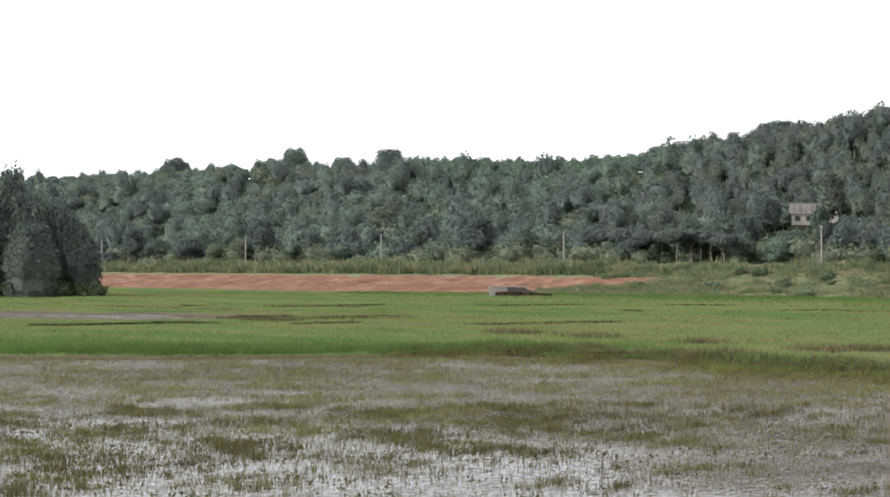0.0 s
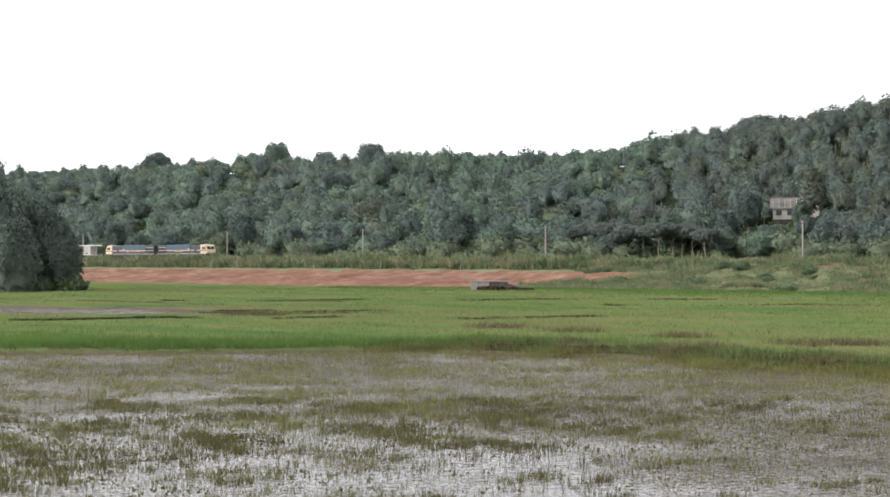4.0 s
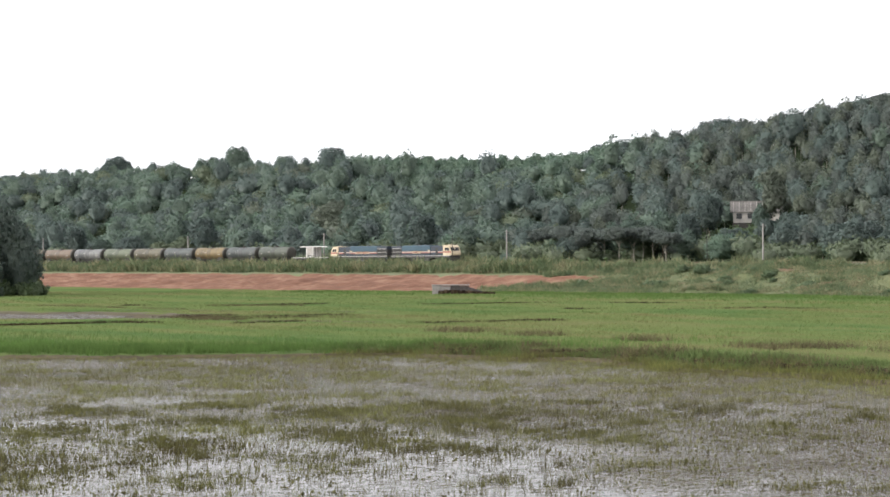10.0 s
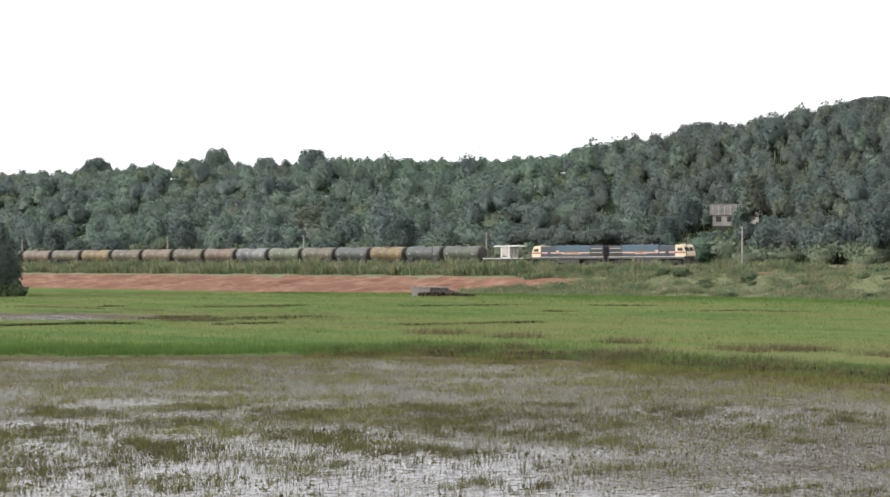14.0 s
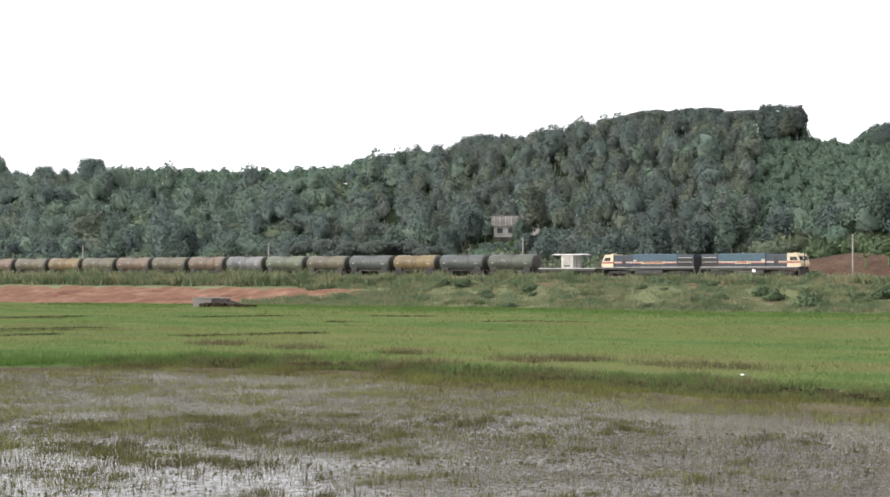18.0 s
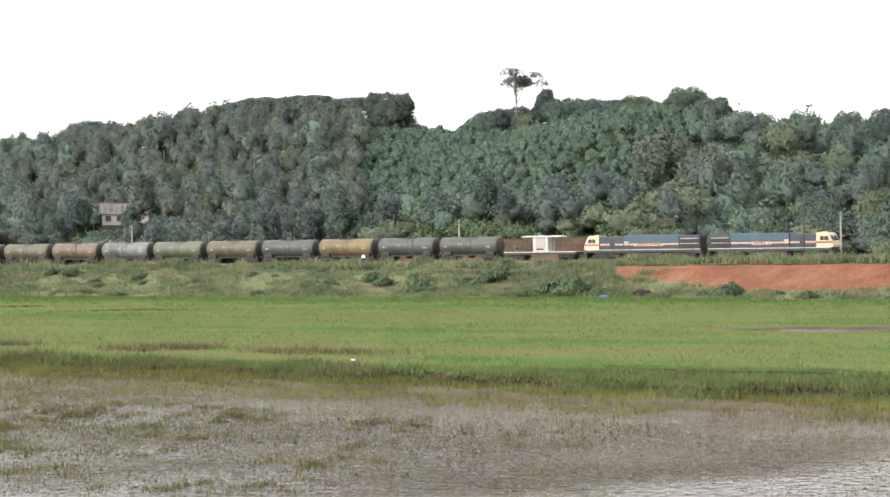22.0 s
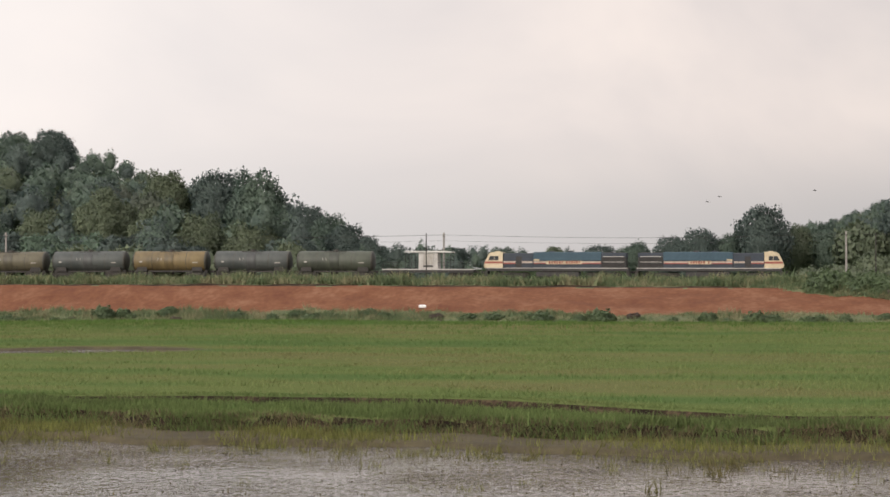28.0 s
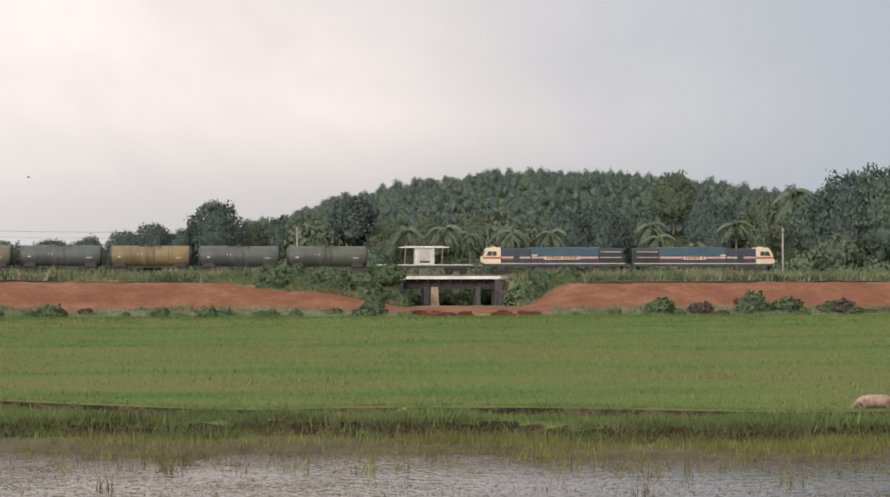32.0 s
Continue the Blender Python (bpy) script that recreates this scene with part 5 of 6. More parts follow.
    # tall rough grass on the bank's shoulder and slopes
    def onbank(n, x0, x1, u0, u1, keep):
        x, u = gen.uniform(x0, x1, n), gen.uniform(u0, u1, n)
        k = keep(x, u) & ~((x > BRIDGE[0] - 1) & (x < BRIDGE[1] + 1))
        x, u = x[k], u[k]
        return np.stack([x, track_y(x) + u, bank_z(x, u), gen.uniform(0.6, 1.2, len(x)) * np.maximum(0.4, 0.85 + 0.45 * wave(x, u, 7, 2) + 0.4 * wave(x, u * 2, 2.3, 6)) * (1 + 0.5 * smooth(-240, -320, x))], -1)
    a = onbank(26000, -540, 120, -13, -5.2, lambda x, u: ~bank_is_red(x, u))
    b = onbank(34000, -300, -140, -34, -10, lambda x, u: ~bank_is_red(x, u))
    c = onbank(15000, -160, 120, -35, -24, lambda x, u: ~bank_is_red(x, u) & ~((x > -4) & (x < 40)))
    c[:, 3] *= 0.75
    g = onbank(10000, -65, 120, -45, -31, lambda x, u: ~bank_is_red(x, u) & (u > -33 - 10 * smooth(-70, -25, x)))
    g[:, 3] *= 0.7
    e = onbank(9000, -8, 44, -26, -9, lambda x, u: ~bank_is_red(x, u))
    f = onbank(4500, -163, -138, -32, -13, lambda x, u: ~bank_is_red(x, u) | (wave(x, u, 2.5, 3) > 0.2))
    a[:, 3] *= 1.3
    b[:, 3] *= 0.7
    blades("bank_grass", "tall rough green and straw-coloured grass on the embankment", np.concatenate([a, b, c, g, e, f]), M_TALL, 1.0, 0.085, 6, 5, 1.0, 0.3)


build_grass()


def build_bushes():
    gen = np.random.default_rng(71)
    for x in np.concatenate([np.arange(-156, 16, 3.1), np.arange(40, 92, 3.4), np.arange(-268, -150, 2.0)]):
        x = x + gen.uniform(-1.5, 1.5)
        u = gen.uniform(-32, -28) - 9 * float(smooth(-70, -25, x)) if x > -150 else gen.uniform(-33, -8)
        key = gen.choice(["bush1", "bush2", "bush3"], p=(0.4, 0.4, 0.2)) if x > -150 else gen.choice(["bush1", "bush2"])
        y = float(track_y(x)) + u
        plant(key, x, y, ground_at(x, y) - 0.2, gen.uniform(0.4, 1.15), gen.uniform(0, 360), "bush", {"bush3": "dark reddish-brown shrub at the foot of the embankment"}.get(key, "dense green bush on the railway embankment"), "bush", "bushes along the bank", gen.uniform(0.55, 0.9))
    for x, u, key, s in ((-152, -29, "bush2", 1.9), (-148, -30, "bush1", 1.6), (-143, -30, "bush2", 1.2), (-187, -10, "bush2", 1.5), (-177, -26, "bush2", 1.5), (-165, -22, "bush1", 1.2), (50, -38, "bush2", 1.5), (55, -38, "bush3", 1.2), (62, -38, "bush1", 1.5), (66, -38, "bush2", 1.5), (73, -38, "bush3", 1.5),
                         (2, -18, "bush1", 1.6), (6, -19, "bush2", 1.4), (10, -18, "bush1", 1.5), (14, -17, "bush1", 1.7), (17, -14, "bush2", 1.6), (17.5, -9, "bush1", 1.4), (36, -14, "bush1", 1.7), (36, -10, "bush2", 1.5), (39, -12, "bush1", 1.3)):
        y = float(track_y(x)) + u
        plant(key, x, y, ground_at(x, y) - 0.3, s, gen.uniform(0, 360), "bush", "large dense green bush on the embankment", "bush", "bushes along the bank")


    for i in range(60):
        x, u = gen.uniform(-300, -158), gen.uniform(-30, -8)
        if wave(np.array(x), np.array(u * 1.5), 11, 3) < 0.0 or bank_is_red(np.array(x), np.array(u)):
            continue
        y = float(track_y(x)) + u
        plant(gen.choice(["bush1", "bush2"]), x, y, ground_at(x, y) - 0.25, gen.uniform(0.5, 1.1), gen.uniform(0, 360), "bush", "dense green bush on the grassy mound", "bush", "bushes on the mound", gen.uniform(0.5, 0.85))
    for i in range(34):
        x, u = (gen.uniform(4, 19.2) if i % 2 else gen.uniform(34, 42)), gen.uniform(-20, -6)
        if not bank_is_red(np.array(x), np.array(u)):
            plant(gen.choice(["bush1", "bush2", "bush1", "bush3"]), x, 299 + u, ground_at(x, 299 + u) - 0.3, gen.uniform(0.6, 1.25), gen.uniform(0, 360), "bush", "leafy bush on the slope beside the bridge", "bush", "bushes beside the bridge")
    for i in range(34):
        x, y = gen.uniform(17, 37), gen.uniform(302.5, 320)
        plant(gen.choice(["bush1", "bush2"]), x, y, ground_at(x, y) - 0.2, gen.uniform(1.2, 2.0), gen.uniform(0, 360), "bush", "green bush growing behind the bridge", "bush", "bushes behind the bridge")


build_bushes()


# ---- the train ----
def wheelset(parent, x, r=0.5):
    bm = B()
    for sy in (-1, 1):
        seg = 20
        for a, b in ((0.70, 0.84),):
            ring = lambda yy, rr: [bm.verts.new((x + rr * math.cos(i * math.tau / seg), sy * yy, r + rr * math.sin(i * math.tau / seg))) for i in range(seg)]
            rings = [ring(a, r * 0.2), ring(a, r), ring(b, r * 0.97), ring(b, r * 0.8), ring(b - 0.05, r * 0.7), ring(b, r * 0.25)]
            for p, q in zip(rings, rings[1:]):
                for i in range(seg):
                    bm.faces.new((p[i], p[(i + 1) % seg], q[(i + 1) % seg], q[i]))
            bm.faces.new(rings[-1])
    tube(bm, (x, -0.9, r), (x, 0.9, r), 0.08)
    bmesh.ops.recalc_face_normals(bm, faces=bm.faces)
    return part("wheelset", bm, M_STEEL, parent)


def bogie(parent, x, axles, r):
    bm = B()
    half = max(axles) + 0.75
    for sy in (-1, 1):
        prism(bm, [(x - half, 0.62), (x - half + 0.2, 0.85), (x - 0.7, 0.95), (x + 0.7, 0.95), (x + half - 0.2, 0.85), (x + half, 0.62), (x + half - 0.5, 0.5), (x - half + 0.5, 0.5)], sy * 0.95 - 0.07, sy * 0.95 + 0.07)
        for a in axles:
            box(bm, x + a - 0.17, x + a + 0.17, sy * 1.0 - 0.1, sy * 1.0 + 0.1, r - 0.18, r + 0.2)
            tube(bm, (x + a - 0.3, sy * 1.02, 0.62), (x + a - 0.3, sy * 1.02, 0.95), 0.09)
            tube(bm, (x + a + 0.3, sy * 1.02, 0.62), (x + a + 0.3, sy * 1.02, 0.95), 0.09)
    box(bm, x - 0.4, x + 0.4, -1.0, 1.0, 0.7, 1.0)
    b = part("bogie", bm, M_STEEL, parent)
    for a in axles:
        wheelset(b, x + a, r)
    return b


def coupler(parent, x, sign):
    bm = tube(B(), (x, 0, 1.05), (x + sign * 0.75, 0, 1.05), 0.09)
    box(bm, min(x + sign * 0.45, x + sign * 0.75), max(x + sign * 0.45, x + sign * 0.75), -0.16, 0.16, 0.9, 1.2, 0.03)
    return part("coupler", bm, M_STEEL, parent)


def build_loco(writing):
    """A diesel locomotive, its cab towards +x, rail level at z 0."""
    loco = new("diesel_locomotive")
    tagged(loco, "blue and cream diesel locomotive with a red-and-cream side stripe", "locomotive", "locomotives of the train")
    part("underframe", box(B(), -10.2, 10.15, -1.42, 1.42, 1.2, 1.62, 0.04), M_BLACK, loco)
    for sy in (-1, 1):
        part("sill_stripe", box(B(), -10.1, 10.05, min(sy * 1.42, sy * 1.435), max(sy * 1.42, sy * 1.435), 1.57, 1.67), M_WHITE, loco, "white line along the walkway edge")
    part("walkway", box(B(), -10.2, 10.15, -1.42, 1.42, 1.622, 1.67), M_MAROON, loco)
    cab = part("cab", prism(B(), [(7.75, 1.68), (10.35, 1.68), (10.45, 2.0), (10.35, 2.55), (9.72, 3.95), (9.45, 4.16), (7.75, 4.2)], -1.4, 1.4), M_CREAM, loco, "cream cab with a sloping front")
    part("roof_vent", box(B(), 8.3, 9.0, -0.5, 0.5, 4.18, 4.32, 0.04), M_CREAM, cab)
    part("headlight", box(B(), 10.0, 10.32, -0.3, 0.3, 2.75, 3.0, 0.04), M_GLASS, cab)
    for sy in (-1, 1):
        y0, y1 = sorted((sy * 1.402, sy * 1.425))
        part("cab_window", box(B(), 8.35, 8.95, y0, y1, 2.85, 3.55), M_GLASS, cab, "dark side window")
        part("cab_window", prism(B(), [(9.02, 2.85), (9.85, 2.85), (9.55, 3.55), (9.02, 3.55)], y0, y1), M_GLASS, cab, "dark side window")
        part("cab_band", prism(B(), [(7.76, 2.35), (10.38, 2.35), (10.28, 2.68), (7.76, 2.68)], y0, y0 + 0.012 if sy > 0 else y0 + 0.02), M_REDP, cab, "red band round the cab")
        part("window_frame", box(B(), 8.28, 8.35, y0, y1 + 0.01, 2.8, 3.6), M_CREAM, cab)
    for ya, yb in ((-1.2, -0.1), (0.1, 1.2)):
        bm = B()
        vs = [bm.verts.new(p) for p in ((10.24, ya, 2.85), (10.24, yb, 2.85), (9.9, yb, 3.62), (9.9, ya, 3.62))]
        bm.faces.new(vs)
        bmesh.ops.solidify(bm, geom=bm.faces[:], thickness=0.06)
        part("windscreen", bm, M_GLASS, cab)
    # hood behind the cab, lower and darker
    hood = part("short_hood", box(B(), 3.35, 7.75, -1.2, 1.2, 1.67, 4.02, 0.12), M_NAVY, loco, "dark blue equipment hood")
    main = part("engine_hood", prism(B(), [(-6.35, 1.67), (3.35, 1.67), (3.35, 4.12), (-6.35, 4.12)], -1.3, 1.3), M_NAVY, loco, "long engine hood with dark lower panels")
    part("hood_roof", box(B(), -6.37, 3.37, -1.33, 1.33, 2.78, 4.2, 0.1), M_BLUE, main, "faded blue upper hood")
    rear = part("radiator_hood", box(B(), -9.9, -6.35, -1.25, 1.25, 1.67, 4.0, 0.06), M_BLACK, loco, "black radiator end with louvres")
    part("radiator_roof", box(B(), -9.95, -6.38, -1.36, 1.36, 3.35, 4.06, 0.08), M_NAVY, rear)
    for sy in (-1, 1):
        s = lambda d: sorted((sy * d, sy * (d + 0.015)))
        part("cream_stripe", box(B(), -6.3, 3.3, *s(1.302), 2.47, 2.76), M_STRIPE, main)
        part("red_stripe", box(B(), -6.3, 3.3, *s(1.302), 2.30, 2.465), M_REDP, main)
        part("cream_stripe", box(B(), 5.9, 7.7, *s(1.202), 2.50, 2.76), M_STRIPE, hood)
        part("red_stripe", box(B(), 5.9, 7.7, *s(1.202), 2.30, 2.495), M_REDP, hood)
        part("cream_stripe", box(B(), 3.5, 5.0, *s(1.202), 2.42, 2.72), M_STRIPE, hood)
        part("door", box(B(), 5.05, 5.85, *s(1.202), 1.75, 3.5), M_BLACK, hood, "dark equipment door")
        part("panel", box(B(), 2.5, 3.3, *s(1.334), 2.8, 3.05), M_CREAM, main)
        # lettering band, as plain bars
        a, b = (-3.6, 1.5) if writing == "long" else (-2.8, 0.4)
        board = part("name_board", box(B(), a, b, *s(1.334), 2.24, 2.8), M_CREAM, main, "cream board with a row of red letter-like bars")
        x = a + 0.25
        k = 0
        while x < b - 0.3:
            w = (0.22, 0.28, 0.2, 0.26)[k % 4]
            part("letter_bar", box(B(), x, x + w, *s(1.35), 2.33, 2.71), M_REDP, board)
            x += w + (0.42 if k in (5,) else 0.12)
            k += 1
        # louvres, handrail
        for i in range(6):
            part("louvre", box(B(), -9.6, -6.7, *s(1.252 + 0.02), 2.0 + i * 0.24, 2.08 + i * 0.24), M_STEEL, rear)
        for z in (2.55, 3.42):
            part("vent_line", box(B(), -9.6, -6.6, *s(1.29 if z < 3 else 1.362), z, z + 0.1), M_WHITE, rear, "pale radiator shutter edge")
        bm = B()
        for z in (2.2, 2.75):
            tube(bm, (-10.05, sy * 1.39, z), (7.7, sy * 1.39, z), 0.02, seg=5)
        for x in np.arange(-10.05, 7.8, 1.775):
            tube(bm, (x, sy * 1.39, 1.66), (x, sy * 1.39, 2.75), 0.02, seg=5)
        part("handrail", bm, M_STEEL, loco)
        part("air_tank", tube(B(), (-1.6, sy * 1.1, 1.0), (2.0, sy * 1.1, 1.0), 0.2, seg=12), M_STEEL, loco)
        for e in (-10.15, 10.05):
            part("step", box(B(), e - 0.1, e + 0.25, *sorted((sy * 1.0, sy * 1.4)), 0.45, 1.2), M_STEEL, loco)
    for x in (-8.9, -7.4):
        part("roof_fan", tube(B(), (x, 0, 4.03), (x, 0, 4.16), 0.62, seg=18), M_STEEL, loco)
    part("exhaust", box(B(), -2.2, -1.4, -0.4, 0.4, 4.18, 4.42, 0.03), M_BLACK, loco)
    part("brake_box", box(B(), 0.4, 1.2, -0.5, 0.5, 4.18, 4.34, 0.03), M_NAVY, loco)
    part("fuel_tank", box(B(), -3.2, 3.0, -1.3, 1.3, 0.35, 1.15, 0.15), M_BLACK, loco)
    part("cowcatcher", prism(B(), [(10.1, 0.25), (10.55, 0.25), (10.35, 1.2), (10.1, 1.2)], -1.3, 1.3), M_STEEL, loco)
    part("pilot", prism(B(), [(-10.5, 0.25), (-10.2, 0.25), (-10.2, 1.2), (-10.35, 1.2)], -1.3, 1.3), M_STEEL, loco)
    bogie(loco, 6.6, (-1.85, 0, 1.85), 0.52)
    bogie(loco, -6.6, (-1.85, 0, 1.85), 0.52)
    coupler(loco, 10.3, 1)
    coupler(loco, -10.3, -1)
    for piece in loco.children_recursive:
        for v in piece.data.vertices:
            if v.co.z > 1.67:
                v.co.z = 1.67 + (v.co.z - 1.67) * 0.89
    return loco


def tank_paint(name, low, high):
    return material(name, low, high, 0.25, 0.6, fine=5, stretch=(1.4, 1, 0.5))


TANK_PAINTS = {
    "dark green-grey": tank_paint("tank_green_grey", (0.034, 0.040, 0.030), (0.066, 0.074, 0.054)),
    "slate grey": tank_paint("tank_slate", (0.032, 0.038, 0.037), (0.064, 0.071, 0.066)),
    "ochre": tank_paint("tank_ochre", (0.085, 0.062, 0.028), (0.170, 0.122, 0.052)),
    "olive brown": tank_paint("tank_olive", (0.060, 0.052, 0.033), (0.105, 0.092, 0.058)),
    "green-grey": tank_paint("tank_green", (0.058, 0.070, 0.044), (0.100, 0.114, 0.070)),
    "patchy grey and white": tank_paint("tank_patchy", (0.045, 0.048, 0.050), (0.17, 0.17, 0.165)),
    "rust brown": tank_paint("tank_rust", (0.080, 0.056, 0.038), (0.140, 0.100, 0.068)),
}
def stain_paint(name, low, high):
    return material(name, [v * 0.55 for v in low], [v * 0.8 for v in high], 0.25, 0.55, fine=5, stretch=(1.4, 1, 0.5))


TANK_STAINS = {
    "dark green-grey": stain_paint("stain_green_grey", (0.034, 0.040, 0.030), (0.066, 0.074, 0.054)),
    "slate grey": stain_paint("stain_slate", (0.040, 0.044, 0.044), (0.078, 0.082, 0.080)),
    "ochre": stain_paint("stain_ochre", (0.085, 0.062, 0.028), (0.170, 0.122, 0.052)),
    "olive brown": stain_paint("stain_olive", (0.060, 0.052, 0.033), (0.105, 0.092, 0.058)),
    "green-grey": stain_paint("stain_green", (0.058, 0.070, 0.044), (0.100, 0.114, 0.070)),
    "patchy grey and white": stain_paint("stain_patchy", (0.045, 0.048, 0.050), (0.17, 0.17, 0.165)),
    "rust brown": stain_paint("stain_rust", (0.080, 0.056, 0.038), (0.140, 0.100, 0.068)),
}
M_SOOT_SHADE = material("oil_soot_and_shade", (0.022, 0.022, 0.018), (0.065, 0.060, 0.048), 0.7, 0.6)


def build_tank_wagon(colour, first=None):
    wagon = new("tank_wagon")
    tagged(wagon, f"{colour} oil tank wagon streaked with dark spill", "tank wagon", "tank wagons of the train")
    r, cz = 1.5, 2.56
    rings = [(-5.72, 0.25), (-5.70, 0.74), (-5.62, 1.16), (-5.48, 1.415), (-5.32, r)] + [(x, r) for x in (-3, -1, 0, 1, 3)] + [(5.32, r), (5.48, 1.415), (5.62, 1.16), (5.70, 0.74), (5.72, 0.25)]
    tank = part("tank", lathe_x(B(), rings, 32, 0, cz), TANK_PAINTS[colour], wagon)
    for x in (-2.6, 2.6):
        part("weld_band", lathe_x(B(), [(x - 0.04, r), (x - 0.04, r + 0.02), (x + 0.04, r + 0.02), (x + 0.04, r)], 32, 0, cz), M_SOOT_SHADE, tank)
    part("spill_stain", lathe_x(B(), [(-0.75, r), (-0.62, r + 0.012), (0.55, r + 0.012), (0.7, r)], 32, 0, cz), TANK_STAINS[colour], tank, "dark oil spill round the filling dome")
    # End caps are coloured dark for the shade between the wagons.
    for e in (-1, 1):
        bm = lathe_x(B(), [(e * 5.33, r + 0.012), (e * 5.50, 1.435), (e * 5.64, 1.17), (e * 5.72, 0.74), (e * 5.74, 0.2)][::e], 32, 0, cz)
        part("end_cap", bm, M_SOOT_SHADE, tank, "domed end of the tank, darkened for its shade")
    dome = part("filling_dome", tube(B(), (0, 0, cz + r - 0.05), (0, 0, cz + r + 0.2), 0.4, 0.38, 14), M_SOOT_SHADE, tank)
    part("lid", tube(B(), (0, 0, cz + r + 0.2), (0, 0, cz + r + 0.26), 0.44, 0.4, 14), M_STEEL, dome)
    part("roof_walkway", box(B(), -1.6, 1.6, -0.62, -0.45, cz + r - 0.12, cz + r - 0.04), M_STEEL, wagon)
    for sy in (-1, 1):
        bm = B()
        for x in (0.95, 1.4):
            tube(bm, (x, sy * 1.5, 1.1), (x, sy * 1.1, cz + 1.1), 0.025, seg=5)
        for i in range(7):
            k = i / 6
            tube(bm, (0.95, sy * (1.5 - 0.4 * k), 1.1 + 2.62 * k), (1.4, sy * (1.5 - 0.4 * k), 1.1 + 2.62 * k), 0.018, seg=5)
        part("ladder", bm, M_STEEL, wagon)
        s = lambda z: math.sqrt(r * r - (z - cz) ** 2)
        for x, w, z0, z1 in ((-4.45, 0.4, 2.4, 2.6), (-1.7, 0.07, 2.75, 3.05), (-1.2, 0.07, 2.75, 3.05), (3.6, 0.8, 2.32, 2.45)):
            yo = s((z0 + z1) / 2)
            part("stencil_mark", box(B(), x, x + w, *sorted((sy * (yo - 0.05), sy * (yo + 0.025))), z0, z1), M_CONC, tank, "small white painted mark")
        part("side_sill", box(B(), -5.6, 5.6, *sorted((sy * 0.6, sy * 0.85)), 0.98, 1.22), M_STEEL, wagon)
    for x in (-4.2, 4.2):
        part("saddle", prism(B(), [(x - 0.85, 1.1), (x + 0.85, 1.1), (x + 0.7, 1.75), (x - 0.7, 1.75)], -1.25, 1.25), M_STEEL, wagon)
    part("brake_cylinder", tube(B(), (-1.0, 0.5, 0.8), (0.2, 0.5, 0.8), 0.22, seg=12), M_STEEL, wagon)
    part("discharge_pipe", tube(B(), (0, 0, 0.55), (0, 0, 1.3), 0.12, seg=10), M_STEEL, wagon)
    for e in (-1, 1):
        part("headstock", box(B(), *sorted((e * 5.6, e * 5.8)), -1.3, 1.3, 0.9, 1.25), M_STEEL, wagon)
        coupler(wagon, e * 5.5, e)
    bogie(wagon, 4.1, (-1.0, 1.0), 0.5)
    bogie(wagon, -4.1, (-1.0, 1.0), 0.5)
    return wagon


def build_brake_van():
    van = new("brake_van")
    tagged(van, "open brake van with a small white cabin and flat roof", "brake van")
    part("underframe", box(B(), -6.6, 6.6, -1.35, 1.35, 0.95, 1.34, 0.03), M_BLACK, van)
    part("deck", box(B(), -6.75, 6.75, -1.45, 1.45, 1.34, 1.48, 0.02), M_WHITE, van, "pale deck edge")
    cabin = part("cabin", box(B(), -1.4, 1.4, -1.2, 1.2, 1.48, 3.85, 0.03), M_WHITE, van, "white cabin in the middle of the van")
    part("roof", prism(B(), [(-3.5, 3.85), (3.5, 3.85), (3.5, 3.95), (2.5, 4.08), (-2.5, 4.08), (-3.5, 3.95)], -1.45, 1.45), M_PALE, van, "flat pale roof over both ends")
    for sy in (-1, 1):
        s = lambda d, t=0.02: sorted((sy * d, sy * (d + t)))
        part("shutter", box(B(), -0.72, 0.72, *s(1.202, 0.03), 2.1, 3.6), M_CONC, cabin, "grey panel on the cabin's side")
        part("sill", box(B(), -0.75, 0.75, *s(1.202, 0.05), 1.75, 2.0), M_BLACK, cabin)
        for x in (-0.78, 0.7):
            part("pillar", box(B(), x, x + 0.08, *s(1.235, 0.05), 1.5, 3.84), M_WHITE, cabin)
        for x in (-3.3, -2.35, 2.35, 3.3):
            part("post", tube(B(), (x, sy * 1.35, 1.48), (x, sy * 1.35, 3.86), 0.035, seg=6), M_STEEL, van)
        for e in (-1, 1):
            bm = B()
            for z in (1.95, 2.4):
                tube(bm, (e * 1.4, sy * 1.38, z), (e * 6.6, sy * 1.38, z), 0.02, seg=5)
            for x in (4.6, 5.6, 6.6):
                tube(bm, (e * x, sy * 1.38, 1.48), (e * x, sy * 1.38, 2.4), 0.02, seg=5)
            part("handrail", bm, M_STEEL, van)
    for e in (-1, 1):
        coupler(van, e * 6.5, e)
        bogie(van, e * 4.6, (-1.0, 1.0), 0.5)
    return van


# distance of each vehicle's middle behind the leading nose
TRAIN = []
lead = build_loco("short")
trail = build_loco("long")
brake_van = build_brake_van()
TRAIN += [(lead, 10.55, 0), (trail, 32.0, 180), (brake_van, 50.6, 0)]
ORDER = ["dark green-grey", "slate grey", "ochre", "slate grey", "olive brown", "green-grey", "patchy grey and white", "rust brown", "olive brown", "rust brown", "olive brown", "ochre", "olive brown", "rust brown",
         "green-grey", "slate grey", "olive brown", "ochre", "rust brown", "green-grey", "slate grey", "olive brown", "dark green-grey", "ochre", "slate grey", "rust brown"]
built = {}
for i, colour in enumerate(ORDER):
    if colour in built:
        w = copy_thing(built[colour], Matrix())
    else:
        w = built[colour] = build_tank_wagon(colour)
    TRAIN.append((w, 64.4 + i * 12.42, 0))


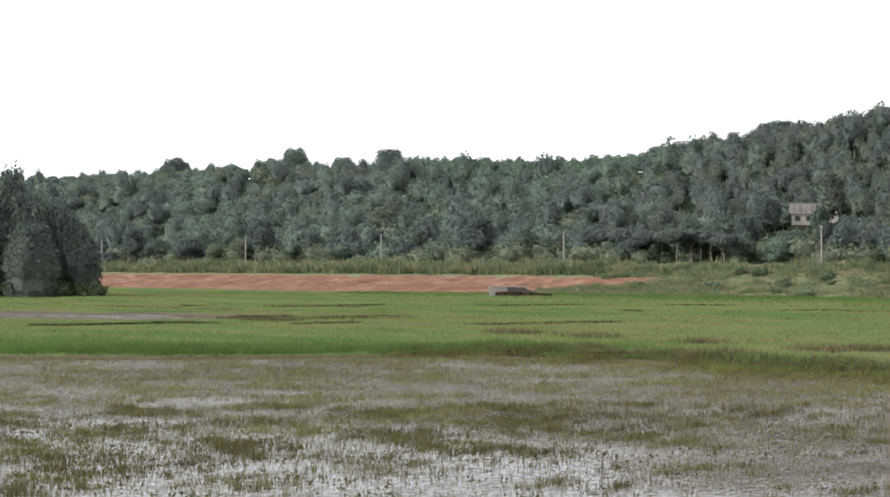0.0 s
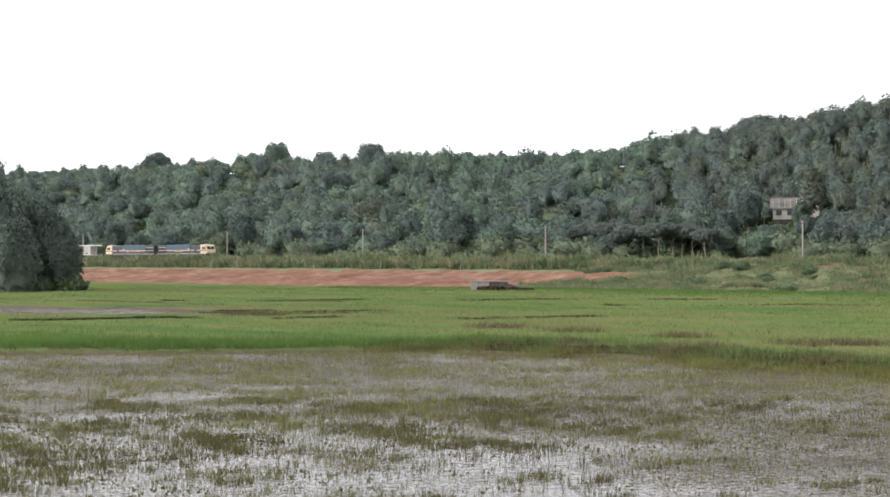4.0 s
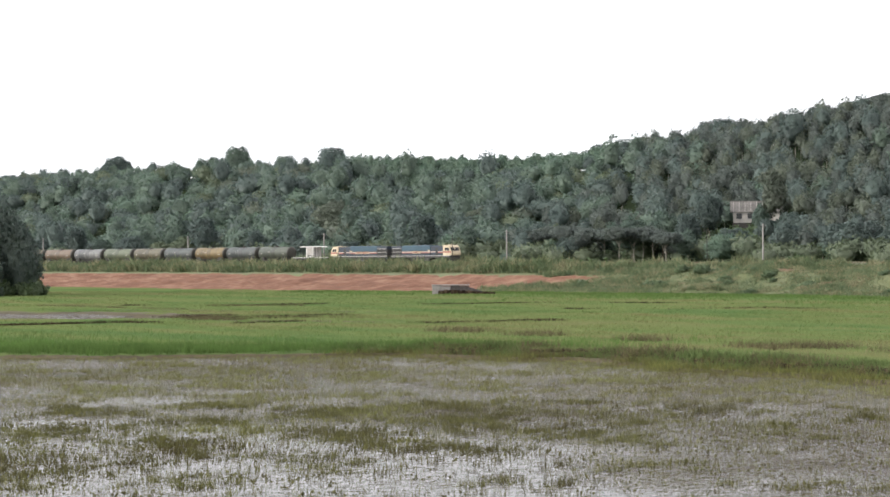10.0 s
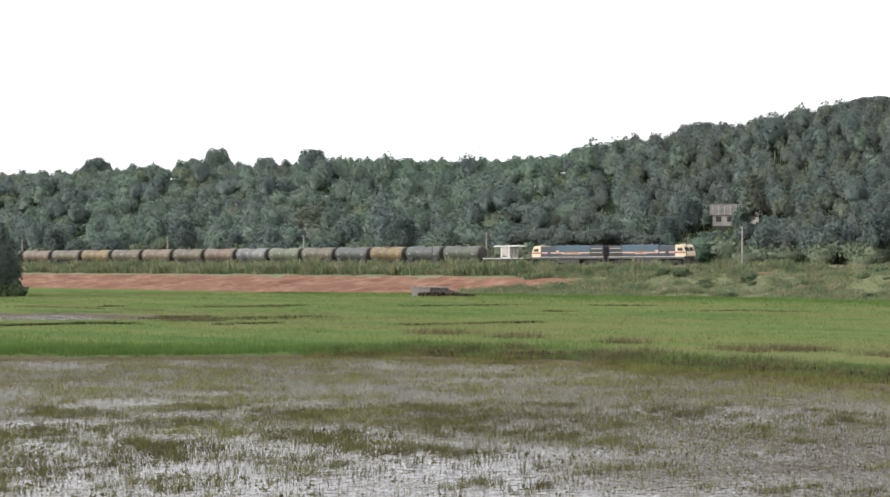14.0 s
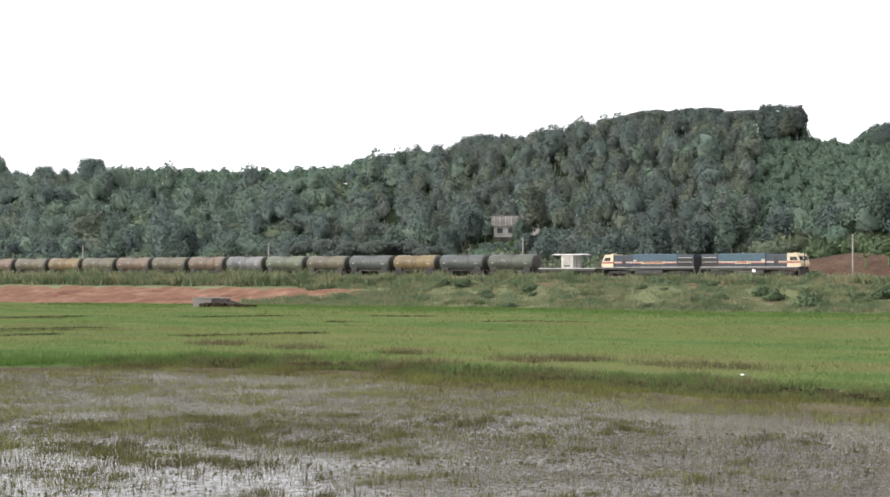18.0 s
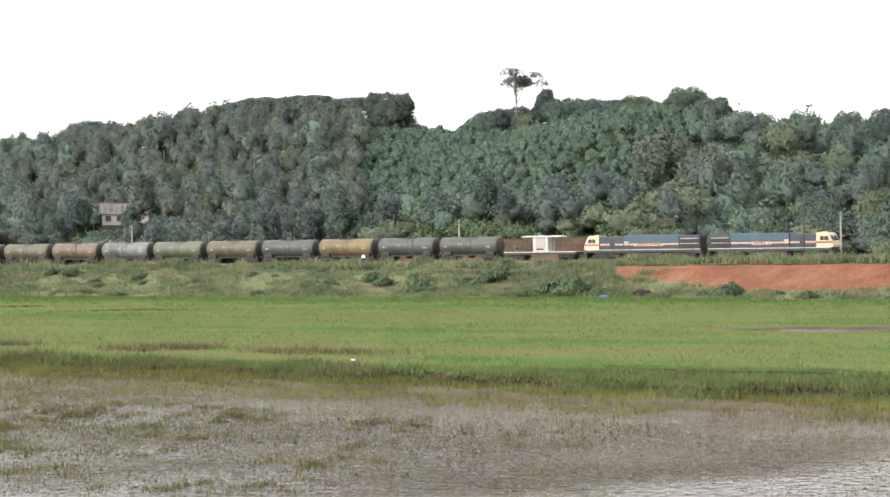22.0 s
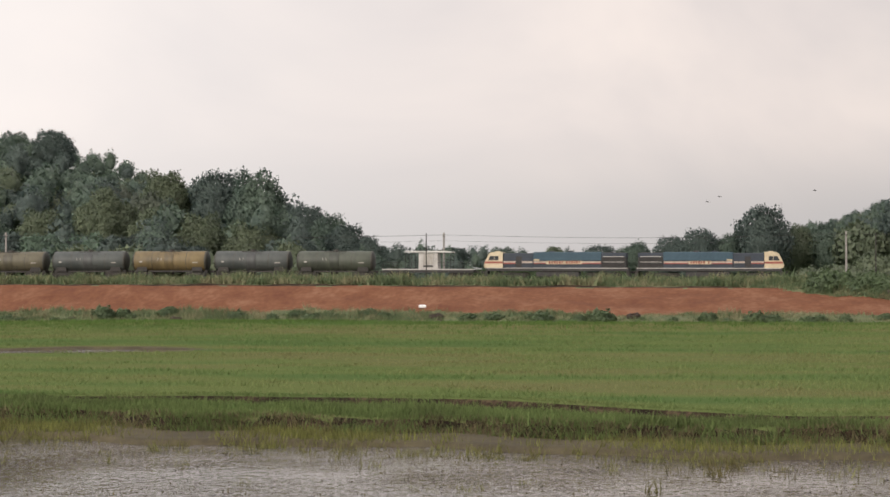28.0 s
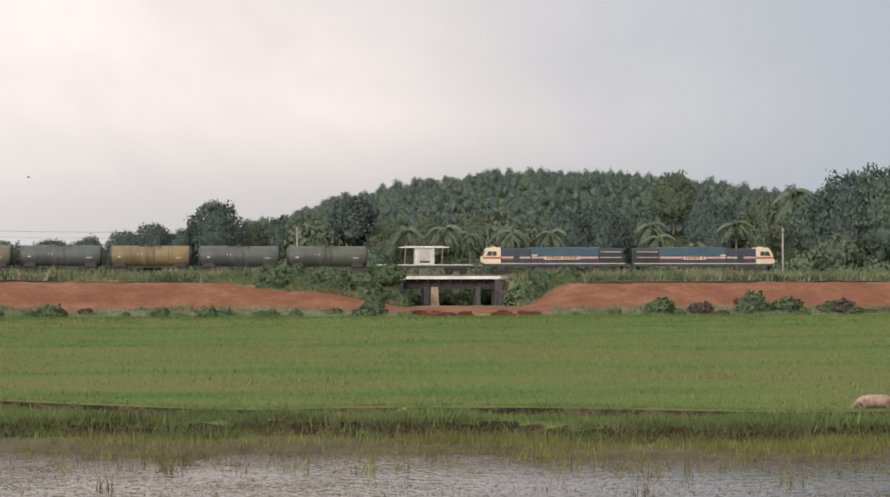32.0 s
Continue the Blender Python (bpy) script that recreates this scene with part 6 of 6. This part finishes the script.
# ---- things along the line ----
def build_poles():
    for x in (-512, -452, -399, -335, -263, -190, -121, -53, 5.3, 77):
        y = float(track_y(x)) + 7
        pole = tagged(new("line_pole"), "pale concrete line pole with a crossarm behind the track", "pole", "poles behind the track")
        pole.matrix_world = pose(x, y, ground_at(x, y) - 0.3)
        part("shaft", box(B(), -0.13, 0.13, -0.11, 0.11, 0, 8.4, 0.02), M_POLE, pole)
        part("crossarm", box(B(), -0.06, 0.06, -0.75, 0.75, 7.8, 7.9), M_STEEL, pole)
        for s in (-0.65, 0, 0.65):
            part("insulator", tube(B(), (0, s, 7.9), (0, s, 8.1), 0.05, 0.04, 8), M_POLE, pole)
    for x in (-336, -264, -190, -121, -53.0, 9):
        y = float(track_y(x)) - 7.6
        post = tagged(new("steel_post"), "thin dark steel post at the track's edge", "post", "posts before the track")
        post.matrix_world = pose(x, y, ground_at(x, y) - 0.3)
        part("shaft", tube(B(), (0, 0, 0), (0, 0, 7.4), 0.08, 0.07, 8), M_STEEL, post)
        part("cap", tube(B(), (0, 0, 7.4), (0, 0, 7.5), 0.1, 0.05, 8), M_STEEL, post)
    # wires from pole to pole
    px = (-190, -121, -53, 5.3, 77)
    for a, b in zip(px, px[1:]):
        for s, h in ((-0.65, 8.05), (0.65, 8.05), (0.0, 7.2)):
            bm = B()
            p = [Vector((a + (b - a) * k / 8, 306 + s, ground_at(a, 306) + (ground_at(b, 306) - ground_at(a, 306)) * k / 8 + h - 0.3 - 0.5 * math.sin(math.pi * k / 8))) for k in range(9)]
            rings = [[bm.verts.new(q + Vector((0, math.cos(i * math.pi / 2), math.sin(i * math.pi / 2))) * 0.012) for i in range(4)] for q in p]
            for q, w in zip(rings, rings[1:]):
                for i in range(4):
                    bm.faces.new((q[i], q[(i + 1) % 4], w[(i + 1) % 4], w[i]))
            tagged(part("wire", bm, M_STEEL), "thin sagging wire between the poles", "wire", "wires along the line")


build_poles()


def build_bridge():
    a, b = BRIDGE
    z = float(rail_z(26))
    br = tagged(new("railway_bridge"), "short girder bridge with a pale parapet on concrete piers", "bridge", kind="structure")
    y = 299
    for s in (-2.35, 2.2):
        part("parapet", box(B(), a - 0.3, b + 0.3, y + s - 0.12, y + s + 0.12, z - 0.6, z - 0.2, 0.02), M_PALE, br, "pale walkway edge")
    for s in (-1.1, 1.1):
        part("girder", box(B(), a, b, y + s - 0.2, y + s + 0.2, z - 2.0, z - 0.45, 0.02), M_STEEL, br)
    part("deck_plate", box(B(), a, b, y - 2.3, y + 2.2, z - 0.5, z - 0.4), M_STEEL, br)
    for x in np.arange(a + 0.8, b, 1.6):
        part("bracket", box(B(), x - 0.05, x + 0.05, y - 2.3, y - 1.1, z - 1.1, z - 0.5), M_STEEL, br)
    for s in (-1.5, 1.0):
        part("pier", prism(B(), [(24.6 + s * 0.1 - 0.55, -0.3), (24.6 + s * 0.1 + 0.75, -0.3), (24.6 + s * 0.1 + 0.6, z - 1.7), (24.6 + s * 0.1 - 0.4, z - 1.7)], y + s - 0.6, y + s + 0.6), M_STAIN, br, "tan-stained concrete pier")
    part("pier", box(B(), 23.0, 23.8, y - 1.9, y + 1.9, -0.3, z - 1.7, 0.03), M_DKCONC, br)
    part("pier", box(B(), 30.4, 31.1, y - 1.9, y + 1.9, -0.3, z - 1.7, 0.03), M_DKCONC, br)
    for x0, x1 in ((a - 1.6, a + 0.5), (b - 0.5, b + 1.6)):
        part("abutment", box(B(), x0, x1, y - 2.6, y + 2.6, -0.5, z - 0.62, 0.05), M_DKCONC, br)
        part("wing_wall", box(B(), x0 + 0.2, x1 - 0.2, y - 7.5, y - 2.6, -0.5, z - 2.2, 0.05), M_DKCONC, br)
    return br


build_bridge()


def build_culvert():
    x, y = -279, 242
    c = tagged(new("concrete_culvert"), "grey weathered concrete culvert wall at the bank's foot", "culvert")
    c.matrix_world = pose(x, y, ground_at(x, y) - 0.3, 0, 0, 44)
    for i in range(4):
        part("block", box(B(), -3.6 + i * 1.62, -2.03 + i * 1.62, -0.4, 0.4, 0, 1.75 - 0.08 * (i % 2), 0.05), M_POLE if i < 2 else M_DKCONC, c)
    part("coping", box(B(), -3.7, 2.95, -0.5, 0.5, 1.76, 1.96, 0.03), M_POLE, c)
    part("wing_wall", prism(B(), [(2.9, 0), (6.6, 0), (6.4, 0.35), (2.9, 1.5)], -0.35, 0.35), M_DKCONC, c)
    gen = np.random.default_rng(97)
    V, F = [], []
    for i in range(90):
        k = gen.random()
        a, b, r = -2.2 + 9.5 * k, -1.3 + gen.normal(0, 0.55), gen.uniform(0.18, 0.5) * (1.1 - 0.6 * k)
        p = c.matrix_world @ Vector((a, b, 0.15))
        p.z = ground_at(p.x, p.y)
        j = len(V)
        V += [(p.x + dx * r * gen.uniform(0.8, 1.5), p.y + dy * r * gen.uniform(0.8, 1.4), p.z + (dz + 0.7) * r * gen.uniform(0.6, 1.1)) for dx in (-1, 1) for dy in (-1, 1) for dz in (-1, 1)]
        F += [(j, j + 1, j + 3, j + 2), (j + 4, j + 6, j + 7, j + 5), (j, j + 4, j + 5, j + 1), (j + 2, j + 3, j + 7, j + 6), (j + 1, j + 5, j + 7, j + 3)]
    tagged(sheet("spoil_heap", V, F, [M_SOIL_SHADE]), "dark broken spoil heaped before the culvert wall", "rubble", kind="stuff")


build_culvert()


def build_house():
    x, y = polar(-40.85, 352)
    z = ground_at(x, y)
    base = 13.7
    h = tagged(new("house"), "long pale house with a grey sheet roof among the trees", "house")
    h.matrix_world = pose(x, y, base, 0, 0, 41)
    part("plinth", box(B(), -5.2, 5.2, -3.1, 3.1, z - base - 1.0, 0.0), M_DKCONC, h)
    part("wall", box(B(), -5.0, 5.0, -3.0, 3.0, 0, 2.55), M_WALL, h, "lime-washed wall")
    for i, (y0, y1) in enumerate(((-3.5, 0.0), (0.0, 3.5))):
        bm = B()
        za, zb = (2.35, 4.7) if i == 0 else (4.7, 2.35)
        vs = [bm.verts.new(p) for p in ((-5.6, y0, za), (5.6, y0, za), (5.6, y1, zb), (-5.6, y1, zb))]
        bm.faces.new(vs)
        bmesh.ops.solidify(bm, geom=bm.faces[:], thickness=0.09)
        slope = part("roof_slope", bm, M_ROOFTILE, h, "grey corrugated roof sheets")
        if i == 0:
            for k in range(9):
                bx = -5.0 + k * 1.25
                bm = B()
                vs = [bm.verts.new(p) for p in ((bx, y0, za + 0.05), (bx + 0.12, y0, za + 0.05), (bx + 0.12, y1, zb + 0.05), (bx, y1, zb + 0.05))]
                bm.faces.new(vs)
                bmesh.ops.solidify(bm, geom=bm.faces[:], thickness=0.05)
                part("seam", bm, M_WALL, slope)
    part("ridge_cap", box(B(), -5.65, 5.65, -0.2, 0.2, 4.66, 4.8, 0.03), M_ROOFTILE, h)
    for e in (-1, 1):
        bm = B()
        for xx in (4.9, 5.0):
            bm.faces.new([bm.verts.new((e * xx, *p)) for p in ((-3.0, 2.55), (3.0, 2.55), (0, 4.5))])
        part("gable", bm, M_WALL, h)
    for wx in (-4.3, -1.9, 2.4):
        w = part("window", box(B(), wx, wx + 1.2, -3.05, -2.98, 0.9, 2.0), M_GLASS, h)
        part("frame", box(B(), wx - 0.08, wx + 1.28, -3.08, -3.03, 2.0, 2.12), M_WHITE, w)
        part("sill", box(B(), wx - 0.08, wx + 1.28, -3.12, -3.03, 0.8, 0.9), M_WHITE, w)
    part("door", box(B(), 0.4, 1.4, -3.05, -2.98, 0.0, 2.05), M_MAROON, h)


build_house()
for az, y, s in ((-42.2, 341, 1.6), (-41.6, 340, 1.7), (-41.0, 343, 2.5), (-40.5, 343, 2.7), (-41.45, 343, 2.4), (-40.0, 342, 2.4), (-42.6, 346, 2.0), (-39.7, 345, 2.2)):
    hx, hy = polar(az, y)
    plant("bush1", hx, hy, ground_at(hx, hy) - 0.2, s, az * 50, "bush", "green bush before the house on the slope", "bush", "bushes by the house")
for az, y, key, s, up in ((-40.4, 344, "dusky2", 1.1, 1.25), (-39.85, 340, "broad1", 0.85, 1.1), (-42.1, 342, "tall1", 0.85, 1.1), (-40.72, 345, "tall2", 0.62, 1.05), (-40.5, 341, "broad1", 0.72, 1.05), (-41.6, 340, "broad3", 0.55, 0.8), (-41.0, 339, "broad2", 0.5, 0.75)):
    hx, hy = polar(az, y)
    plant(key, hx, hy, ground_at(hx, hy) - 0.2, s, az * 31, "tree", "slim tree half hiding the house on the slope", "tree", "trees by the house", up)


def build_bananas():
    """Clumps of banana plants at the foot of the wood."""
    gen = np.random.default_rng(83)
    for i in range(16):
        az = -47.6 + 0.24 * i + gen.uniform(-0.1, 0.1) if i < 12 else -31.5 + 0.6 * (i - 12)
        x, y = polar(az, 299 + gen.uniform(12, 17))
        plantain = tagged(new("banana_plant"), "banana plant with broad torn leaves beside the railway", "plant", "banana plants by the railway")
        plantain.matrix_world = pose(x, y, ground_at(x, y) - 0.1, 0, 0, gen.uniform(0, 360))
        h = gen.uniform(1.4, 2.2)
        part("stem", tube(B(), (0, 0, 0), (0.05, 0, h), 0.14, 0.09, 7), M_TARO, plantain)
        for k in range(8):
            a, lift, long = k * 2.4, gen.uniform(0.5, 1.25), gen.uniform(1.4, 2.1)
            d, w = Vector((math.cos(a), math.sin(a), 0)), Vector((-math.sin(a), math.cos(a), 0))
            mid = [Vector((0.05, 0, h)) + d * long * t * math.cos(lift) + Vector((0, 0, long * (t * math.sin(lift) - 0.55 * t * t))) for t in (0, 0.25, 0.5, 0.75, 1.0)]
            bm = B()
            rows = [[bm.verts.new(p + w * s * q - Vector((0, 0, abs(s) * 0.1 * q))) for s in (-1, 0, 1)] for p, q in zip(mid, (0.05, 0.24, 0.3, 0.24, 0.03))]
            for r0, r1 in zip(rows, rows[1:]):
                for j in (0, 1):
                    bm.faces.new((r0[j], r0[j + 1], r1[j + 1], r1[j]))
            part("leaf", bm, M_BANANA, plantain)


build_bananas()


def build_small_things():
    x, y = 26.2, 88.2
    cow = tagged(new("cow"), "light brown cow grazing in the paddy", "cow")
    cow.matrix_world = pose(x, y, ground_at(x, y) - 0.42, 0, 0, 172) @ Matrix.Diagonal((0.78, 0.78, 0.78, 1))
    bm = lathe_x(B(), [(-0.85, 0.12), (-0.8, 0.28), (-0.5, 0.36), (0, 0.37), (0.45, 0.35), (0.75, 0.26), (0.85, 0.12)], 14, 0, 1.0)
    part("body", bm, M_COW, cow)
    part("neck", tube(B(), (0.7, 0, 1.1), (1.15, 0, 0.75), 0.2, 0.14, 10), M_COW, cow)
    part("head", tube(B(), (1.1, 0, 0.8), (1.4, 0, 0.4), 0.14, 0.08, 10), M_COW, cow)
    for lx, ly in ((-0.65, -0.2), (-0.65, 0.2), (0.6, -0.2), (0.6, 0.2)):
        part("leg", tube(B(), (lx, ly, 0.85), (lx + 0.03, ly, -0.05), 0.1, 0.055, 8), M_COW, cow)
    part("tail", tube(B(), (-0.85, 0, 1.15), (-0.98, 0, 0.45), 0.03, 0.02, 6), M_COW, cow)
    for sy in (-1, 1):
        part("ear", tube(B(), (1.12, sy * 0.1, 0.88), (1.1, sy * 0.27, 0.86), 0.05, 0.02, 6), M_COW, cow)
    x, u = -50.0, -27
    sack = tagged(part("sack", box(B(), -0.5, 0.5, -0.25, 0.25, 0, 0.42, 0.14), M_BAG), "white sack lying on the red earth", "sack")
    sack.matrix_world = pose(x, 299 + u, ground_at(x, 299 + u) + 0.02, 0, 0, 12)
    x, u = -141.0, -33
    tarp = tagged(part("tarpaulin", box(B(), -0.6, 0.6, -0.3, 0.3, 0, 0.5, 0.15), M_TARP), "crumpled blue tarpaulin at the bank's foot", "tarpaulin")
    tarp.matrix_world = pose(x, 299 + u, ground_at(x, 299 + u), 0, 0, 30)
    x, y = -200.3, 292.0
    board = tagged(new("marker_board"), "small white marker board on a post beside the track", "sign")
    board.matrix_world = pose(x, y, ground_at(x, y) - 0.1)
    part("post", tube(B(), (0, 0, 0), (0, 0, 2.0), 0.05, seg=6), M_STEEL, board)
    part("board", box(B(), -0.3, 0.3, -0.08, -0.05, 1.55, 2.0, 0.01), M_BAG, board)
    for x, y in ((-74.8, 107.8),):
        egret = tagged(part("egret", lathe_x(B(), [(-0.22, 0.02), (-0.15, 0.06), (0, 0.09), (0.15, 0.06), (0.22, 0.03)], 10, 0, 0.28), M_BAG), "white egret crouching in the paddy", "bird")
        egret.matrix_world = pose(x, y, ground_at(x, y), 0, 0, 20) @ Matrix.Diagonal((0.7, 0.7, 0.7, 1))


build_small_things()


def build_rubble():
    gen = np.random.default_rng(91)
    V, F = [], []
    for i in range(70):
        x, y = (gen.uniform(18.5, 26) if i % 3 else gen.uniform(28, 35)), 299 + gen.uniform(-41, -38.5)
        z, r, k = ground_at(x, y) - 0.1, gen.uniform(0.15, 0.45), len(V)
        V += [(x + a * r * gen.uniform(0.8, 1.7), y + b * r * gen.uniform(0.7, 1.2), z + (c + 0.6) * r * gen.uniform(0.6, 1.0)) for a in (-1, 1) for b in (-1, 1) for c in (-1, 1)]
        F += [(k, k + 1, k + 3, k + 2), (k + 4, k + 6, k + 7, k + 5), (k, k + 4, k + 5, k + 1), (k + 2, k + 3, k + 7, k + 6), (k + 1, k + 5, k + 7, k + 3)]
    tagged(sheet("rubble", V, F, [M_CLOD]), "rough dark red rubble at the edge of the haul road", "rubble", kind="stuff")


build_rubble()


def build_taro():
    """A clump of broad bright leaves on stalks at the ditch."""
    x, y = 6.10, 90.11
    taro = tagged(new("taro_plant"), "bright green broad-leaved plant growing at the ditch", "plant")
    taro.matrix_world = pose(x, y, ground_at(x, y))
    for i in range(7):
        a, h = i * 0.95, 0.28 + 0.09 * (i % 3)
        tip = Vector((0.24 * math.cos(a), 0.24 * math.sin(a), h))
        part("stalk", tube(B(), (0, 0, -0.05), tip, 0.012, 0.008, 5), M_TARO, taro)
        bm = B()
        d, w = Vector((math.cos(a), math.sin(a), -0.35)), Vector((-math.sin(a), math.cos(a), 0.0))
        ring = [tip - d * 0.08, tip - d * 0.04 + w * 0.1, tip + d * 0.1 + w * 0.09, tip + d * 0.26, tip + d * 0.1 - w * 0.09, tip - d * 0.04 - w * 0.1]
        vs = [bm.verts.new(p) for p in ring]
        for j in (1, 2, 3, 4):
            bm.faces.new((vs[0], vs[j], vs[j + 1]))
        part("leaf", bm, M_TARO, taro)


build_taro()


def build_bird():
    bird = tagged(new("bird"), "small dark bird flying over the railway", "bird", "birds in flight")
    part("body", lathe_x(B(), [(-0.28, 0.01), (-0.15, 0.06), (0.05, 0.08), (0.2, 0.05), (0.28, 0.01)], 8), M_BLACK, bird)
    for sy in (-1, 1):
        bm = B()
        vs = [bm.verts.new(p) for p in ((-0.12, sy * 0.05, 0.02), (0.12, sy * 0.05, 0.02), (0.1, sy * 0.35, 0.14), (-0.05, sy * 0.62, 0.1))]
        bm.faces.new(vs)
        bmesh.ops.solidify(bm, geom=bm.faces[:], thickness=0.015)
        part("wing", bm, M_BLACK, bird)
    part("tail", prism(B(), [(-0.26, -0.01), (-0.45, 0.0), (-0.26, 0.02)], -0.08, 0.08), M_BLACK, bird)
    for piece in bird.children:
        piece.data.transform(Matrix.Diagonal((0.65, 0.65, 0.65, 1)))
    return bird


BIRDS = [build_bird() for _ in range(4)]

# ---- what moves ----
NOSE = [(0, -523.0), (1.5, -494.8), (3.5, -458.0), (5.5, -423.0), (8, -379.5), (11, -325.2), (13.5, -279.0), (16, -232.2), (19, -175.9), (22, -118.8), (25, -61.0), (28, -3.3), (30, 35.3), (32, 73.8)]


def arc_table():
    x = np.arange(-1100, 300, 1.0)
    y = track_y(x)
    s = np.concatenate([[0], np.cumsum(np.hypot(np.diff(x), np.diff(y)))])
    return x, y, s - np.interp(0, x, s)


def motions():
    x, y, s = arc_table()
    for ob, back, turn in TRAIN:
        rows = []
        for t, nose in NOSE:
            q = nose - back
            px = float(np.interp(q, s, x))
            py = float(np.interp(q, s, y))
            yaw = math.degrees(math.atan2(float(np.interp(q + 3, s, y) - np.interp(q - 3, s, y)), float(np.interp(q + 3, s, x) - np.interp(q - 3, s, x))))
            grade = math.degrees(math.atan2(float(rail_z(px + 5) - rail_z(px - 5)), 10.0))
            rows.append((t, pose(px, py, float(rail_z(px)), 0, -grade if turn == 0 else grade, yaw + turn)))
        walk(ob, rows)
    # birds drift to the left and slowly climb
    for bird, (bx, bz), (vx, vz) in zip(BIRDS, ((-10.8, 14.4), (-9.5, 14.25), (0.7, 15.6), (-11.0, 10.6)), ((-4.5, 0.2), (-4.9, 0.2), (-6.4, 0.25), (-5.0, 0.5))):
        rows = []
        for k in range(17):
            t = 2.0 * k
            rows.append((t, pose(bx + vx * (t - 28), 230, bz + vz * (t - 28) + 0.6 * math.sin(t * 1.7 + bx), 12 * math.sin(t), 0, 180)))
        walk(bird, rows)


motions()
